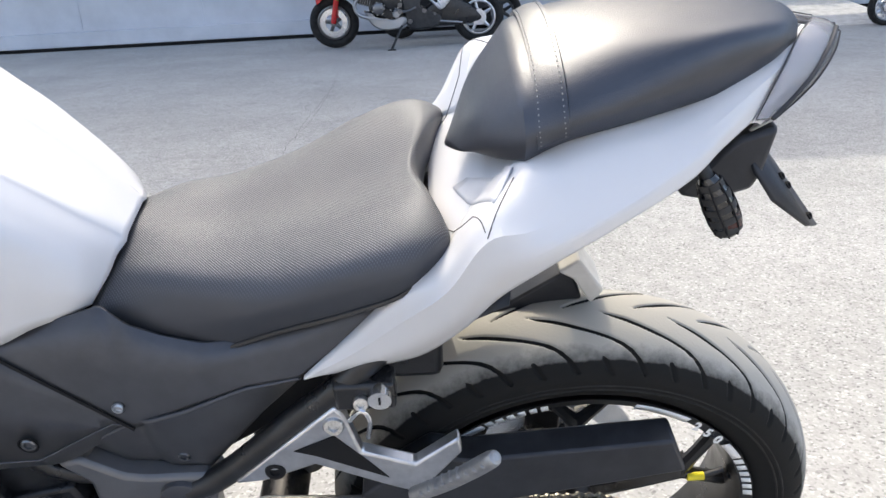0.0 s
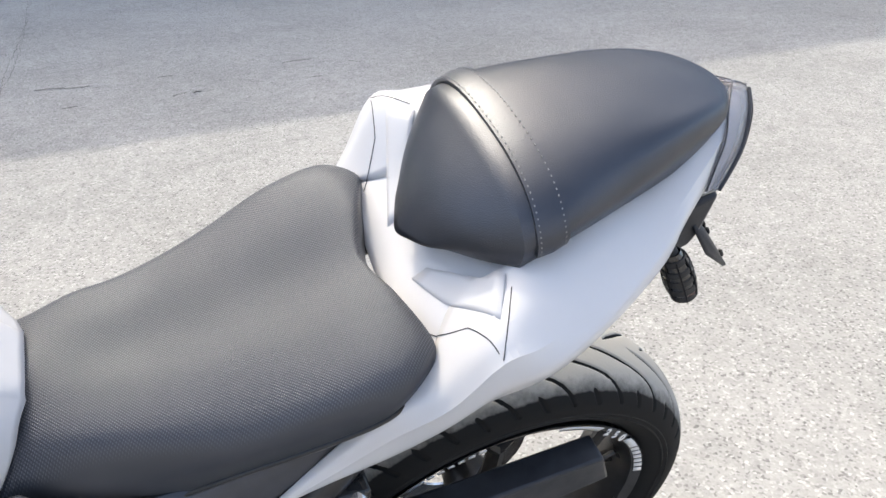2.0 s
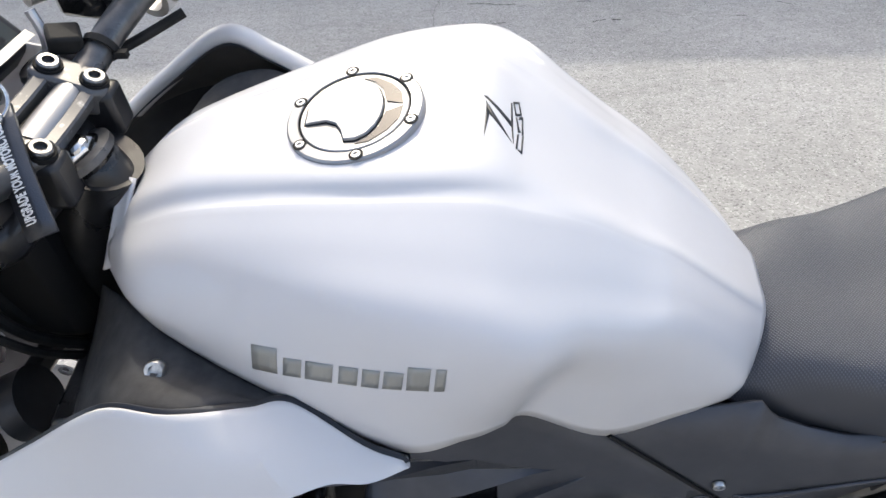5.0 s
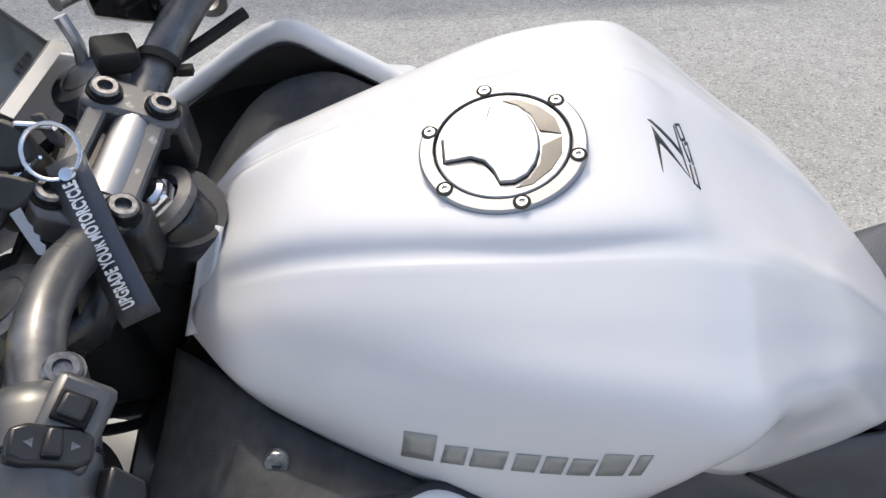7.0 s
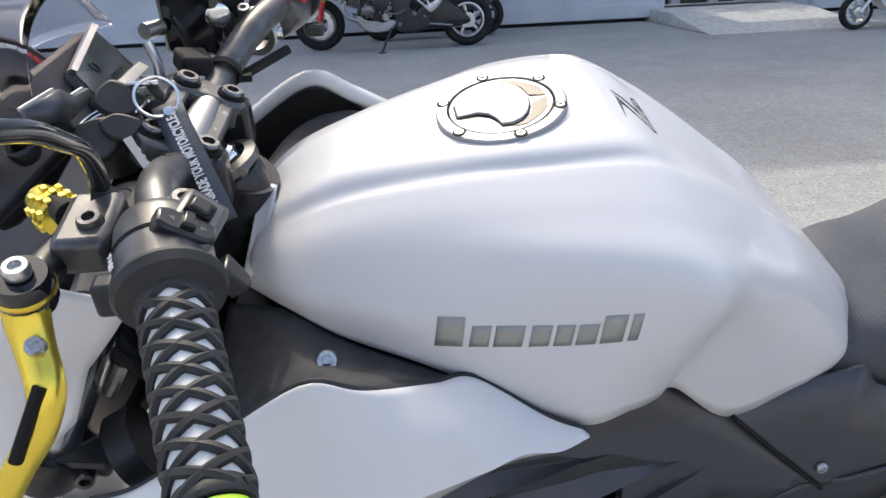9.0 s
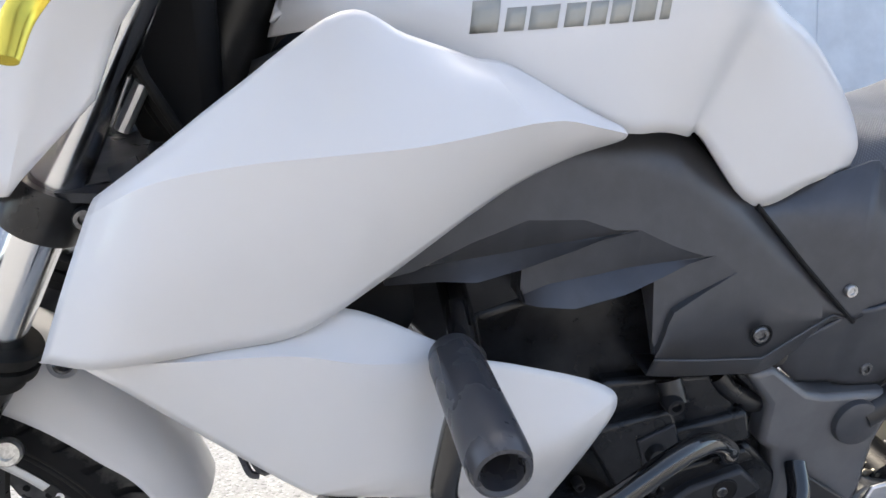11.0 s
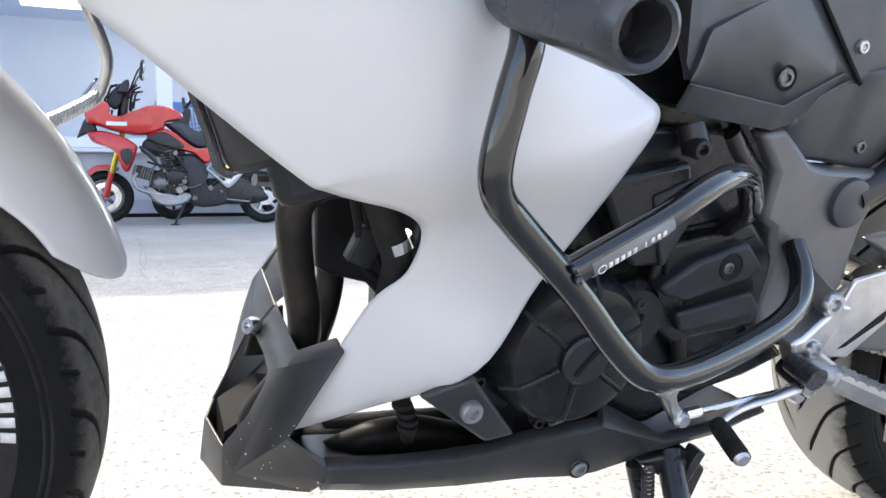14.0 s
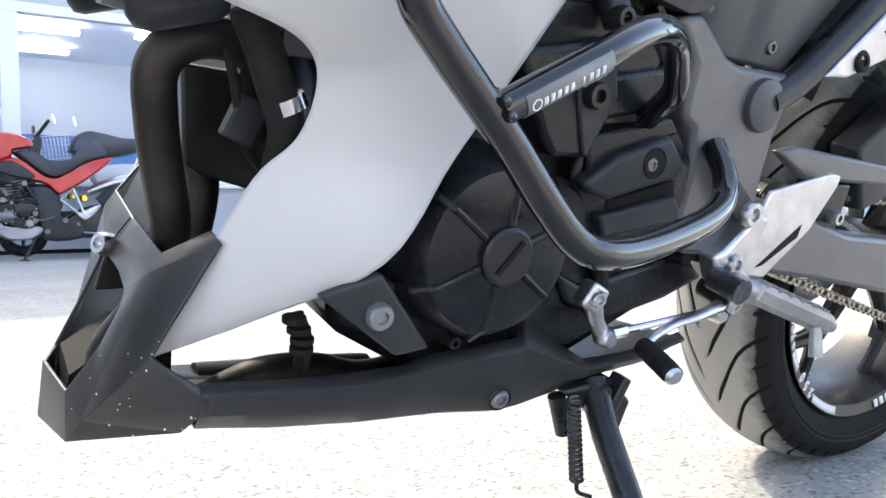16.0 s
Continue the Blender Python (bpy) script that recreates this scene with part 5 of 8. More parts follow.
for k in range(7):
    w_ = 2 * math.pi * k / 7
    c = Vector((-.1085, -.2288, .4780)) + Vector((-.45, -.05, .89)) * (.0098 * math.cos(w_)) + Vector((0, -1, 0)) * (.0102 * math.sin(w_))
    part("weld_bead", lathe([(0, -.0032), (.0030, -.0020), (.0038, 0), (.0028, .0022), (0, .0032)], c, (.8, .1, .5), 10), GLOSS, crash)
band_p, band_q = Vector((-.098, -.2285, .4835)), Vector((-.040, -.2265, .5135))
across = (band_q - band_p).normalized()
out_ = Vector((.12, -.95, -.30))
out_ = (out_ - across * out_.dot(across)).normalized()
side_ = across.cross(out_)
side_ = side_ if side_.z > 0 else -side_


def wrapped(u0, u1, a0, a1, r, steps=8):
    """A patch that follows the bar, along u and round by angle."""
    return grid_bm([[band_p.lerp(band_q, u) + (out_ * math.cos(w) + side_ * math.sin(w)) * r for w in np.linspace(a0, a1, steps)] for u in (u0, u1)])


band = part("printed_band", wrapped(0, 1, -1.25, .72, .0103, 14), FILM, crash, "grey printed label round the bar", thick=.0003)
for k in range(10):
    if k != 5:
        u = .17 + .074 * k
        part("printed_bar", wrapped(u, u + (.046 if k != 6 else .018), -.34, .18, .0107, 5), PRINT, band, thick=0.0002)
part("small_print", wrapped(.66, .95, -.80, -.70, .0107, 3), PRINT, band, thick=.0002)
part("round_mark", lathe([(.0028, .0002), (.0036, .0002), (.0036, .0006), (.0028, .0006)], band_p.lerp(band_q, .09) + out_ * .0104, out_, 20, closed=True), PRINT, band)
slider_a, slider_b = Vector((-.164, -.205, .6445)), Vector((-.157, -.330, .632))
ax = slider_b - slider_a
L = ax.length
part("slider", lathe([(.012, .01), (.018, 0), (.0200, .012), (.0208, L - .018), (.0204, L - .008), (.0182, L - .001), (.0160, L), (.0140, L - .002), (.0132, L - .03), (0, L - .03)], slider_a, ax, 36), SLICK, crash, "black plastic crash slider")
part("slider_arm", tube([(-0.146, -0.090, 0.657), (-0.146, -0.130, 0.644), (-0.150, -0.200, 0.637)], .0125, 5, 16), GLOSS, crash)
plate("bar_bracket", [(0.206, 0.443), (0.257, 0.407), (0.264, 0.397), (0.245, 0.385), (0.227, 0.397), (0.202, 0.431)], -.137, -.130, BLACK, crash, bevel=0.002)
bolt((.2530, -.139, .3955), (0, -1, 0), .0125, .005, crash)

# belly pan
PAN_TOP = np.array([(-.231, .280), (-.130, .2765), (-.088, .2775), (-.060, .2840), (.019, .2890), (.0225, .3035), (.069, .2770), (.096, .2620), (.156, .2590), (.239, .2650)])
PAN_FOLD = np.array([(-.231, .2745), (-.122, .2705), (-.088, .2715), (-.060, .2760), (.019, .2810), (.0225, .2830), (.069, .2660), (.096, .2560), (.170, .2535), (.239, .2610)])
PAN_LOW = np.array([(-.238, .2440), (-.220, .2430), (-.112, .2320), (-.043, .2285), (.007, .2220), (.029, .2225), (.070, .2300), (.103, .2400), (.187, .2410), (.239, .2560)])
cols = []
for x in sorted([*np.linspace(-.231, .239, 60), -.0605, -.0595, .0188, .0227, .0685, .0695]):
    t_, f_, l_ = (np.interp(x, *e.T) for e in (PAN_TOP, PAN_FOLD, PAN_LOW))
    y_ = np.interp(x, [-.231, -.18, .10, .239], [-.124, -.130, -.130, -.109])
    cols.append([(x, y_ + .010, t_), (x, y_ + .001, f_ + .001), (x, y_, f_), (x, y_ + .0005, f_ - .002), (x, y_ + .003, f_ * .5 + l_ * .5), (x, y_ + .012, l_ + .003), (x, y_ + .016, l_), (x, y_ + .045, l_ - .004), (x, -.010, l_ - .014)])
pan = part("belly_pan", grid_bm(np.array(cols)), PANBLACK, BIKE, "satin black belly pan with chipped paint", thick=0.003, angle=24)
part("pan_floor", grid_bm([[(x, -.010, np.interp(x, *PAN_LOW.T) - .0145), (x, .035, np.interp(x, *PAN_LOW.T) - .018)] for x in np.linspace(-.23, .15, 12)]), PANBLACK, pan, thick=0.003)
# the pan's bow: flat facets folded round an opening
BOWPTS = dict(s0=(-.2500, .016, .3560), s1=(-.2680, .016, .3290), c=(-.2487, -.0752, .3566), d=(-.2565, -.0775, .3440), e=(-.2242, -.0987, .3777), e2=(-.2226, -.1155, .3740),
              w1=(-.2655, -.020, .3270), w2=(-.2640, -.034, .3180), w3=(-.2670, -.037, .3070), w4=(-.2800, -.036, .2780), h=(-.3004, -.0257, .2418), g=(-.3110, .016, .2480), i=(-.3150, .016, .2030), j=(-.3007, -.0290, .2030),
              t=(-.2920, -.0440, .2260), k=(-.2610, -.1110, .2990), b1=(-.238, -.103, .239), c3=(-.224, -.124, .267), s3=(-.231, -.118, .279), g1=(-.290, .016, .206), g2=(-.230, .016, .208))
for side in (1, -1):
    bm = bmesh.new()
    V = {n: bm.verts.new((x, y if side == 1 else .032 - y, z)) for n, (x, y, z) in BOWPTS.items()}
    for names in ("s0 s1 w1 w2 d c", "c d e2 e", "d w2 w3 w4 h t", "d t k e2", "t b1 c3 k", "k c3 s3", "g h j i", "h t j", "i j b1 g2 g1", "j t b1"):
        bm.faces.new([V[n] for n in names.split()])
    bow_half = part("pan_bow", bm, PANBLACK, pan, "chipped black bow of the pan", thick=0.003, angle=9, bevel=.0015)
part("bow_lining", prism([(-.272, .288), (-.262, .326), (-.236, .340), (-.232, .288)], .050, .056), EXHAUST, pan, "weathered shield inside the bow", bevel=.002)
# dark box added for the unlit inside of the bow
part("bow_fill", prism([(-.300, .214), (-.296, .246), (-.262, .270), (-.225, .262), (-.225, .214)], -.010, .050), DARK, pan)
bolt((-.2705, .016, .3365), (-.8, -.45, .3), .0088, .005, pan, STEEL)
part("bow_seam", tube([(-.2525, .012, .3575), (-.2700, .015, .3315)], .0006, 1, 6), DARK, pan)
random.seed(5)
bpy.context.view_layer.update()
bow = [o for o in pan.children if o.name.startswith("pan_bow")][0]
for k in range(44):
    x, z = random.uniform(-.310, -.215), random.uniform(.225, .31)
    hit, at, normal, index = bow.ray_cast(Vector((x - .05, -.5, z)), Vector((.1, 1, 0)).normalized())
    if hit and at.y < -.03:
        bolt(at, normal, .0004 + .0008 * random.random() ** 3, .0004, pan, PRINT, "paint_chip")
strap = plate("pan_strap", [(-0.170, 0.348), (-0.126, 0.361), (-0.082, 0.303), (-0.109, 0.300)], -.151, -.143, PANBLACK, BIKE, "black mounting strap of the pan", bevel=0.003)
bolt((-.1262, -.154, .332), (0, -1, 0), .0095, .004, strap, PEG)
part("bolt_well", lathe([(.0105, .0006), (.0098, .0014), (.0088, 0)], (.0065, -.1265, .2390), (0, -1, -.15), 24), DARK, pan)
bolt((.0065, -.1265, .2390), (0, -1, -.15), .0078, .003, pan, PEG)

# exhaust
for ys, pts in ((-1, [(-0.176, -0.060, 0.479), (-0.208, -0.065, 0.494), (-0.236, -0.065, 0.491), (-0.252, -0.062, 0.472), (-0.249, -0.052, 0.436), (-0.243, -0.046, 0.403), (-0.236, -0.042, 0.366), (-0.237, -0.036, 0.335), (-0.252, -0.028, 0.300), (-0.272, -0.020, 0.265), (-0.266, -0.012, 0.235)]), (1, [(-0.160, 0.020, 0.446), (-0.191, 0.030, 0.448), (-0.209, 0.035, 0.432), (-0.202, 0.035, 0.402), (-0.197, 0.030, 0.379), (-0.205, 0.020, 0.341), (-0.220, 0.012, 0.309), (-0.240, 0.010, 0.270), (-0.243, 0.010, 0.228)])):
    part("header_pipe", tube(pts, .0140 if ys < 0 else .0130, 6, 20), EXHAUST, BIKE, "heat-browned exhaust header pipe")
part("collector", tube([(-.27, .01, .226), *[(-0.216, -0.020, 0.219), (-0.191, -0.035, 0.233), (-0.164, -0.040, 0.241), (-0.122, -0.040, 0.238), (-0.060, -0.030, 0.220)], (.06, .0, .222), (.2, .06, .24)], [.014, .011, .0125, .0165, .0185, .0190, .024, .026], 6, 20), EXHAUST, BIKE, "browned exhaust collector under the engine")
part("heat_shield", tube([(-.20, .02, .212), (-.10, .02, .203), (-.04, .02, .203)], [.018, .022, .018], 6, 16), EXHAUST, BIKE)
part("oil_filter", tube([(-.125, -.04, .385), (-.085, -.04, .370)], .034, 1, 28), BLACK, BIKE, "black oil filter")
part("sensor_lead", tube([(-0.163, -0.100, 0.316), (-0.155, -0.100, 0.296), (-0.152, -0.090, 0.270)], .006, 4, 10), RUBBER, BIKE)
for k, p in enumerate([(-0.166, -0.105, 0.315), (-0.162, -0.105, 0.307), (-0.159, -0.105, 0.299), (-0.159, -0.105, 0.292)]):
    part("lead_ring", tube([(p[0], p[1], p[2] - .002), (p[0], p[1], p[2] + .002)], .0085, 1, 14), RUBBER, BIKE)

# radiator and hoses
# added block: darkens the view between shroud and cowl
part("shroud_backing", prism([(-.285, .73), (-.285, .615), (-.20, .605), (-.18, .64), (-.19, .73)], -.135, .10), DARK, BIKE, "dark backing block behind the radiator", bevel=.008)
rad_turn = Matrix.Rotation(radians(-16), 4, "Y")
radiator = part("radiator", box((-.300, 0, .635), (.03, .27, .26), turn=rad_turn), BLACK, BIKE, "black radiator", bevel=0.006)
for side in (1, -1):
    part("side_tank", box((-.290, -.135 * side, .63), (.055, .026, .27), turn=rad_turn), PLASTIC, radiator, bevel=0.01)
for k in range(24):
    z = .525 + .0095 * k
    part("fin", box((-.3145 - .287 * (z - .635), 0, z), (.004, .235, .002)), SILVER, radiator)
GUARD = [(-0.3300, 0.5712), (-0.3205, 0.5448), (-0.3144, 0.5256), (-0.3070, 0.5222), (-0.2829, 0.5283)]
guard = plate("radiator_guard", [*GUARD, (-.235, .585), (-.262, .660), (-.345, .668)], -.165, -.120, PANBLACK, BIKE, "satin black radiator side housing", bevel=0.007)
# smooth tube added along the edge to draw its highlight
part("guard_glint", tube([(x - .004, -.158, z) for x, z in GUARD[:4]], .0032, 5, 8), SLICK, guard)
for k in range(10):
    u = k / 9
    part("core_fin", tube([(-.352 + .030 * u, -.150, .655 - .085 * u), (-.338 + .030 * u, -.150, .640 - .085 * u)], .0012, 1, 5), PEG, radiator)
part("front_guard", prism([(-.372, .655), (-.346, .588), (-.338, .584), (-.350, .640)], -.150, -.125), PLASTIC, radiator, bevel=.004)
part("drain_bolt", tube([(-0.293, -0.125, 0.510), (-0.281, -0.120, 0.508)], .0042, 1, 6), BRUSHED, BIKE)
part("coolant_hose", tube([(-0.215, -0.120, 0.516), (-0.205, -0.120, 0.495), (-0.197, -0.120, 0.475), (-0.186, -0.118, 0.447), (-0.185, -0.110, 0.424), (-0.184, -0.100, 0.404)], .0118, 5, 16), RUBBER, BIKE, "black coolant hose")
hc = [(-0.190, -0.120, 0.466), (-0.186, -0.120, 0.458)]
part("hose_clamp", tube(hc, .0128, 1, 24), STEEL, BIKE, "steel hose clamp")
for k in range(4):
    part("wire", tube([(-.215 + .012 * k, -.070, .505), (-.208 + .012 * k, -.082 + .01 * k, .465), (-.196 + .010 * k, -.075, .425 + .01 * k), (-.165, -.06, .400)], .0034 + .0008 * (k % 2), 5, 8), RUBBER, BIKE)
# added black piece, covers the bright gap beside the hose clamp
part("gap_elbow", tube([(-.178, -.085, .440), (-.166, -.075, .456), (-.160, -.06, .480)], .016, 4, 14), BLACK, BIKE)
part("plug_socket", box((-.200, -.078, .445), (.022, .014, .030), turn=Matrix.Rotation(.4, 4, "Y")), PLASTIC, BIKE, bevel=.002)
# black plate added behind the pipes as their dark background
plate("pipe_backing", [(-0.226, 0.474), (-0.107, 0.464), (-0.115, 0.394), (-0.154, 0.365), (-0.164, 0.373), (-0.175, 0.385), (-0.208, 0.394), (-0.222, 0.402)], -.012, .02, BLACK, BIKE)

# swing arm, chain, hanger, pegs
arm = part("swing_arm", prism([(.26, .375), (.30, .405), (.46, .365), (.70, .345), (.735, .335), (.735, .285), (.60, .285), (.42, .315), (.27, .335)], -.118, -.082), CAST, BIKE, "dark grey swing arm", bevel=0.006)
part("upper_brace", prism([(.31, .45), (.34, .456), (.56, .438), (.70, .36), (.735, .34), (.71, .345), (.565, .418), (.36, .424)], -.114, -.100), CAST, arm, bevel=0.005)
part("brace_link", prism([(.40, .37), (.44, .36), (.45, .42), (.41, .42)], -.112, -.09), ENGINE, arm, bevel=0.003)
part("right_arm", prism([(.26, .375), (.30, .405), (.46, .385), (.70, .345), (.735, .335), (.735, .285), (.60, .285), (.42, .315), (.27, .335)], .082, .118), ENGINE, arm, bevel=0.006)
part("cross_tube", tube([(.34, -.1, .39), (.34, .1, .39)], .03, 1, 16), ENGINE, arm)
part("axle_nut", tube([(.705, -.135, .312), (.705, .135, .312)], .014, 1, 6), BOLT, arm)
part("axle_block", box((.705, -.121, .314), (.05, .006, .036)), SILVER, arm, bevel=0.003)
bolt(Vector([(0.424, -0.118, 0.385)][0]), (0, -1, 0), .008, .006, arm)
part("chain_guard", prism([(0.447, 0.458), (0.529, 0.522), (0.572, 0.511), (0.797, 0.526), (0.817, 0.473), (0.597, 0.432), (0.481, 0.389)], -.112, -.075), PLASTIC, BIKE, "black plastic chain guard", bevel=0.004)


def chain_path():
    cr, cs = (.705, .312, .085), (.285, .375, .030)
    pts = []
    for k in range(15):
        a = radians(95 - 190 * k / 14 - 0)
        pts.append((cr[0] + cr[2] * math.cos(a), cr[1] + cr[2] * math.sin(a)))
    for k in range(9):
        a = radians(-85 - 190 * k / 8)
        pts.append((cs[0] + cs[2] * math.cos(a), cs[1] + cs[2] * math.sin(a)))
    pts.append(pts[0])
    P = np.array(pts)
    seg = np.linalg.norm(np.diff(P, axis=0), axis=1)
    s = np.concatenate([[0], np.cumsum(seg)])
    n = int(s[-1] / .0127)
    u = np.linspace(0, s[-1], n, endpoint=False)
    return np.stack([np.interp(u, s, P[:, 0]), np.interp(u, s, P[:, 1])], 1)


CHAIN = material("oiled_steel_chain", (0.45, 0.42, 0.36), 0.35, metal=1.0)
vary(CHAIN, 90, (0.2, 0.18, 0.15), (0.6, 0.57, 0.5))
chain = part("chain", tube([(0.705 + .07, -.086, .312), (.705 + .071, -.086, .312)], .001, 1, 6), CHAIN, BIKE, "oiled steel drive chain")
cp = chain_path()
link_bm = bmesh.new()
for yo in (-.0065, .0065):
    for xo in (-.0064, .0064):
        lathe([(0, yo - .001), (.0058, yo - .001), (.0058, yo + .001), (0, yo + .001)], (xo, 0, 0), (0, 1, 0), 10, link_bm)
    box((0, yo, 0), (.0128, .002, .0072), link_bm)
tube([(-.0064, -.0105, 0), (-.0064, .0105, 0)], .0028, 1, 8, bm=link_bm)
first = part("chain_link", link_bm, CHAIN, chain)
for k in range(len(cp)):
    d = cp[(k + 1) % len(cp)] - cp[k]
    m = pose(cp[k][0], -.090 + (.001 if k % 2 else 0), cp[k][1], 0, -math.degrees(math.atan2(d[1], d[0])), 0)
    if k == 0:
        first.matrix_local = m
    else:
        o = first.copy()
        scene.collection.objects.link(o)
        o.matrix_local = m
part("rear_sprocket", lathe([(.05, -.003), (.083, -.003), (.083, .003), (.05, .003)], (.705, -.090, .312), (0, 1, 0), 60, closed=True), SILVER, BIKE, "steel rear sprocket")

hanger = part("heel_plate", prism([(0.288, 0.415), (0.378, 0.434), (0.394, 0.432), (0.392, 0.421), (0.363, 0.376), (0.306, 0.328), (0.274, 0.332), (0.250, 0.337), (0.265, 0.357)], -.131, -.126), SILVER, BIKE, "brushed aluminium heel guard", bevel=0.002)
# dark plate through the solid guard, painted as its slot
part("slot", prism([(0.289, 0.340), (0.347, 0.382), (0.344, 0.369), (0.299, 0.342)], -.1316, -.1255), DARK, hanger)
part("hanger_arm", prism([(0.265, 0.395), (0.284, 0.390), (0.259, 0.343), (0.291, 0.324), (0.269, 0.314), (0.228, 0.328), (0.215, 0.356), (0.229, 0.361)], -.140, -.118), SILVER, hanger, bevel=0.004)
bolt((.2405, -.142, .349), (0, -1, 0), .010, .005, hanger)
peg_a, peg_b = Vector((.250, -.160, .329)), Vector((.320, -.195, .3045))
peg_d = (peg_b - peg_a).normalized()
peg_u = Vector((0, 0, 1)).cross(peg_d).normalized()
peg_n = peg_d.cross(peg_u)
peg = part("foot_peg", grid_bm([[peg_a.lerp(peg_b, u) + peg_u * (a * w) + peg_n * (b * h) for a, b in ((-1, .5), (-.8, 1), (.8, 1), (1, .5), (1, -.5), (.7, -1), (-.7, -1), (-1, -.5))] for u, w, h in ((0, .0090, .0085), (.05, .0115, .0105), (.93, .0135, .0105), (1, .0115, .0085))], loop_v=True), PEG, BIKE, "studded aluminium foot peg", angle=25)
part("peg_knuckle", tube([(.230, -.149, .334), (.252, -.161, .328)], .0105, 1, 16), PEG, peg)
part("peg_pivot", tube([(.226, -.135, .335), (.226, -.168, .331)], .012, 1, 20), DARKBOLT, peg)
for k in range(12):
    for j in (-1.5, -.5, .5, 1.5):
        c = peg_a.lerp(peg_b, .08 + .074 * k) + peg_u * (.0054 * j + (.0012 if k % 2 else -.0012)) + peg_n * .0112
        part("stud", prism([(c.x - .0021, c.y), (c.x, c.y - .0021), (c.x + .0021, c.y), (c.x, c.y + .0021)], c.z - .0022, c.z + .0012, axis=2), PEG, peg)
part("peg_feeler", tube([(.303, -.197, .303), (.301, -.205, .277)], [.005, .0065], 1, 12), PEG, peg)
part("peg_end", tube([(.316, -.193, .305), (.328, -.198, .302)], [.0115, .006], 1, 14), PEG, peg)
shift = part("shift_lever", tube([(.240, -.150, .322), (.226, -.150, .314), (.200, -.146, .302), (.176, -.142, .295), (.156, -.140, .285), (.144, -.142, .277)], [.008, .0075, .005, .0048, .0048, .005], 6, 12, flat=.7), SILVER, BIKE, "aluminium gear shift lever")
part("pivot", tube([(.236, -.12, .321), (.233, -.157, .317)], .0115, 1, 20), BLACK, shift)
bolt((.2325, -.159, .3165), (0, -1, 0), .0095, .002, shift)
pad = part("toe_rubber", tube([(.145, -.140, .277), (.135, -.187, .271)], .0085, 1, 18), RUBBER, shift, "ribbed rubber toe piece")
for k in range(9):
    a = Vector((.144, -.146, .276)).lerp(Vector((.136, -.180, .272)), k / 8)
    part("rib", tube([a, a + Vector((-.0004, -.0018, -.0002))], .0093, 1, 18), RUBBER, pad)
part("cap", tube([(.135, -.186, .271), (.1345, -.190, .2705)], [.0085, .006], 1, 16), SILVER, pad)
rod = part("shift_rod", tube([(.097, -.137, .290), (.233, -.135, .302)], .0032, 1, 10), STEEL, BIKE, "steel shift linkage rod")
for p in ((.097, -.138, .290), (.2335, -.140, .301)):
    part("ball_joint", lathe([(0, -.010), (.006, -.010), (.0085, -.006), (.0085, .004), (.006, .008)], p, (0, 1, 0), 20), SILVER, rod)
part("rod_nut", tube([(.106, -.137, .291), (.122, -.137, .2925)], .0055, 1, 6), BOLT, rod)
clampa = part("shift_arm", tube([(.068, -.145, .330), (.080, -.142, .308), (.096, -.137, .292)], [.009, .007, .006], 4, 12), SILVER, BIKE, "aluminium shift shaft arm")
part("clamp", box((.066, -.146, .331), (.020, .016, .022), turn=Matrix.Rotation(.5, 4, "Y")), SILVER, clampa, bevel=0.003)
bolt((.066, -.155, .331), (0, -1, 0), .007, .003, clampa)

# side stand
stand = part("side_stand", tube([(.113, -.120, .238), (.105, -.155, .205), (.094, -.215, .158), (.080, -.275, .105), (.070, -.300, .085)], [.013, .0125, .012, .011, .011], 5, 16), BLACK, BIKE, "black steel side stand with spring")
part("foot", box((.066, -.305, .0865), (.06, .035, .006), turn=Matrix.Rotation(radians(-15), 4, "X")), BLACK, stand, bevel=0.002)
plate("stand_bracket", [(0.070, 0.238), (0.129, 0.242), (0.156, 0.217), (0.147, 0.181), (0.109, 0.211)], -.130, -.105, BLACK, stand)
bolt((.113, -.134, .232), (0, -1, 0), .010, .004, stand, BLACK)
part("pivot_lug", box((.128, -.132, .228), (.010, .018, .04), turn=Matrix.Rotation(.4, 4, "Y")), BLACK, stand, bevel=.002)
s0, s1 = np.array([(0.079, -0.135, 0.234)][0]), np.array([(0.059, -0.175, 0.183)][0])
coil = [s0 + (s1 - s0) * u + .0062 * np.array([math.cos(u * 2 * math.pi * 17), .4 * math.sin(u * 2 * math.pi * 17), .9 * math.sin(u * 2 * math.pi * 17) * .3]) for u in np.linspace(0, 1, 17 * 10)]
part("spring", tube(coil, .0017, 1, 6, smooth=False), BLACK, stand)
part("spring_hook", tube([s1, s1 + np.array([.004, 0, -.012]), s1 + np.array([.02, 0, -.02])], .002, 3, 6), BLACK, stand)
part("stand_switch", tube([(0.073, -0.120, 0.230), (0.085, -0.125, 0.195)], .008, 1, 12), BLACK, stand)

# passenger peg bracket on the left, behind the rider
PB = [(0.321, 0.524), (0.441, 0.634), (0.450, 0.620), (0.461, 0.565), (0.515, 0.541), (0.562, 0.579), (0.565, 0.557), (0.516, 0.492), (0.485, 0.507), (0.411, 0.549), (0.353, 0.526)]
bracket = part("peg_bracket", prism(PB, -.136, -.120), SILVER, BIKE, "cast aluminium passenger peg bracket", bevel=0.003)
# dark plate painted as the opening; the bracket is not cut through
part("opening", prism([(0.392, 0.573), (0.436, 0.594), (0.466, 0.553), (0.486, 0.523), (0.414, 0.564)], -.1368, -.119), DARK, bracket)
bolt(Vector([(0.438, -0.137, 0.610)][0]), (0, -1, .2), .011, .004, bracket)
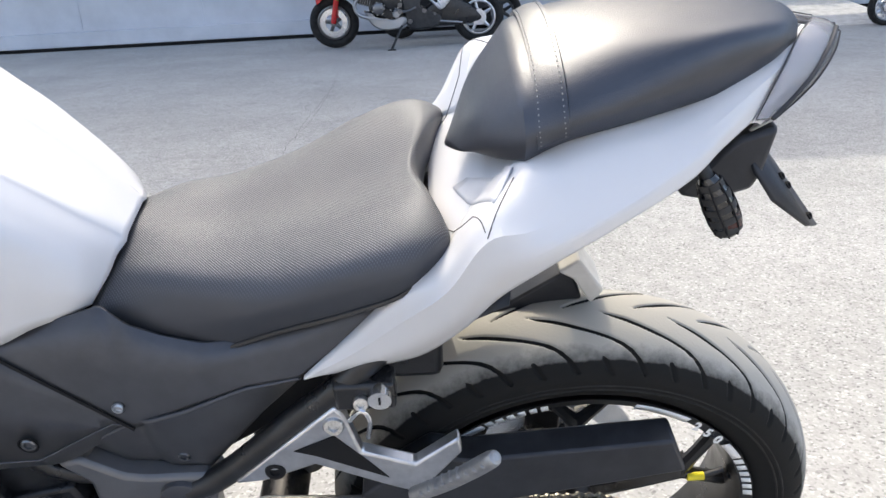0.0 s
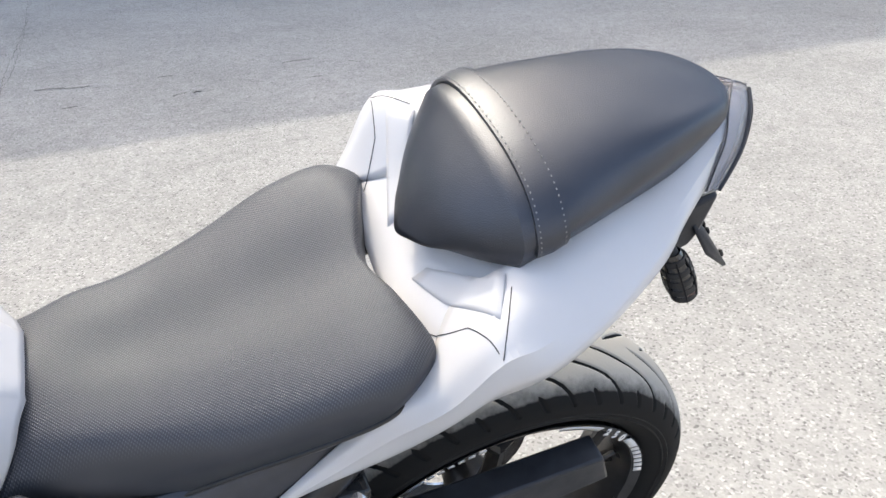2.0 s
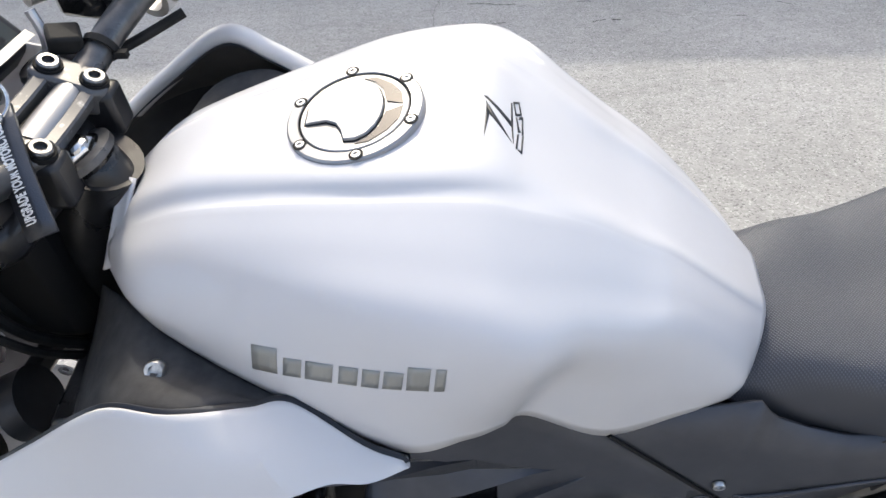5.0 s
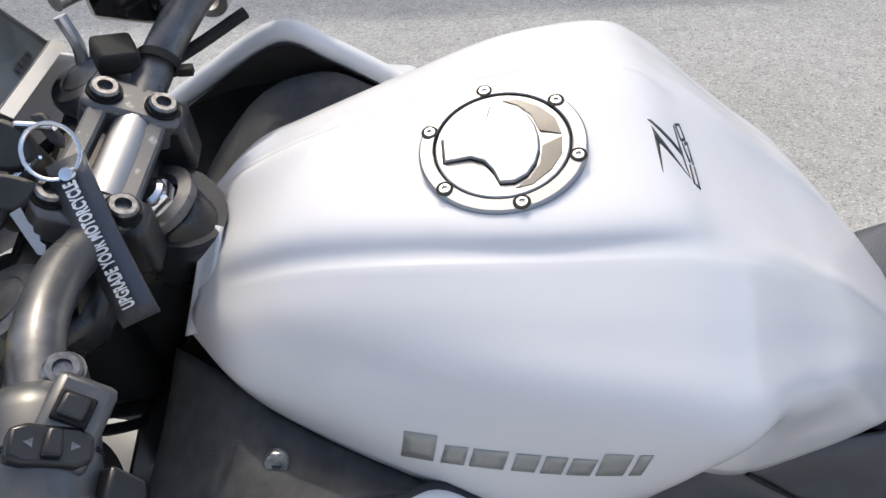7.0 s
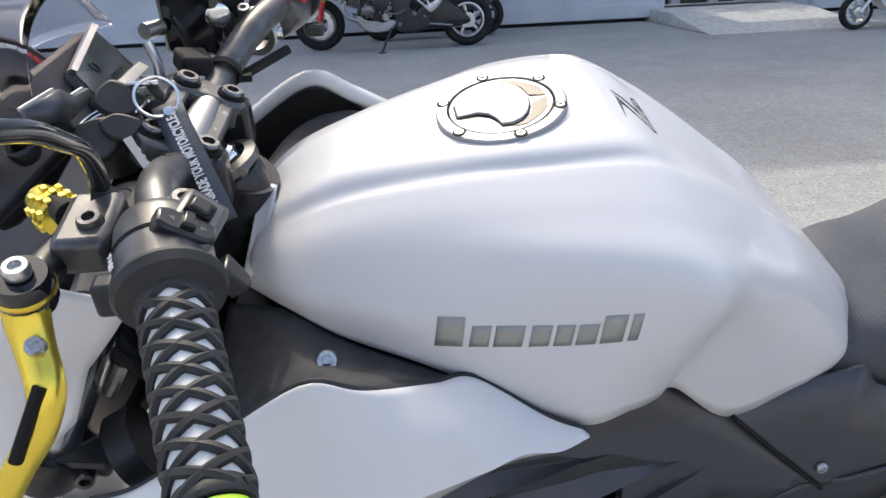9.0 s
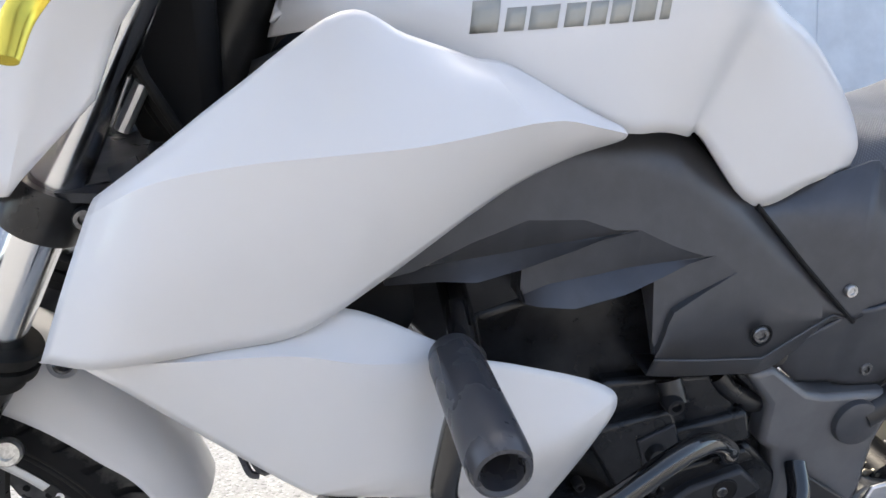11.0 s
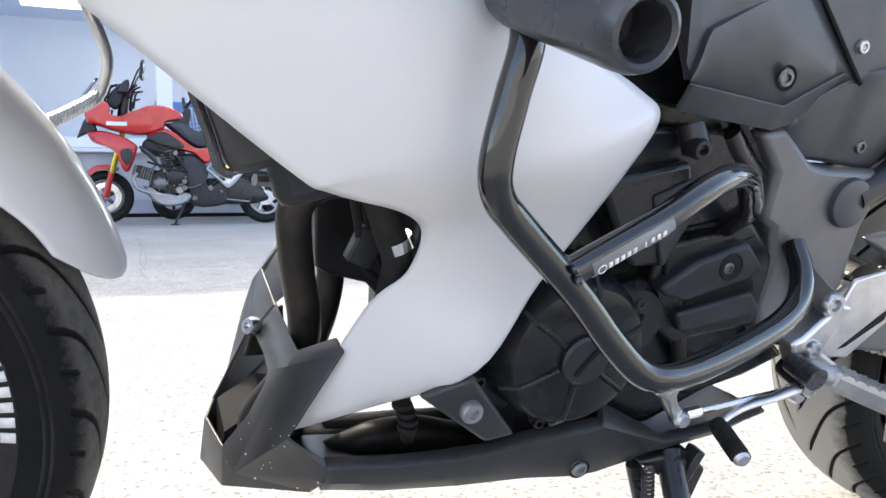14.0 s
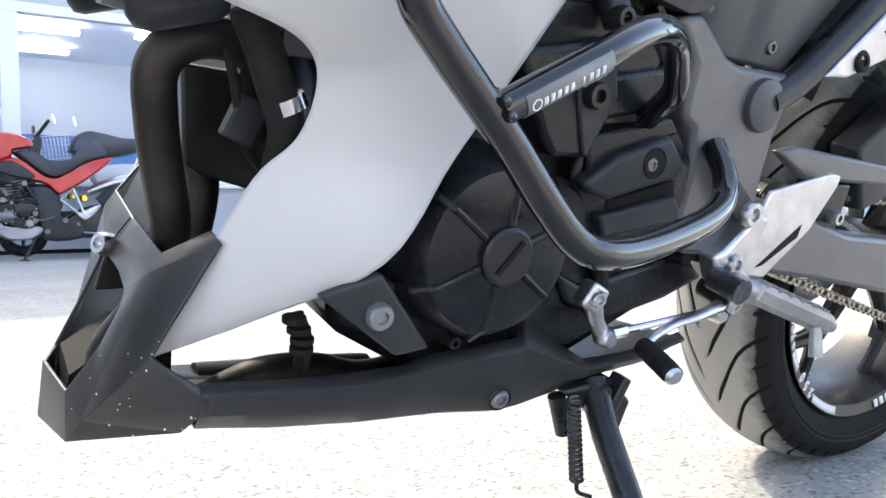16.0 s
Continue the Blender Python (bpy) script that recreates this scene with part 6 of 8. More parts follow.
bolt(Vector([(0.368, -0.136, 0.543)][0]), (0, -1, .2), .011, .003, bracket, DARK)
pp = [(0.514, -0.165, 0.531), (0.553, -0.185, 0.578), (0.589, -0.205, 0.631)]
ppeg = part("passenger_peg", tube([*pp, Vector(pp[2]) + (Vector(pp[2]) - Vector(pp[1])) * .15], [.0085, .0085, .0085, .004], 4, 14), PEG, bracket, "folded aluminium passenger peg")
for k in range(9):
    a = Vector(pp[0]).lerp(Vector(pp[2]), .1 + .1 * k) + Vector((0, -.004, .0075))
    part("tread", box(a, (.0045, .014, .004)), PEG, ppeg, bevel=.001)
lockp = Vector([(0.488, -0.145, 0.650)][0])
lock = part("helmet_lock", tube([lockp + Vector((0, .03, 0)), lockp], .0115, 1, 22), STEEL, BIKE, "round steel helmet lock")
part("keyhole", box(lockp + Vector((0, -.0008, 0)), (.002, .001, .008)), DARK, lock)
l2 = Vector([(0.469, -0.140, 0.643)][0])
bolt(l2, (0, -1, .3), .008, .003, lock)
part("lock_body", box(lockp.lerp(l2, .5) + Vector((-.006, .022, -.002)), (.06, .03, .034)), BLACK, lock, bevel=.004)
part("lock_hook", tube([(0.455, -0.140, 0.619), (0.469, -0.145, 0.638), (0.476, -0.145, 0.623), (0.471, -0.140, 0.593)], .0025, 4, 8), STEEL, lock)
part("subframe_block", box((.50, 0, .67), (.10, .16, .12)), BLACK, BIKE, bevel=.01)
part("shock_body", tube([(.36, 0, .40), (.45, 0, .62)], .03, 1, 20), BLACK, BIKE)
part("inner_fender", grid_bm(surface([[(.42, -.06, .50), (.42, 0, .52), (.42, .06, .50)], [(.45, -.07, .60), (.45, 0, .62), (.45, .07, .60)], [(.53, -.075, .66), (.54, 0, .68), (.53, .075, .66)], [(.62, -.06, .69), (.63, 0, .71), (.62, .06, .69)]], 5, 5)), PLASTIC, BIKE, "black inner rear fender", thick=.003)
part("rear_fender", prism([(0.597, 0.577), (0.612, 0.612), (0.690, 0.664), (0.700, 0.662), (0.712, 0.624), (0.673, 0.604)], .020, .050), PLASTIC, BIKE, "black rear fender behind the wheel", bevel=.003)
part("fender_tip", prism([(.680, .676), (.703, .692), (.733, .646), (.719, .628), (.698, .664)], .005, .060), CONCRETE, BIKE, "pale grey rear fender end", bevel=.003)

# rear disc and caliper on the far side, seen between the spokes
disc = part("rear_disc", lathe([(.07, .062), (.11, .062), (.11, .066), (.07, .066)], (.705, 0, .312), (0, 1, 0), 48, closed=True), STEEL, BIKE, "drilled steel rear brake disc")
cal = part("rear_caliper", box((.66, .075, .43), (.11, .045, .06), turn=Matrix.Rotation(.3, 4, "Y")), STEEL, BIKE, "silver rear brake caliper", bevel=.01)
part("hanger", box((.68, .07, .39), (.05, .02, .08)), BLACK, cal, bevel=.004)
part("valve_stem", tube([(0.904, -0.030, 0.363), (0.880, -0.030, 0.351)], .004, 1, 10), BLACK, BIKE)
part("valve_cap", tube([(0.880, -0.030, 0.351), (0.858, -0.030, 0.351)], .0055, 1, 12), YELLOW, BIKE, "yellow valve cap")

# ---- front fork, fender, headlight cowl and handlebar ----
for side in (1, -1):
    y = -.100 * side
    leg = part("fork_leg", tube([(-.347, y, .940), (-.512, y, .622)], .0205, 1, 28), STEEL, BIKE, "polished steel fork stanchion")
    part("slider", tube([(-.508, y, .628), (-.560, y, .545), (-.640, y, .405), (-.700, y, .300)], [.031, .029, .028, .027], 3, 26), BLACK, leg, "black fork slider")
    for k, (r, q) in enumerate(((.036, 0), (.038, .012), (.033, .024))):
        c = Vector((-.512, y, .622)) + Vector((.461, 0, .887)) * (.012 - q)
        part("dust_seal", tube([c, c + Vector((.461, 0, .887)) * -.009], r, 1, 28), RUBBER, leg)
    part("axle_lug", box((-.692, y, .297), (.06, .036, .055)), BLACK, leg, bevel=.008)
part("front_axle", tube([(-.682, -.13, .297), (-.682, .13, .297)], .011, 1, 14), BOLT, BIKE)
for side in (1, -1):
    c = Vector((-.452, -.1 * side, .737))
    ring = part("lower_clamp", lathe([(.0208, -.020), (.0295, -.020), (.0305, -.017), (.0305, .015), (.029, .019), (.0208, .019)], c, (.461, 0, .887), 36, closed=True), BLACK, BIKE, "black lower fork clamp")
    part("clamp_lug", box(c + Vector((.034, .004 * side, -.004)), (.034, .036, .030), turn=Matrix.Rotation(radians(27), 4, "Y")), BLACK, ring, bevel=.005)
    bolt(c + Vector((.031, -.024 * side, -.004)), (.2, -side, .1), .0085, .007, ring, DARKBOLT)
    part("lamp_stay", tube([c + Vector((.03, -.005 * side, .05)), c + Vector((.045, -.01 * side, .085)), c + Vector((.08, -.02 * side, .17))], [.012, .010, .009], 4, 12), BLACK, BIKE)
for z, x, w in ((.930, -.318, .03), (.738, -.405, .030)):
    tc = part("triple_clamp", prism([(x - .050, -.105), (x - .015, -.116), (x + .012, -.095), (x + .022, -.04), (x + .034, 0), (x + .022, .04), (x + .012, .095), (x - .015, .116), (x - .050, .105), (x - .045, 0)], z - w / 2, z + w / 2, axis=2), BLACK, BIKE, "black fork clamp", bevel=.008)
part("steering_head", tube([(-.282, 0, .93), (-.385, 0, .70)], .034, 1, 22), BLACK, BIKE)
part("stem_nut", lathe([(.0150, -.002), (.0155, .006), (.0135, .009)], (-.290, -.006, .938), (-.35, 0, .93), 6), STEEL, BIKE, "bright hexagonal steering stem nut")
part("stem_cap", lathe([(.0130, .004), (.0128, .010), (.0105, .0125), (0, .0115)], (-.290, -.006, .938), (-.35, 0, .93), 24), STEEL, BIKE)
part("stem_collar", lathe([(.0245, -.030), (.0250, -.010), (.0230, -.006), (.019, -.004)], (-.289, -.006, .936), (-.35, 0, .93), 32), BLACK, BIKE)
part("stem_washer", lathe([(.028, 0), (.028, .006), (.02, .008)], (-.289, -.006, .935), (-.35, 0, .93), 28), WORN, BIKE)
for side in (1, -1):
    part("fork_cap", lathe([(.027, -.010), (.027, .008), (.0245, .012), (.0165, .013), (.0155, .0115), (.0145, .013), (0, .0135)], (-.345, -.092 * side, .950), (-.35, 0, .93), 36), WORN, BIKE, "dark fork top cap with a turned ring")

# front fender: an arch over the tyre
AXLE = np.array([-.682, 0, .297])
rows = []
for a in (19.8, 22, 26, 31, 38, 46, 54, 64, 76, 88, 100, 112, 124, 136, 148, 160):
    mid = np.interp(a, [19.8, 28, 36, 45, 52, 70, 160], [.329, .334, .339, .344, .349, .350, .345])
    edge = np.interp(a, [20, 28, 40, 50, 70, 160], [.300, .299, .291, .290, .288, .290])
    row = []
    for v in np.linspace(-1, 1, 13):
        r = mid - (mid - edge) * abs(v) ** 2.4
        b = a + 8.5 * abs(v) ** 4 * max(0, 1 - (a - 19.8) / 22)
        row.append(AXLE + np.array([r * math.cos(radians(b)), .067 * abs(v) ** .85 * np.sign(v), r * math.sin(radians(b))]))
    rows.append(row)
fender = part("front_fender", grid_bm(surface(rows, 3, 3)), WHITE, BIKE, "glossy white front fender", thick=.003)
for side in (1, -1):
    part("bolt_well", lathe([(.0135, .0012), (.0125, .0006), (.0095, -.001)], (-.4845, -.037 * side, .5705), (.45, -.55 * side, .70), 28), WHITE, fender)
    bolt(Vector((-.4845, -.037 * side, .5705)), (.45, -.55 * side, .70), .0088, .0025, fender, DARKBOLT)
part("fork_brace", tube([(-.545, -.10, .60), (-.565, -.09, .635), (-.58, 0, .66), (-.565, .09, .635), (-.545, .10, .60)], .012, 4, 12), BLACK, BIKE)
part("cable_guide", tube([(-.535, -.10, .63), (-.555, -.115, .66), (-.545, -.118, .705)], [.012, .010, .009], 4, 12), BLACK, BIKE)

# petal brake disc behind the front spokes
pd = bmesh.new()
ring = []
for k in range(120):
    a = 2 * math.pi * k / 120
    ro = .149 + .005 * math.cos(14 * a)
    ri = .118 + .003 * math.cos(14 * a + 1)
    ring.append([(AXLE[0] + r * math.cos(a), .064 + dy, AXLE[2] + r * math.sin(a)) for r, dy in ((ro, 0), (ri, 0), (ri, .004), (ro, .004))])
grid_bm(ring, loop_u=True, loop_v=True, bm=pd)
fdisc = part("front_disc", pd, WORN, BIKE, "petal shaped steel front brake disc")
# drillings are dark dots on the solid disc, holes only by colour
for k in range(40):
    a = 2 * math.pi * k / 40
    r = .127 + .012 * (k % 2)
    part("drilling", tube([(AXLE[0] + r * math.cos(a), .0632, AXLE[2] + r * math.sin(a)), (AXLE[0] + r * math.cos(a), .0655, AXLE[2] + r * math.sin(a))], .004, 1, 10), DARK, fdisc)
part("carrier_hub", lathe([(.020, .058), (.056, .058), (.058, .062), (.056, .068), (.020, .068)], AXLE, (0, 1, 0), 40, closed=True), BLACK, fdisc)
for k in range(7):
    a = 2 * math.pi * k / 7 + .1
    part("carrier_arm", tube([AXLE + np.array([.045 * math.cos(a), .063, .045 * math.sin(a)]), AXLE + np.array([.085 * math.cos(a), .063, .085 * math.sin(a)]), AXLE + np.array([.124 * math.cos(a), .064, .124 * math.sin(a)])], [.024, .012, .018], 4, 10, flat=.4), BLACK, fdisc)
fcal = part("front_caliper", prism([(-.640, .420), (-.600, .455), (-.545, .440), (-.528, .395), (-.552, .352), (-.596, .362)], .072, .112), BLACK, BIKE, "black front brake caliper", bevel=.008)
part("caliper_bracket", prism([(-.690, .350), (-.640, .420), (-.600, .400), (-.640, .330)], .080, .096), BLACK, fcal, bevel=.004)
for p in ((-.612, .105, .425), (-.556, .105, .378)):
    bolt((p[0], .070, p[2]), (0, -1, 0), .008, .004, fcal, DARKBOLT)
fvalve = part("valve_stem", tube([(-0.4983, -.02, 0.3040), (-0.4779, -.02, 0.2982)], .0042, 1, 10), BLACK, BIKE)
part("valve_cap", tube([(-0.5103, -.02, 0.3040), (-0.4903, -.02, 0.3040)], .0062, 1, 12), YELLOW, fvalve, "yellow valve cap")
bb = [(-0.524, -0.085, 0.516)][0]
bolt(bb, (0.1, -1, .2), .0125, .004, BIKE, BOLT, "bracket_bolt")

# braided brake hose with a wire spring round it
hp = [(-0.400, 0.060, 0.609), (-0.388, 0.060, 0.579), (-0.383, 0.065, 0.556), (-0.391, 0.070, 0.528), (-0.412, 0.070, 0.514), (-0.434, 0.070, 0.503), (-0.459, 0.070, 0.496)]
hose = part("brake_hose", tube(hp, .0048, 8, 12), SILVER, BIKE, "braided steel brake hose")
hs = crom(np.array(hp[3:]), 60)
coil = []
for k, p in enumerate(hs):
    w = k * 0.9
    coil.append(p + .0072 * np.array([.3 * math.cos(w), math.sin(w), .95 * math.cos(w)]))
part("hose_spring", tube(coil, .0013, 1, 5, smooth=False), SILVER, hose)

# headlight cowl
MASK = [
    [(-.333, -.150, .923), (-.350, -.150, .900), (-.375, -.146, .868), (-.396, -.150, .822)],
    [(-.400, -.145, .945), (-.410, -.158, .900), (-.430, -.154, .840), (-.462, -.146, .757)],
    [(-.480, -.120, .955), (-.490, -.132, .900), (-.500, -.128, .840), (-.500, -.120, .750)],
    [(-.560, -.070, .930), (-.580, -.080, .880), (-.585, -.080, .820), (-.570, -.070, .745)],
    [(-.585, 0, .920), (-.615, 0, .870), (-.620, 0, .810), (-.600, 0, .745)],
]
for side in (1, -1):
    G = np.concatenate([creased(MASK[:2], (1, 2), 6, 5), creased(MASK[1:], (1, 2), 6, 5)[1:]])
    part("headlight_cowl", grid_bm(G if side == 1 else flip(G)), WHITE, BIKE, "angular white headlight cowl", thick=.003)
part("cowl_underside", prism([(-.40, -.13), (-.50, -.11), (-.59, -.06), (-.60, 0), (-.59, .06), (-.50, .11), (-.40, .13)], .745, .752, axis=2), PLASTIC, BIKE)
part("horn", tube([(-.375, -.10, .742), (-.395, -.105, .735)], .032, 1, 26), PLASTIC, BIKE, "round black horn")

# handlebar
bar = part("handlebar", tube([(-.207, .358, .972), (-.232, .26, .985), (-.262, .165, .992), (-.285, .115, .980), (-.300, .07, .966), (-.304, 0, .963), (-.308, -.055, .966), (-.312, -.085, .976), (-.306, -.13, .990), (-.295, -.175, .990), (-.2815, -.226, .9895), (-.2515, -.338, .971)],
                              .0125, 6, 18), WORN, BIKE, "worn black tubular handlebar")
FAR = [Vector((-.284, .0445, .9715)), Vector((-.3155, .046, .9850))]
NEAR = [Vector((-.292, -.0395, .9715)), Vector((-.325, -.039, .9865))]
cn = Vector((.4, 0, .91)).normalized()
clamp = None
for ends, away in ((FAR, 1), (NEAR, -1)):
    e = (ends[0] - ends[1]).normalized()
    side_ = cn.cross(e).normalized() * (1 if cn.cross(e).y > 0 else -1)
    mid = (ends[0] + ends[1]) / 2
    OUT = [(-.029, -.010), (-.029, .006), (-.021, .0155), (.014, .0155), (.026, .008), (.029, -.004), (.029, -.010), (.020, -.015), (.009, -.013), (-.009, -.013), (-.020, -.015)]
    bm = bmesh.new()
    hi = [bm.verts.new(mid + e * a + side_ * b * away - cn * .001) for a, b in OUT]
    lo = [bm.verts.new(mid + e * a * 1.04 + side_ * b * 1.06 * away - cn * .024) for a, b in OUT]
    bm.faces.new(hi)
    bm.faces.new(lo[::-1])
    for k in range(len(OUT)):
        bm.faces.new((hi[k], lo[k], lo[(k + 1) % len(OUT)], hi[(k + 1) % len(OUT)]))
    clamp = part("bar_clamp", bm, SCRATCHED, BIKE, "scratched dark handlebar clamp", bevel=.003)
    part("riser", box(mid - Vector((-.006, 0, .034)), (.044, .027, .040)), BLACK, clamp, bevel=.005)
    for c in ends:
        part("bolt_well", lathe([(.0085, .0005), (.0105, .0012), (.0112, -.003)], c, cn, 24), DARK, clamp)
        part("clamp_bolt", lathe([(.0086, -.002), (.0086, .0035), (.0074, .0050), (.0046, .0050), (.0042, .0008), (0, .0008)], c, cn, 24), DARKBOLT, clamp)
for p, q in zip(FAR, NEAR):
    d = (q - p).normalized()
    s_ = cn.cross(d).normalized() * .0062
    bm = bmesh.new()
    rows = []
    for u in np.linspace(.06, .94, 8):
        c = p.lerp(q, u) - cn * (.0025 + .003 * math.sin(u * math.pi))
        rows.append([tuple(c - s_ - cn * .010), tuple(c - s_ * .9), tuple(c - s_ * .6 + cn * .0015), tuple(c + s_ * .6 + cn * .0015), tuple(c + s_ * .9), tuple(c + s_ - cn * .010)])
    part("clamp_bridge", grid_bm(rows, loop_v=True, bm=bm), SCRATCHED, clamp, "worn dark bridge between the clamps")
part("bar_centre", tube([(-.3025, .036, .9640), (-.3075, -.030, .9650)], .0129, 1, 24), BRUSHED, bar, "bare bright middle of the bar")


def grip(p0, p1, parent):
    p0, p1 = Vector(p0), Vector(p1)
    ax = (p1 - p0)
    n = ax.length
    g = part("grip", lathe([(.0135, 0), (.0155, .002), (.0155, n - .002), (.0135, n)], p0, ax, 32), GREYGRIP, parent, "grip wrapped in crossing rubber bands")
    part("inner_flange", lathe([(.012, -.006), (.0275, -.006), (.0285, -.003), (.0265, .002), (.018, .006), (.016, .010)], p0, ax, 40), GRIP, g)
    part("outer_flange", lathe([(.0150, n - .010), (.0172, n - .006), (.0178, n - .002), (.0168, n), (.012, n)], p0, ax, 40), GRIP, g)
    w = ax.normalized()
    u = w.orthogonal().normalized()
    v = w.cross(u)
    for d in (1, -1):
        for k in range(4):
            pts = []
            for t in np.linspace(0.03, .97, 96):
                a = 2 * math.pi * (k / 4) + d * 2 * math.pi * 2.3 * t
                pts.append(p0 + ax * t + (u * math.cos(a) + v * math.sin(a)) * .0162)
            part("rubber_band", tube(pts, .0026, 1, 6, smooth=False), GRIP, g)
    e = part("bar_end", lathe([(.0150, 0), (.0152, .003), (.0142, .005), (.0145, .007), (.0157, .020), (.0148, .027), (.0092, .031), (.0082, .0305), (.0078, .027), (0, .027)], p1, ax, 12), GLOSS, parent, "faceted black bar end with lime inserts")
    part("lime_ring", lathe([(.0153, .0012), (.0157, .0025), (.0153, .0038)], p1, ax, 32), LIME, e)
    for k in range(6):
        a = 2 * math.pi * k / 6 + .3
        m = bmesh.new()
        q = []
        for aa, h, r in ((-.26, .005, .0146), (.26, .005, .0146), (.16, .020, .0160), (0, .025, .0154), (-.16, .020, .0160)):
            q.append(m.verts.new(p1 + w * h + (u * math.cos(a + aa) + v * math.sin(a + aa)) * r))
        m.faces.new(q)
        part("lime_insert", m, LIME, e, thick=.0012)
    bolt(p1 + w * .0290, w, .0074, .003, e, BRUSHED)
    return g


grip((-.2815, -.226, .9895), (-.2505, -.341, .9705), bar)
grip((-.240, .235, .990), (-.205, .365, .972), bar)
sw_a, sw_b = Vector((-.2985, -.152, .989)), Vector((-.2875, -.208, .9815))
sw = part("switch_housing", lathe([(.0125, -.004), (.0190, 0), (.0235, .006), (.0255, .012), (.0260, .040), (.0245, .050), (.0250, .056), (.012, .058)], sw_a, sw_b - sw_a, 40), HOUSING, BIKE, "black left handlebar switch housing")
sw.location = (.002, -.014, .003)
sw_w = (sw_b - sw_a).normalized()
for h in (.0285, .0300):
    part("seam", lathe([(.0262, h - .0006), (.0266, h), (.0262, h + .0006)], sw_a, sw_w, 40), DARK, sw)
part("end_flange", lathe([(.0250, .050), (.0272, .0505), (.0272, .0560), (.0245, .0575)], sw_a, sw_w, 40), HOUSING, sw)
tilt = Matrix.Rotation(-.19, 4, "Z") @ Matrix.Rotation(.62, 4, "Y")
part("switch_pad", box((-.2755, -.170, 1.000), (.026, .040, .012), turn=tilt), HOUSING, sw, bevel=.004)
part("dip_recess", box((-.2735, -.166, 1.0045), (.015, .013, .008), turn=tilt), DARK, sw, bevel=.001)
dip = part("dip_switch", box((-.2722, -.166, 1.0070), (.011, .010, .006), turn=tilt), BLACK, sw, bevel=.0015)
ind = part("indicator_switch", prism([(-.016, -.006), (-.010, -.0085), (.010, -.0085), (.016, -.005), (.016, .005), (.010, .0085), (-.010, .0085), (-.016, .006)], -.006, .006, axis=2), BLACK, sw, "ribbed indicator switch", bevel=.002)
ind.matrix_local = Matrix.Translation((-.2795, -.182, 1.0035)) @ Matrix.Rotation(.62, 4, "Y") @ Matrix.Rotation(.1, 4, "Z")
for sgn in (-1, 1):
    part("arrow_mark", prism([(sgn * .0105, 0), (sgn * .0070, -.0020), (sgn * .0070, .0020)], .0060, .0062, axis=2), DARKBOLT, ind)
part("thumb_nub", prism([(-.004, -.006), (.004, -.006), (.003, .006), (-.003, .006)], .005, .010, axis=2), BLACK, ind, bevel=.0015)
horn = part("horn_button", prism([(-.008, -.008), (.010, -.006), (.012, .000), (.010, .006), (-.008, .008)], -.006, .006, axis=2), BLACK, sw, bevel=.002)
horn.matrix_local = Matrix.Translation((-.2595, -.191, .9795)) @ Matrix.Rotation(1.0, 4, "Y")
part("pass_lever", box((-.318, -.200, .980), (.014, .014, .02)), PLASTIC, sw, bevel=.003)


lettering("PASS", .0052, facing((-.3105, -.205, 1.0035), (.3, -1, -.1), (.6, .1, .8)), PRINT, sw)
pinch = part("adjuster_screw", tube([(-.288, -.156, .985), (-.284, -.157, 1.000)], .0095, 1, 20), WORN, bar)
bolt((-.2836, -.157, 1.0015), (.3, -.1, .9), .0082, .0025, pinch, DARKBOLT)

# mirror, clutch perch and gold lever
mstem = part("mirror_stem", tube([(-.335, -.142, .988), (-.331, -.143, 1.008), (-.329, -.150, 1.024), (-.327, -.163, 1.040), (-.3265, -.184, 1.056), (-.328, -.207, 1.073), (-.333, -.240, 1.090), (-.345, -.282, 1.108)], [.0060, .0056, .0054, .0053, .0053, .0054, .0060, .0085], 6, 14), GLOSS, BIKE, "black mirror stem")
part("stem_nut", tube([(-0.335, -0.140, 0.984), (-0.328, -0.149, 1.003)], .0085, 1, 6), BLACK, mstem)
mh = Vector((-.372, -.335, 1.125))
mt = Matrix.Translation(mh) @ Matrix.Rotation(radians(-28), 4, "Z") @ Matrix.Rotation(radians(-8), 4, "Y")
MO = [(-.085, -.012), (-.070, -.040), (.040, -.048), (.082, -.030), (.088, .020), (.055, .046), (-.055, .040), (-.082, .018)]
mm = prism([(a, b) for a, b in MO], -.020, .006, axis=0)
bmesh.ops.transform(mm, matrix=mt, verts=mm.verts)
mirror = part("mirror_head", mm, BLACK, mstem, "dark grey rear view mirror", bevel=.008)
mg = prism([(a * .9, b * .88) for a, b in MO], .0062, .0072, axis=0)
bmesh.ops.transform(mg, matrix=mt, verts=mg.verts)
part("mirror_glass", mg, MIRROR, mirror, "mirror glass")
perch = part("clutch_perch", box((-.333, -.168, .992), (.030, .052, .022)), WORN, BIKE, "scuffed black clutch lever perch", bevel=.005)
part("perch_arm", tube([(-.335, -.165, .990), (-.350, -.190, .989), (-.355, -.222, .987)], [.012, .010, .012], 4, 12), BLACK, perch)
bolt((-.329, -.176, 1.004), (0, -.2, 1), .0072, .004, perch, DARKBOLT)
part("cable_boot", tube([(-.385, -.100, .975), (-.372, -.12, .985), (-.350, -.148, .990)], [.006, .006, .009], 4, 12), RUBBER, perch)
adj = part("cable_adjuster", lathe([(.006, -.012), (.0105, -.010), (.0105, -.004), (.007, -.002), (.0125, 0), (.0125, .006), (.008, .0075), (.013, .009), (.013, .015), (.008, .0165), (.0125, .018), (.0125, .024), (.005, .026)], (-.374, -.118, .980), (.6, -.78, .1), 14), GOLD, perch, "gold anodised cable adjuster")
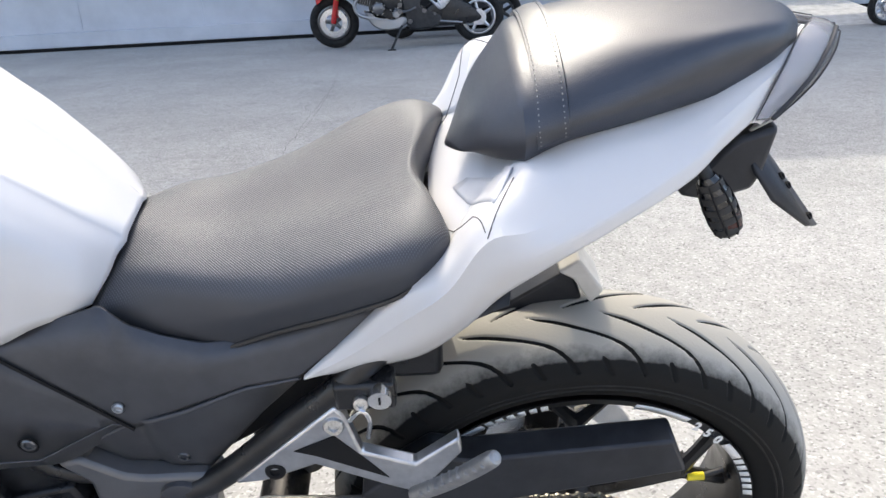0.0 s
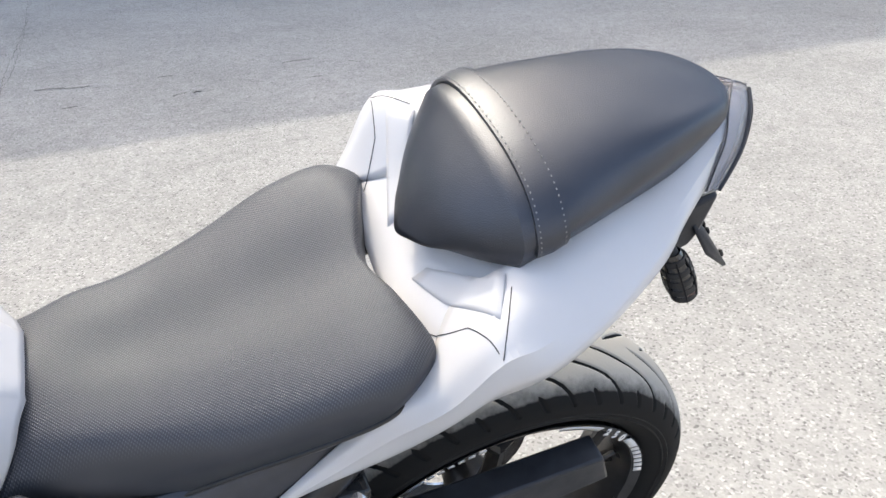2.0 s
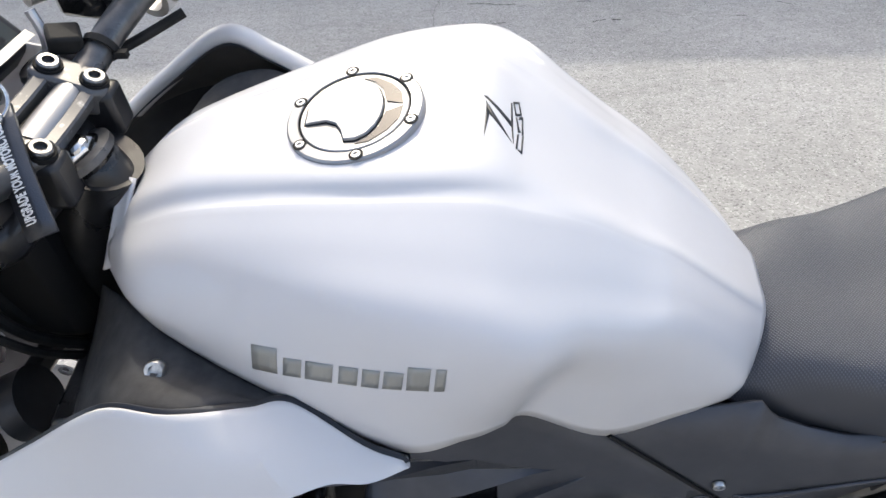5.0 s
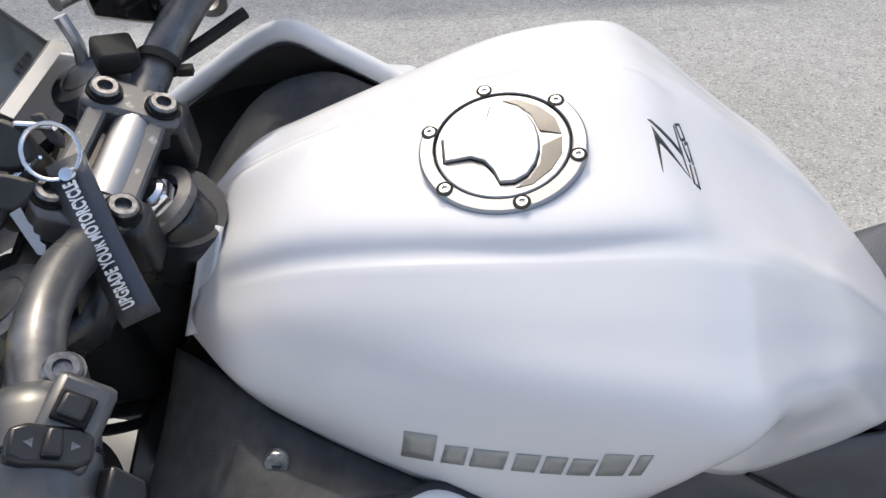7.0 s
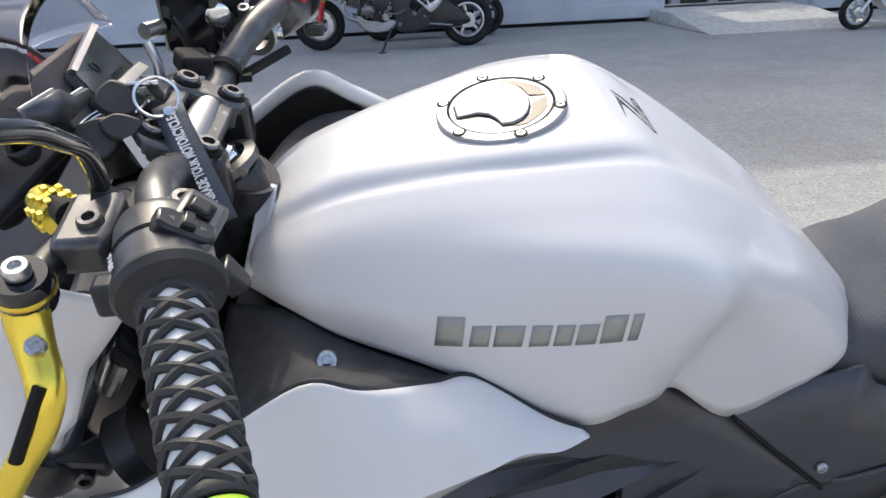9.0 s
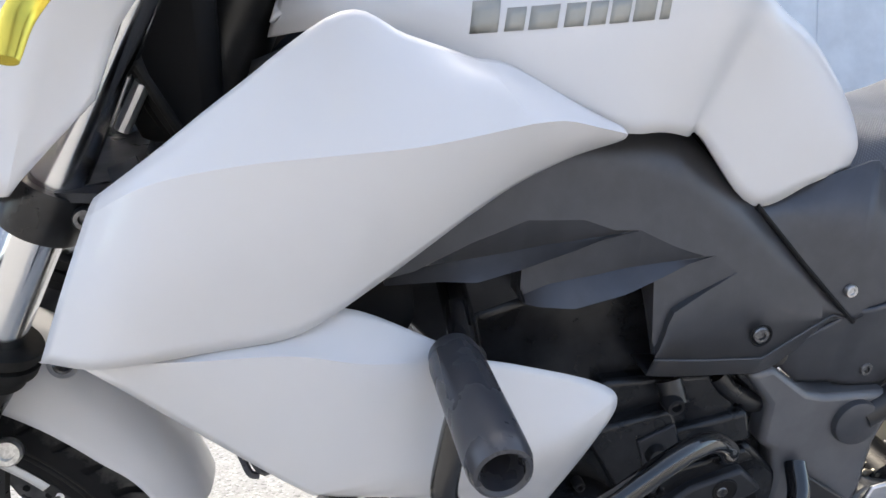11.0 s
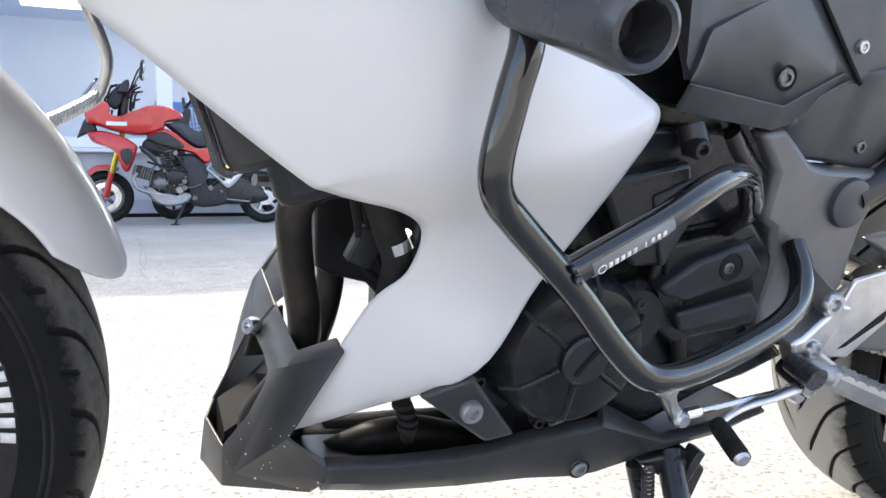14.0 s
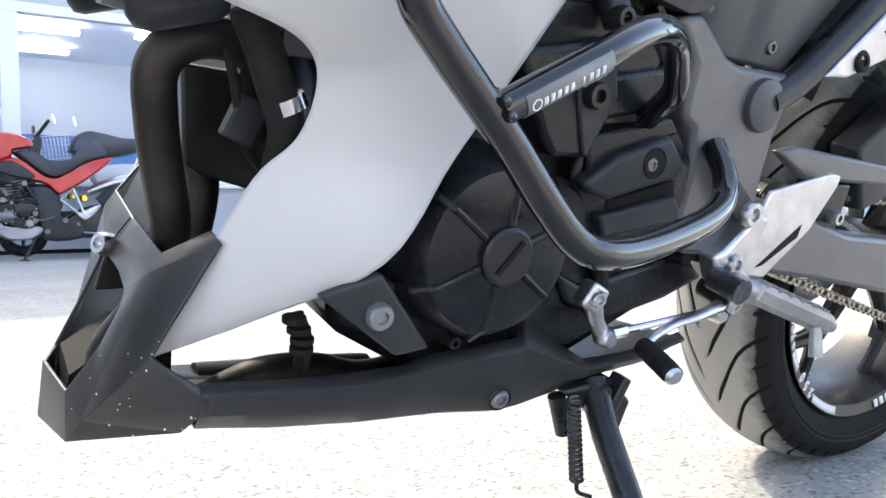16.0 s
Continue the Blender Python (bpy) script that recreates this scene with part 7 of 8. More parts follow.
for ring in (.003, .012, .021):
    for k in range(9):
        a = 2 * math.pi * k / 9 + ring * 60
        w_ = Vector((.6, -.78, .1)).normalized()
        part("knurl", box(Vector((-.374, -.118, .980)) + w_ * ring + Vector((.78 * math.cos(a), .6 * math.cos(a), math.sin(a))) * .0125, (.0042, .0055, .0042), turn=Matrix.Rotation(radians(37), 4, "Z")), GOLD, adj, bevel=.0008)
LEV = [(-0.354, -0.215, 0.996), (-0.355, -0.222, 0.980), (-0.352, -0.232, 0.966), (-0.348, -0.245, 0.951), (-0.353, -0.255, 0.934), (-0.365, -0.262, 0.918), (-0.377, -0.268, 0.901), (-0.390, -0.280, 0.882), (-0.392, -0.300, 0.864)]
lever = part("clutch_lever", tube(LEV, [.012, .012, .0105, .010, .0085, .008, .008, .008, .006], 5, 12, flat=.6), GOLD, perch, "gold anodised clutch lever")
part("lever_pivot", lathe([(0, .010), (.006, .010), (.006, .006), (.013, .006), (.0145, .002), (.0145, -.012), (.013, -.016), (0, -.016)], LEV[0], (0.1, -.2, 1), 28), GLOSS, lever, "black lever pivot with gold ring")
part("gold_ring", lathe([(.0148, -.006), (.0155, -.004), (.0148, -.002)], LEV[0], (0.1, -.2, 1), 28), GOLD, lever)
bolt(Vector(LEV[0]) + Vector((.001, -.002, .010)), (0.1, -.2, 1), .0068, .003, lever)
bolt(Vector(LEV[2]) + Vector((.004, -.006, .008)), (0.1, -.5, .8), .005, .003, lever)
part("lever_slot", tube([Vector(LEV[3]) + Vector((.0, -.004, .006)), Vector(LEV[5]) + Vector((0, -.004, .006))], .0035, 1, 8), DARK, lever)

# right hand side: brake reservoir, clamp and switch
res = part("brake_reservoir", box((-.318, .150, 1.006), (.055, .075, .060), turn=Matrix.Rotation(radians(-12), 4, "Z")), GLOSS, BIKE, "black brake fluid reservoir", bevel=.006)
res.location = (0, .024, -.009)
part("sight_glass", lathe([(0, .003), (.008, .003), (.011, .001), (.011, -.003)], (-.300, .113, 1.012), (.4, -.9, 0), 24), STEEL, res)
part("reservoir_lid", box((-.318, .150, 1.038), (.062, .082, .006), turn=Matrix.Rotation(radians(-12), 4, "Z")), BLACK, res, bevel=.002)
part("banjo_bolt", tube([(-.350, .115, 1.004), (-.360, .098, 1.007)], .007, 1, 14), BOLT, res)
part("brake_line", tube([(-.358, .092, 1.000), (-.352, .085, .975), (-.362, .075, .945), (-.40, .06, .90)], .0045, 6, 10), SILVER, res)
part("master_clamp", lathe([(.0135, -.009), (.020, -.009), (.020, .009), (.0135, .009)], (-.272, .140, .987), (.3, .95, .1), 24, closed=True), SILVER, res, "silver clamp of the brake master cylinder")
bolt((-.2545, .137, .985), (1, 0, 0), .006, .005, res)
bolt((-.280, .134, 1.008), (0, -.4, 1), .006, .005, res)
rs = part("switch_housing", lathe([(.0125, -.002), (.024, .004), (.026, .012), (.026, .044), (.024, .052), (.012, .054)], (-.262, .168, .992), (.35, .93, -.05), 20), HOUSING, BIKE, "black right handlebar switch housing")
rs.location = (0, .024, -.009)
part("stop_switch", box((-.232, .178, 1.008), (.016, .014, .012), turn=Matrix.Rotation(.5, 4, "Y")), REDP, rs, bevel=.003)
part("start_switch", box((-.222, .170, .975), (.018, .012, .012)), BLACK, rs, bevel=.003)
part("cable_tie", lathe([(.0128, -.003), (.0145, -.003), (.0145, .003), (.0128, .003)], (-.294, .088, .9725), (.2, .9, .3), 20, closed=True), RUBBER, bar)
part("tie_tail", box((-.277, .084, .968), (.010, .006, .006)), RUBBER, bar)
part("throttle_cable", tube([(-.245, .15, .965), (-.285, .12, .955), (-.34, .08, .945), (-.40, .04, .92)], .0045, 6, 10), RUBBER, BIKE)
part("rocker_switch", box((-.316, .080, .986), (.026, .024, .016), turn=Matrix.Rotation(.3, 4, "Y") @ Matrix.Rotation(.5, 4, "Z")), RUBBER, BIKE, bevel=.003)

# ignition barrel, gauges and screen
ign = part("ignition_switch", lathe([(.024, -.03), (.024, 0), (.022, .004), (.018, .006), (.017, .003), (0, .003)], (-.366, -.008, .976), (-.25, -.05, 1), 32), BLACK, BIKE, "black ignition switch with key ring mark")
part("face_ring", lathe([(.0165, .0035), (.0195, .0065), (.0215, .0055), (.0225, .0035)], (-.366, -.008, .976), (-.25, -.05, 1), 32), STEEL, ign)
gauge = part("gauge_housing", box((-.44, .04, .93), (.06, .15, .03), turn=Matrix.Rotation(radians(-38), 4, "Y")), PLASTIC, BIKE, "angular black instrument housing", bevel=.012)
DA, DB, DC, DD = (Vector(p) for p in ((-.381, .039, .973), (-.368, .113, .971), (-.397, .115, 1.008), (-.401, .051, .995)))
dn_ = (DB - DA).cross(DD - DA).normalized()
dn_ = dn_ if dn_.x + dn_.z > 0 else -dn_


def slab(corners, front, back, grow=0.0):
    """A four-cornered plate along the display's normal."""
    c = sum(corners, Vector()) / 4
    q = [p + (p - c) * grow for p in corners]
    bm = bmesh.new()
    lo = [bm.verts.new(p + dn_ * back) for p in q]
    hi = [bm.verts.new(p + dn_ * front) for p in q]
    bm.faces.new(lo)
    bm.faces.new(hi[::-1])
    for k in range(4):
        bm.faces.new((lo[k], hi[k], hi[(k + 1) % 4], lo[(k + 1) % 4]))
    return bm


lcd = part("display_frame", slab([DA, DB, DC, DD], -.003, -.030, .10), PLASTIC, gauge, "angular display hood", bevel=.004)
part("display", slab([DA, DB, DC, DD], -.002, -.004, -.12), LCD, lcd, "grey lcd display")
for p, q, w in ((DA, DB, .0075), (DD, DC, .0042)):
    part("silver_edge", tube([p, q], w, 1, 4, flat=.6), BRUSHED, lcd, "worn silver edge bar")
dc_ = (DA + DB + DC + DD) / 4
du, dv = (DB - DA).normalized(), (DD - DA).normalized()
lettering("0", .016, facing(dc_ - du * .006 + dv * .003 - dn_ * .0016, du, dv) if du.cross(dv).dot(dn_) > 0 else facing(dc_ - du * .006 + dv * .003 - dn_ * .0016, -du, dv), INK, lcd)
for k in range(4):
    q = [dc_ + du * (.004 + .005 * k + sx_ * .0016) + dv * (-.011 + sy_ * .0022) for sx_, sy_ in ((-1, -1), (1, -1), (1, 1), (-1, 1))]
    part("digit_bar", slab(q, -.0012, -.0018), INK, lcd)
tc_ = dc_ - du * .069 + dv * .033 - dn_ * .016
part("gauge_back", slab([DA - du * .150 - dv * .006, DB + du * .004 - dv * .006, DC + du * .004 + dv * .006, DD - du * .135 + dv * .022], -.010, -.045), PLASTIC, gauge, "black instrument body", bevel=.006)
tach = part("tachometer", lathe([(0, .002), (.0255, .002), (.027, .003), (.033, .003), (.035, .006), (.0375, .006), (.0375, -.01)], tc_, dn_, 56), INK, gauge, "round black tachometer with red zone")
for k in range(14):
    a0 = radians(200 - 15.5 * k)
    arc = [[tc_ + dn_ * .0036 + (du * math.cos(a0 - u) + dv * math.sin(a0 - u)) * rr for rr in (.0265, .0335)] for u in np.linspace(0, radians(14), 5)]
    part("dial_band", grid_bm([[tuple(p) for p in row] for row in arc]), PRINT if k < 10 else REDP, tach, thick=.0006)
part("needle", tube([tc_ + dn_ * .006, tc_ + dn_ * .006 + (du * -.7 - dv * .6) * .030], .0012, 1, 6), REDP, tach)
part("hub", lathe([(0, .010), (.006, .009), (.007, .004)], tc_, dn_, 20), PLASTIC, tach)
fascia = [(-0.393, -0.070, 1.021), (-0.384, -0.035, 1.018), (-0.381, -0.022, 1.006), (-0.376, -0.006, 1.005), (-0.376, -0.010, 0.997), (-0.382, -0.040, 0.997), (-0.393, -0.070, 1.011)]
fb = bmesh.new()
fb.faces.new([fb.verts.new(q) for q in fascia])
bmesh.ops.triangulate(fb, faces=fb.faces)
fas = part("fascia", fb, SIDE, gauge, "dark grey lower fascia with bright edges", thick=.006)
for p, q in ((0, 1), (2, 3)):
    part("bright_edge", tube([fascia[p], fascia[q]], .0016, 1, 6), BRUSHED, fas)
SCR = [
    [(-.385, -.075, 1.000), (-.395, -.03, 1.040), (-.398, .03, 1.055), (-.395, .09, 1.045), (-.385, .125, 1.005)],
    [(-.450, -.085, .985), (-.470, -.03, 1.030), (-.476, .03, 1.045), (-.470, .09, 1.032), (-.450, .130, .990)],
    [(-.530, -.080, .950), (-.560, -.03, .975), (-.568, .03, .982), (-.560, .08, .975), (-.530, .115, .950)],
]
part("windscreen", grid_bm(surface(SCR, 6, 5)), SMOKE, BIKE, "small smoked windscreen", thick=.0012)
for p in ((-.386, -.043, .995), (-.404, -.062, .990)):
    bolt(p, (0, -.6, .8), .010, .006, BIKE, BLACK)
# cables round the steering head
random.seed(9)
for k in range(9):
    y0 = -.10 + .022 * k
    part("cable", tube([(-.40 + .01 * (k % 3), y0 * .8, .93 - .01 * k), (-.39, y0, .87), (-.36 - .008 * k, y0 * .7 - .02, .80), (-.33, y0 * .5, .73), (-.28, y0 * .4, .66)], .0042 + .0012 * (k % 3), 6, 8), RUBBER, BIKE)
# dark box added round the steering head to block the view through
part("head_filler", box((-.36, 0, .84), (.07, .12, .14)), DARK, BIKE, bevel=.015)
part("fuse_box", box((-.385, -.085, .895), (.03, .02, .045), turn=Matrix.Rotation(.3, 4, "Y")), PLASTIC, BIKE, bevel=.003)
part("reflector_tube", tube([(-.395, -.09, .79), (-.375, -.095, .825)], .006, 1, 10), SILVER, BIKE)

# key, ring and strap hang from the ignition switch
keys = thing("key_ring", "black key on a steel ring with printed strap", "key ring", pose(0, 0, 0.003, LEAN))
HEAD_A = [(-.015, .004), (-.008, .013), (.004, .012), (.013, .006), (.017, -.004), (.010, -.013), (-.004, -.014), (-.014, -.008)]
HEAD_B = [(-.018, .006), (-.004, .015), (.008, .013), (.013, .002), (.008, -.013), (-.006, -.017), (-.016, -.010)]
HEAD_C = [(-.015, .000), (-.005, .009), (.012, .008), (.015, .003), (.007, -.009), (-.006, -.009)]
flat_r, flat_u = Vector((.97, -.10, -.22)), Vector((.12, .80, .58))
HEAD_A, HEAD_B, HEAD_C = ([tuple(q) for q in crom(np.array(h + h[:1]), 4)[:-1]] for h in (HEAD_A, HEAD_B, HEAD_C))
part("key_head", plaque(HEAD_A, (-.352, -.012, .998), flat_r, flat_u, .009), GRIP, keys, "black plastic key head", bevel=.0025)
part("key_fob", plaque([(-.010, .005), (-.002, .008), (.010, -.004), (.011, -.010), (.004, -.008)], (-.329, -.006, 1.004), flat_r, flat_u, .007), GRIP, keys, bevel=.002)
part("key_shank", tube([(-.345, -.005, 1.006), (-.322, -.010, 1.008)], .0022, 1, 10), STEEL, keys)
rg = []
rc = Vector((-.322, -.025, 1.004))
for k in range(33):
    a = 2 * math.pi * k / 32
    rg.append(rc + (flat_r * math.cos(a) + flat_u * math.sin(a)) * .0152)
part("ring", tube(rg, .0013, 1, 8, smooth=False, caps=False), STEEL, keys, "steel split ring")
part("spare_key_head", plaque(HEAD_B, (-.360, -.044, .984), flat_r, flat_u, .008), GRIP, keys, "black spare key head", bevel=.002)
part("spare_key_head", plaque(HEAD_C, (-.346, -.041, .991), flat_r, flat_u, .006), GRIP, keys, "black spare key head", bevel=.002)
kb_a, kb_b = Vector((-.340, -.052, .988)), Vector((-.323, -.074, .972))
kr = (kb_b - kb_a).normalized()
part("spare_key_blade", plaque([(0, -.003), (.026, -.003), (.029, 0), (.027, .0012), (.024, .0030), (.021, .0018), (.018, .0032), (.015, .0016), (.012, .0032), (.009, .0022), (0, .0032)], kb_a, kr, flat_r, .0018), BRUSHED, keys, "notched steel key blade")
part("link", tube([(-.337, -.030, .996), (-.331, -.026, 1.000), (-.327, -.028, 1.003)], .0010, 4, 8), STEEL, keys)
ta, tb = Vector((-.3165, -.027, 1.000)), Vector((-.2800, -.096, .944))
td_ = (tb - ta)
tw = Vector((.85, .30, .20))
tw = (tw - td_.normalized() * tw.dot(td_.normalized())).normalized() * .0105
tn_ = tw.cross(td_).normalized()
if tn_.z < 0:
    tn_ = -tn_
rows = []
for u in np.linspace(0, 1, 9):
    c = ta + td_ * u + tn_ * (.004 * math.sin(u * math.pi))
    rows.append([c - tw, c, c + tw])
tag = part("tag_strap", grid_bm(np.array([[tuple(p) for p in r] for r in rows])), LEATHER, keys, "black leather strap with white print", thick=.004)
lettering("UPGRADE YOUR MOTORCYCLE", .0098, facing(ta + td_ * .53 + tn_ * .0068, -td_, -tw if (-td_).cross(-tw).dot(tn_) > 0 else tw) @ Matrix.Diagonal((.50, 1, 1, 1)), PRINT, tag, bold=.00032)
part("rivet", lathe([(0, .0035), (.0035, .003), (.0048, .001), (.0048, -.001)], ta + td_ * .10 + tn_ * .004, tn_, 18), STEEL, tag)

# ---- vehicles by the shop wall ----
def road_wheel(parent, x, y, z, R, rim_mat, width=.07, spokes=5, inner=.64):
    """Tyre, rim and spokes of a parked vehicle."""
    w = part("wheel", lathe([(.02, -width * .8), (.045, -width * .8), (.045, width * .8), (.02, width * .8)], (x, y, z), sides=24, closed=True), rim_mat, parent)
    sec = [(R * (inner + (1 - inner) * (.5 + .5 * math.cos(a))), width * math.sin(a)) for a in np.linspace(-2.6, 2.6, 13)]
    part("tyre", lathe(sec, (x, y, z), sides=56), RUBBER, w)
    part("rim", lathe([(R * inner * 1.04, -width * .75), (R * inner * .93, -width * .7), (R * inner * .86, 0), (R * inner * .93, width * .7), (R * inner * 1.04, width * .75)], (x, y, z), sides=48), rim_mat, w, thick=.008)
    for k in range(spokes):
        a = 2 * math.pi * k / spokes + .5
        part("spoke", tube([(x + .03 * math.cos(a), y, z + .03 * math.sin(a)), (x + R * inner * .9 * math.cos(a), y, z + R * inner * .9 * math.sin(a))], [.025, .016], 1, 8), rim_mat, w)
    return w


RY = 8.2
DARKGREY = material("dark_grey_plastic", (0.05, 0.052, 0.056), 0.5)
vary(DARKGREY, 20, (0.018, 0.019, 0.022), (0.034, 0.035, 0.038))
red = thing("motorcycle", "red adventure motorcycle with grey seat, parked before the shop", "motorcycle", pose(0, 0, 0))


def flat_at(y, pts):
    return [(a, y, b) for a, b in pts]


(hx, hz), (tx, tz) = [(1.073, 0.297), (1.067, -0.013)]
HR = hz - .004
rw = road_wheel(red, hx, RY, HR, HR, SILVER, .085, 5)
part("hub_disc", lathe([(.03, -.09), (.085, -.09), (.085, -.075), (.03, -.075)], (hx, RY, HR), sides=30, closed=True), SILVER, rw)
fx = [(-0.625, 0.351)][0][0]
fw = road_wheel(red, fx, RY + .25, HR, HR, DARKBOLT, .06, 5)
part("brake_disc", lathe([(.10, -.07), (.16, -.07), (.16, -.062), (.10, -.062)], (fx, RY + .25, HR), sides=40, closed=True), STEEL, fw)
for s in (-1, 1):
    top = [(-0.402, 1.113)][0]
    part("fork_leg", tube([(fx + .0, RY + .24 + .1 * s, HR), (fx + .07, RY + .2 + .1 * s, HR + .28)], .032, 1, 14), RED, red, "red and silver fork foot")
    part("fork_tube", tube([(fx + .07, RY + .2 + .1 * s, HR + .26), (top[0], RY + .06 + .1 * s, top[1])], .029, 1, 14), GOLD, red, "gold fork tube")
part("front_mudguard", pillow([(-0.817, 0.561), (-0.733, 0.640), (-0.594, 0.655), (-0.483, 0.620), (-0.512, 0.577), (-0.624, 0.594), (-0.735, 0.562), (-0.808, 0.501)], RY + .22, .07), RED, red)
part("upper_cowl", pillow([(-0.802, 1.193), (-0.712, 1.284), (-0.581, 1.302), (-0.569, 1.186), (-0.438, 1.151), (-0.318, 1.215), (-0.181, 1.239), (-0.047, 1.077), (-0.216, 0.963), (-0.485, 0.990), (-0.693, 1.053), (-0.785, 1.078)], RY, .20), RED, red, "glossy red upper cowl")
part("cowl_stripe", box((*[(a + b) / 2 for a, b in zip(([(-0.567, 1.069)][0][0], RY - .2), ([(-0.407, 1.087)][0][0], RY - .206))], [(-0.493, 1.072)][0][1]), (.20, .012, .04)), PRINT, red)
part("beak", pillow([(-0.882, 0.919), (-0.783, 1.153), (-0.718, 1.098), (-0.684, 0.995), (-0.789, 0.968)], RY, .10), PLASTIC, red, "black beak under the headlamp")
part("side_fairing", pillow([(-0.788, 0.980), (-0.643, 0.996), (-0.459, 0.955), (-0.300, 0.859), (-0.302, 0.770), (-0.378, 0.578), (-0.442, 0.601), (-0.501, 0.765), (-0.595, 0.834), (-0.724, 0.877)], RY - .1, .12), RED, red, "red lower side fairing")
part("fairing_vent", pillow([(-0.463, 0.796), (-0.355, 0.816), (-0.342, 0.709), (-0.398, 0.637), (-0.450, 0.707)], RY - .2, .03), DARKGREY, red)
part("tank", pillow([(-0.318, 1.221), (-0.180, 1.281), (-0.014, 1.289), (0.153, 1.236), (0.180, 1.158), (0.009, 1.109), (-0.020, 1.030), (-0.188, 0.976), (-0.323, 1.007)], RY, .19), RED, red, "red fuel tank")
part("grey_panel", pillow([(-0.205, 0.940), (-0.021, 1.005), (0.185, 0.866), (0.127, 0.828), (-0.080, 0.871)], RY - .15, .03), DARKGREY, red)
part("tail_fairing", pillow([(-0.215, 0.975), (-0.003, 1.042), (0.231, 0.867), (0.357, 0.821), (0.475, 0.867), (0.704, 1.011), (0.887, 1.067), (0.923, 1.031), (0.670, 0.822), (0.471, 0.699), (0.400, 0.673), (0.298, 0.770), (0.161, 0.816), (-0.053, 0.860)], RY, .16, .1), RED, red, "red tail fairing under the seat")
part("seat", pillow([(-0.013, 1.096), (0.094, 1.118), (0.178, 1.085), (0.269, 1.021), (0.407, 1.007), (0.573, 1.044), (0.647, 1.153), (0.744, 1.225), (0.829, 1.204), (0.875, 1.086), (0.674, 1.004), (0.475, 0.873), (0.357, 0.839), (0.231, 0.891)], RY, .15), SEAT, red, "dark grey stepped seat")
eng = part("engine", pillow([(-0.150, 0.560), (0.030, 0.640), (0.190, 0.640), (0.235, 0.473), (0.161, 0.330), (-0.065, 0.320), (-0.180, 0.400)], RY, .14, .12), ENGINE, red, "dark twin cylinder engine in a tube frame")
for (x0_, z0_), (x1_, z1_), w_ in (((-.10, .52), (-.31, .585), .15), ((.03, .62), (-.015, .86), .15)):
    a_, b_ = Vector((x0_, RY, z0_)), Vector((x1_, RY, z1_))
    turn_ = Matrix.Rotation(math.atan2(b_.x - a_.x, b_.z - a_.z), 4, "Y")
    cyl = part("cylinder", box((a_ + b_) / 2, (.13, .22, (b_ - a_).length), turn=turn_), ENGINE, eng, bevel=.012)
    for k in range(5):
        part("cooling_fin", box(a_.lerp(b_, .25 + .12 * k), (w_, .25, .012), turn=turn_), DARKBOLT, cyl, bevel=.003)
    part("head_cover", box(b_, (.12, .20, .06), turn=turn_), DARKBOLT, cyl, bevel=.015)
for (x_, z_), r_, m_ in (((.095, .520), .105, BLACK), ((-.065, .445), .075, DARKBOLT), ((.135, .375), .045, BRUSHED)):
    cv = part("round_cover", lathe([(0, -.035), (r_ * .72, -.035), (r_ * .86, -.028), (r_, -.008), (r_, .02)], (x_, RY - .135, z_), (0, 1, 0), 32), m_, eng)
    for k in range(7):
        w_ = 2 * math.pi * k / 7
        part("cover_screw", tube([(x_ + r_ * .93 * math.cos(w_), RY - .162, z_ + r_ * .93 * math.sin(w_)), (x_ + r_ * .93 * math.cos(w_), RY - .145, z_ + r_ * .93 * math.sin(w_))], .008, 1, 8), BRUSHED, cv)
part("exhaust_header", tube(flat_at(RY - .12, [(-.30, .560), (-.335, .480), (-.285, .385), (-.12, .335), (.10, .300)]), .022, 6, 12), BRUSHED, eng, "bare steel exhaust header")
part("exhaust_header", tube(flat_at(RY - .10, [(.02, .80), (.12, .74), (.20, .60), (.30, .50), (.42, .47)]), .022, 6, 12), EXHAUST, eng)
part("air_box", pillow([(-.26, .80), (-.20, .93), (.06, .95), (.16, .84), (.08, .76), (-.16, .74)], RY, .10), PLASTIC, eng)
for k, pts in enumerate(([(-.24, .82), (-.10, .70), (-.16, .58)], [(-.02, .76), (.10, .68), (.17, .72)], [(.12, .44), (.24, .40), (.36, .44)], [(-.20, .68), (-.05, .64), (.04, .70)])):
    part("hose", tube(flat_at(RY - .155 - .006 * k, pts), .012, 5, 8), RUBBER if k % 2 else DARKBOLT, eng)
for a in ([(-0.273, 0.842), (-0.031, 0.594)], [(-0.031, 0.594), (0.086, 0.778)], [(0.086, 0.778), (0.196, 0.609)], [(-0.164, 0.821), (0.029, 0.765)], [(-0.031, 0.606), (0.213, 0.584)]):
    part("frame_tube", tube(flat_at(RY - .17, a), .014, 1, 8), BLACK, red)
for k, (a, b) in enumerate([(0.092, 0.778), (0.181, 0.473), (0.180, 0.399), (0.287, 0.288), (0.453, 0.400), (0.571, 0.362), (-0.026, 0.582)]):
    part("cover_cap", tube([(a, RY - .16, b), (a, RY - .19, b)], .026 if k < 5 else .018, 1, 16), DARKBOLT, eng)
part("engine_guard", pillow([(-0.241, 0.423), (-0.092, 0.387), (0.103, 0.313), (0.219, 0.350), (0.264, 0.288), (0.170, 0.214), (-0.041, 0.204), (-0.167, 0.278)], RY, .14, .15), BRUSHED, red, "silver engine guard plate")
part("lower_body", pillow([(0.086, 0.766), (0.298, 0.770), (0.446, 0.599), (0.419, 0.443), (0.643, 0.337), (0.616, 0.211), (0.285, 0.195), (0.208, 0.399)], RY, .13), DARKGREY, red)
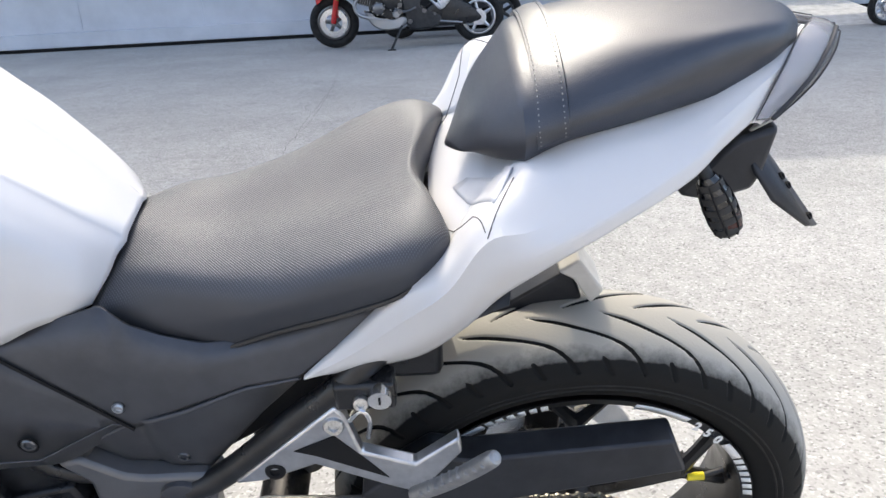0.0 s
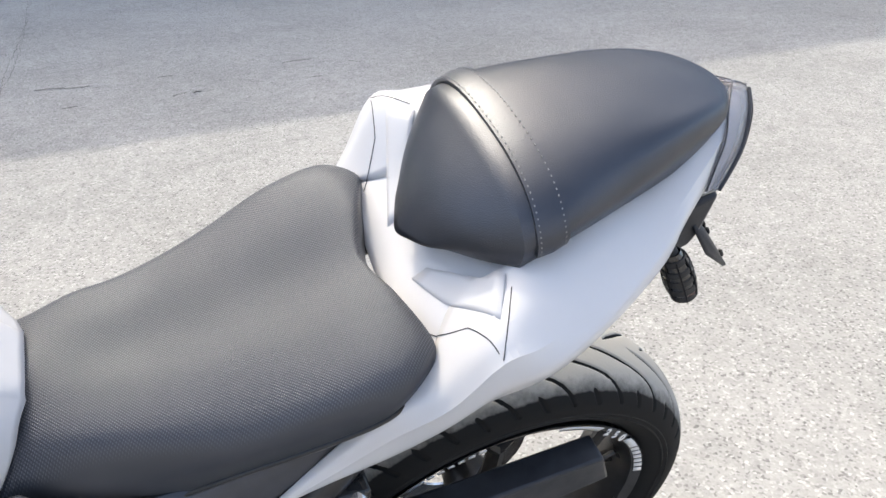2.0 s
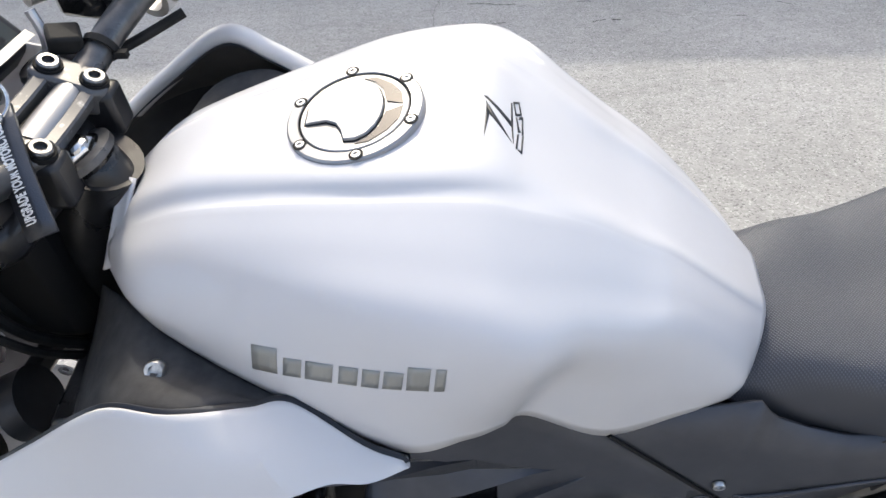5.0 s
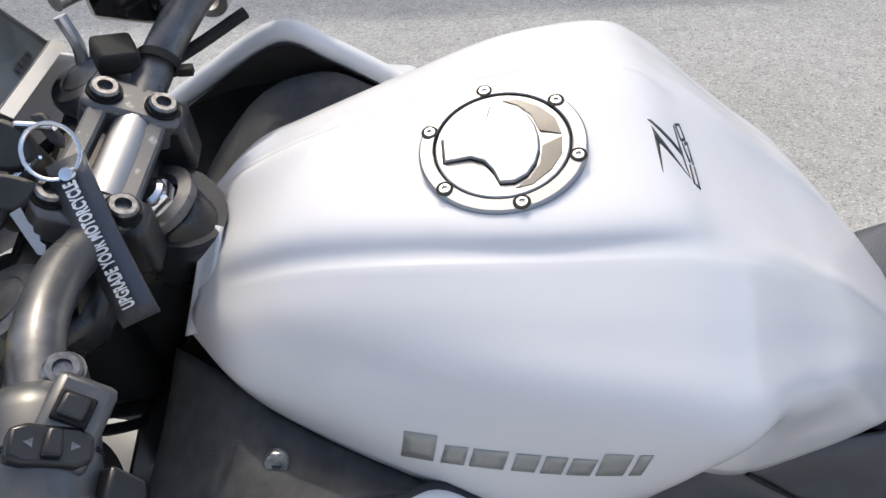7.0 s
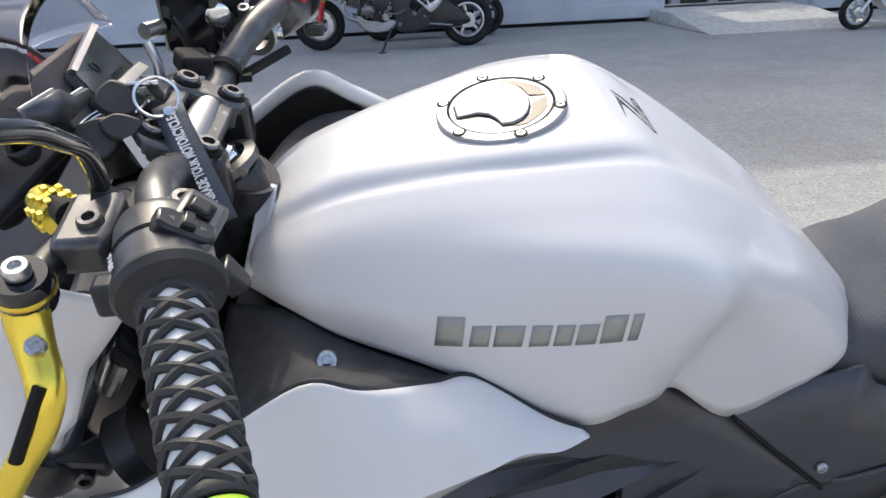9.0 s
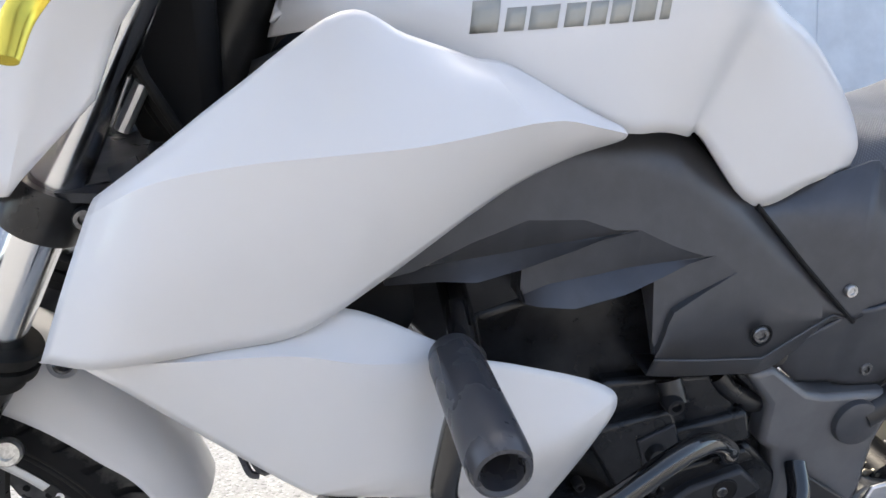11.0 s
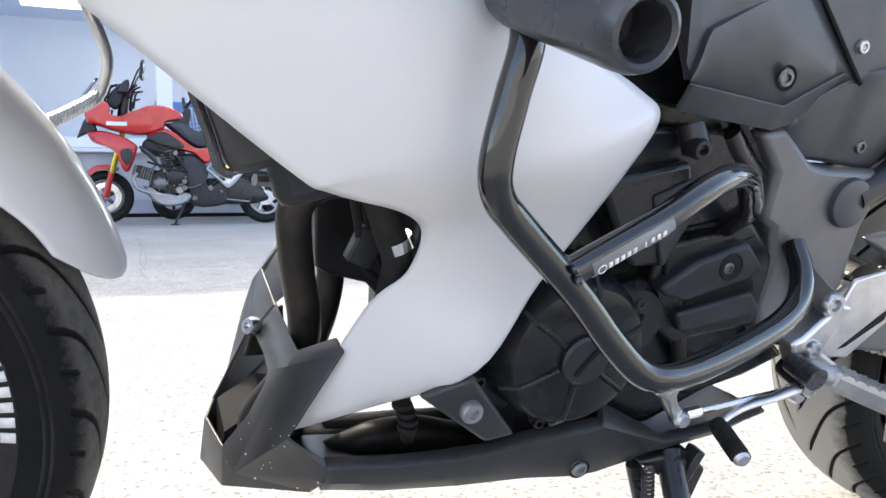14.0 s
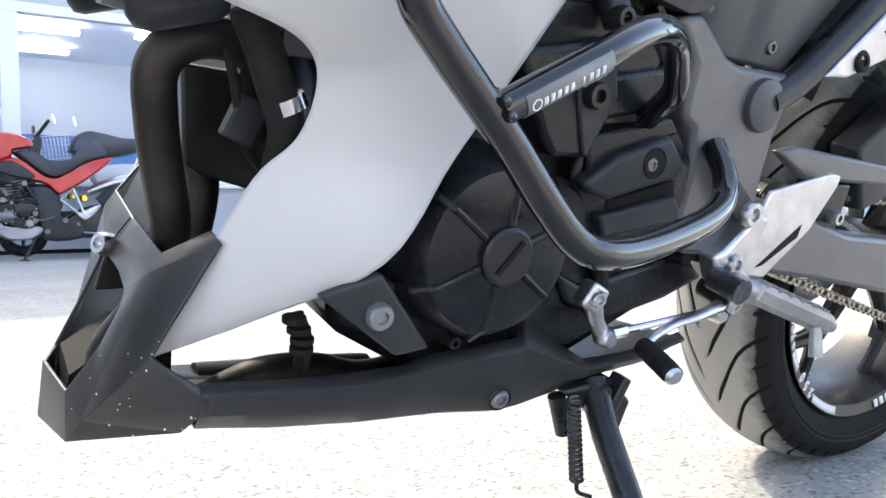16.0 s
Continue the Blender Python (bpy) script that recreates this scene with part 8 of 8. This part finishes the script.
part("swing_arm", pillow([(0.424, 0.400), (0.726, 0.565), (1.074, 0.375), (1.097, 0.246), (0.689, 0.210), (0.450, 0.250)], RY, .10), BLACK, red, "black swing arm")
part("chain_run", tube(flat_at(RY - .11, [(0.629, 0.274), (0.885, 0.247)]), .012, 1, 6), BRUSHED, red)
part("hugger", tube(flat_at(RY, [(0.805, 0.591), (0.911, 0.681), (1.079, 0.709), (1.243, 0.660), (1.357, 0.545)]), .035, 5, 10, flat=1.8), PLASTIC, red)
sil = part("silencer", tube(flat_at(RY + .13, [(0.698, 0.703), (0.870, 0.776), (1.158, 0.872)]), [.04, .062, .062], 4, 18), SILVER, red, "black and silver silencer")
part("end_cap", tube(flat_at(RY + .13, [(1.107, 0.858), (1.177, 0.879)]), .058, 1, 18), SILVER, sil)
fp = part("foot_bracket", tube(flat_at(RY - .17, [(0.416, 0.611), (0.531, 0.725), (0.645, 0.432), (0.780, 0.553)]), .016, 1, 8, smooth=False), SILVER, red, "silver foot rest bracket")
part("heel_guard", pillow([(0.561, 0.463), (0.780, 0.565), (0.761, 0.502), (0.644, 0.400)], RY - .17, .012), SILVER, fp)
part("bracket_foot", tube(flat_at(RY - .17, [(0.416, 0.611), (0.632, 0.425)]), .014, 1, 8), SILVER, fp)
for k, (a, b) in enumerate([(0.506, 0.650), (0.624, 0.633)]):
    part("shock_knob", tube([(a, RY - .1, b), (a + .02, RY - .14, b)], .03, 1, 12), GOLD, red)
sx, sz = [(0.206, 0.276)][0]
part("side_stand", tube([(sx, RY - .1, sz), (sx - .14, RY - .33, .012)], .014, 1, 10), BLACK, red)
part("stand_foot", box((sx - .14, RY - .34, .008), (.09, .05, .012)), BLACK, red, bevel=.003)
(ax0, az0), (ax1, az1) = [(-0.436, 1.210), (-0.312, 1.434)]
part("steering_head", tube([(ax0, RY, az0 - .05), (ax1 - .08, RY, az1)], .05, 1, 14), BLACK, red)
part("handlebar", tube([(ax1 + .02, RY - .42, az1 + .02), (ax1 - .02, RY - .3, az1), (ax1 - .08, RY - .12, az1 - .05), (ax1 - .08, RY + .12, az1 - .05), (ax1 - .02, RY + .3, az1), (ax1 + .02, RY + .42, az1 + .02)], .016, 5, 10), BLACK, red)
for s in (-1, 1):
    part("knuckle_guard", pillow([(ax1 - .16, az1 - .06), (ax1 - .1, az1 + .06), (ax1 - .04, az1 + .07), (ax1 - .06, az1 - .05)], RY + .34 * s, .09), PLASTIC, red)
    mx, mz = [(-0.219, 1.664)][0]
    ms = part("mirror", tube([(ax1 - .03, RY + .3 * s, az1), (mx - .05, RY + .33 * s, mz - .05), (mx, RY + .34 * s, mz)], .009, 4, 8), BLACK, red)
    part("mirror_head", lathe([(0, -.02), (.05, -.018), (.07, 0), (.065, .012), (0, .014)], (mx, RY + .34 * s, mz), (1, -.2, 0), 20), PLASTIC, ms)
    part("mirror_glass", lathe([(0, .016), (.06, .0155)], (mx, RY + .34 * s, mz), (1, -.2, 0), 20), LENS, ms)
part("instrument", pillow([(-0.592, 1.290), (-0.481, 1.483), (-0.406, 1.505), (-0.421, 1.357), (-0.488, 1.237)], RY, .10), PLASTIC, red, "black instrument pod")
part("wind_screen", grid_bm(surface([[(ax0 - .42, RY - .14, az0 + .05), (ax0 - .46, RY, az0 + .06), (ax0 - .42, RY + .14, az0 + .05)], [(ax0 - .22, RY - .13, az0 + .33), (ax0 - .25, RY, az0 + .35), (ax0 - .22, RY + .13, az0 + .33)]], 5, 5)), SMOKE, red, thick=.006)
random.seed(21)
for k in range(10):
    a, b = ax0 + random.uniform(-.18, .16), az0 + random.uniform(.02, .2)
    part("cable", tube([(a, RY + random.uniform(-.12, .12), b - .1), (a + .03, RY + random.uniform(-.15, .15), b + .06), (a + .1, RY + random.uniform(-.2, .2), b + .1)], .010, 4, 6), RUBBER, red)

# white scooter
SY = 7.7
sc = thing("scooter", "white retro scooter with dark floor and seat by the wall", "scooter", pose(0, 0, 0))
(wx, wz), = [(5.519, 0.197)]
wr = wz - .003
road_wheel(sc, wx, SY, wr, wr, SILVER, .055, 6, .7)
part("wheel_hub", lathe([(0, -.07), (.06, -.065), (.075, -.04), (.075, .04)], (wx, SY, wr), sides=24), STEEL, sc)
part("front_fender", pillow([(5.311, 0.425), (5.416, 0.545), (5.592, 0.597), (5.745, 0.584), (5.830, 0.462), (5.877, 0.214), (5.799, 0.258), (5.722, 0.368), (5.610, 0.405), (5.463, 0.425)], SY, .09, .15), WHITE, sc, "white front fender")
part("fork_arm", tube([(wx, SY - .08, wr), (wx + .16, SY - .06, wr + .2)], .022, 1, 10), SILVER, sc)
part("leg_shield", pillow([(5.757, 0.616), (5.841, 0.789), (5.952, 0.979), (6.080, 0.994), (6.071, 0.878), (5.971, 0.654), (5.988, 0.422), (6.118, 0.169), (5.976, 0.183), (5.857, 0.415)], SY, .20, .1), WHITE, sc, "white curved leg shield")
part("front_panel", pillow([(5.627, 0.608), (5.681, 0.795), (5.747, 1.005), (5.947, 1.024), (5.841, 0.789), (5.751, 0.603)], SY, .12), DARKGREY, sc, "dark front panel")
lx, lz = [(5.718, 1.006)][0]
hl = part("headlamp", lathe([(0, -.05), (.04, -.045), (.06, -.01), (.07, .03), (.05, .09), (0, .11)], (lx + .02, SY, lz), (1, .2, .05), 24), DARKGREY, sc)
part("lamp_glass", lathe([(0, -.055), (.05, -.045), (.062, -.02)], (lx + .015, SY, lz), (1, .2, .05), 24), LENS, hl)
(b0, z0), (b1, z1) = [(5.881, 1.103), (6.229, 1.098)]
part("handlebar", tube([(b0 - .02, SY + .32, z0), (b0, SY + .18, z0 - .01), (b0 + .02, SY, z0 - .02), (b0 + .09, SY - .2, z0 - .01), (b1, SY - .36, z1)], .018, 5, 10), BLACK, sc)
part("handlebar_cowl", pillow([(5.925, 1.025), (5.910, 1.102), (5.979, 1.202), (6.031, 1.187), (6.011, 1.099), (6.049, 1.021)], SY, .06), WHITE, sc)
part("badge", tube([([(5.955, 0.947)][0][0], SY - .19, [(5.955, 0.947)][0][1]), ([(5.955, 0.947)][0][0], SY - .205, [(5.955, 0.947)][0][1])], .03, 1, 18), EXHAUST, sc)
part("floor_board", pillow([(6.039, 0.287), (6.314, 0.342), (6.908, 0.370), (7.017, 0.121), (6.113, 0.143)], SY, .19, .08), DARKGREY, sc, "dark step-through floor")
part("rear_body", pillow([(6.361, 0.704), (7.013, 0.712), (7.488, 0.561), (7.499, 0.222), (6.931, 0.193), (6.448, 0.336)], SY, .18), DARKGREY, sc, "dark rear body")
part("seat", pillow([(6.313, 0.739), (6.376, 0.828), (6.549, 0.861), (7.225, 0.810), (7.316, 0.701), (6.944, 0.675), (6.495, 0.693)], SY, .16), LEATHER, sc, "dark cushioned seat")
road_wheel(sc, wx + 1.22, SY, wr, wr, SILVER, .055, 6, .7)
part("main_stand", tube([(wx + 1.0, SY - .1, wr), (wx + .98, SY - .16, .01)], .015, 1, 8), BLACK, sc)

# dark scooter with a top box behind the red motorcycle
DY = 9.15
dk = thing("scooter", "dark scooter with white flank and red top box", "scooter", pose(0, 0, 0))
part("seat", pillow([(0.597, 1.202), (0.659, 1.362), (0.793, 1.451), (0.959, 1.432), (1.300, 1.370), (1.583, 1.455), (1.652, 1.315), (1.297, 1.194), (0.819, 1.107)], DY, .17), LEATHER, dk, "black cushioned seat")
part("rear_flank", pillow([(0.818, 1.023), (1.157, 1.083), (1.648, 1.049), (1.718, 0.848), (1.430, 0.735), (1.015, 0.791), (0.848, 0.864)], DY, .18), WHITE, dk, "white rear flank")
bx, bz = [(1.691, 1.567)][0]
tb_ = part("top_box", pillow([(bx - .22, bz - .02), (bx - .18, bz + .2), (bx + .18, bz + .22), (bx + .24, bz), (bx + .2, bz - .02)], DY, .24, .12), RED, dk, "red lid of the top box")
part("box_base", pillow([(bx - .22, bz - .02), (bx + .24, bz - .02), (bx + .18, bz - .22), (bx - .15, bz - .22)], DY, .24, .1), DARKGREY, tb_)
for k, a in enumerate([(0.122, 0.273), (1.423, 0.268)]):
    road_wheel(dk, a[0], DY, .26, .258, BLACK, .055, 6, .6)
part("floor_board", pillow([(0.160, 0.544), (0.609, 0.514), (1.012, 0.622), (1.427, 0.555), (1.424, 0.340), (0.218, 0.327)], DY, .18, .1), DARKGREY, dk)
part("front_shield", pillow([(0.065, 0.510), (0.140, 1.016), (0.241, 1.323), (0.336, 1.327), (0.264, 0.953), (0.222, 0.511)], DY, .2, .1), DARKGREY, dk)
hb = [(0.274, 1.371), (0.385, 1.512), (0.534, 1.588)]
part("handlebar", tube([(hb[0][0], DY + .32, hb[1][1]), (hb[0][0], DY, hb[0][1]), (hb[1][0], DY - .34, hb[1][1])], .02, 5, 10), BLACK, dk)
for a in [(0.450, 1.556), (0.663, 1.540)]:
    part("mirror", lathe([(0, -.015), (.05, -.012), (.06, 0), (0, .012)], (a[0], DY - .2, a[1]), (1, -.4, .2), 18), STEEL, dk)

# its wire basket
WIRE = material("zinc_wire", (0.72, 0.72, 0.74), 0.3, metal=0.8)
A = [np.array([p[0], DY, p[1]]) for p in ((0.302, 1.363), (0.609, 1.405), (0.630, 1.137), (0.336, 1.099))]
deep = np.array([0, .34, 0])
bm = bmesh.new()
for u in np.linspace(0, 1, 9):
    for back in (0, 1):
        tube([A[0] * (1 - u) + A[1] * u + deep * back, A[3] * (1 - u) + A[2] * u + deep * back * .9], .004, 1, 5, bm=bm)
for v in np.linspace(0, 1, 6):
    l, r = A[0] * (1 - v) + A[3] * v, A[1] * (1 - v) + A[2] * v
    tube([l, r, r + deep, l + deep, l], .006 if v in (0, 1) else .004, 1, 5, smooth=False, bm=bm)
basket = part("front_basket", bm, WIRE, dk, "zinc wire basket")
part("basket_carrier", tube([A[3] + np.array([.14, .16, .0]), (.36, DY + .1, 1.04), (.28, DY + .05, 1.02)], .012, 4, 8), BLACK, basket)

# hairline cracks in the asphalt
CRACK = material("crack_shadow", (0.12, 0.12, 0.115), 0.95)
random.seed(4)
for which, line in enumerate(([(-0.363, 6.324), (-0.301, 4.813), (-0.296, 3.944), (-0.329, 3.412), (-0.302, 3.017)], [(-0.316, 5.724), (-0.316, 4.747), (-0.330, 4.019), (-0.313, 3.544)], [(-0.156, 3.547), (-0.077, 3.553), (0.019, 3.519), (0.109, 3.510)], [(0.496, 3.135), (0.528, 3.161), (0.568, 3.174)], [(0.603, 3.168), (0.625, 3.168), (0.645, 3.169)], [(0.455, 3.531), (0.496, 3.535), (0.534, 3.529)], [(1.221, 3.177), (1.243, 3.179), (1.271, 3.178)], [(-0.015, 3.159), (0.020, 3.161), (0.060, 3.171)], [(1.131, 3.537), (1.215, 3.551), (1.304, 3.549)], [(1.481, 3.422), (1.510, 3.395), (1.544, 3.351)])):
    P = crom(np.array([(a, b, .0) for a, b in line]), 14)
    bm = bmesh.new()
    L, Rr = [], []
    for k, p in enumerate(P):
        j = np.array([random.uniform(-.006, .006), random.uniform(-.012, .012) if which < 2 else random.uniform(-.006, .006), 0])
        wv_ = random.uniform(.0005, .0020) if which < 2 else random.uniform(.002, .010)
        L.append(bm.verts.new(p + j + (np.array([-wv_, wv_ * .3, .0022]) if which < 2 else np.array([0, wv_, .0022]))))
        Rr.append(bm.verts.new(p + j + (np.array([wv_, -wv_ * .3, .0022]) if which < 2 else np.array([0, -wv_, .0022]))))
    for k in range(len(P) - 1):
        bm.faces.new((L[k], L[k + 1], Rr[k + 1], Rr[k]))
    tagged(part("ground_crack", bm, CRACK), "dark hairline crack running through the asphalt", "crack", kind="structure")
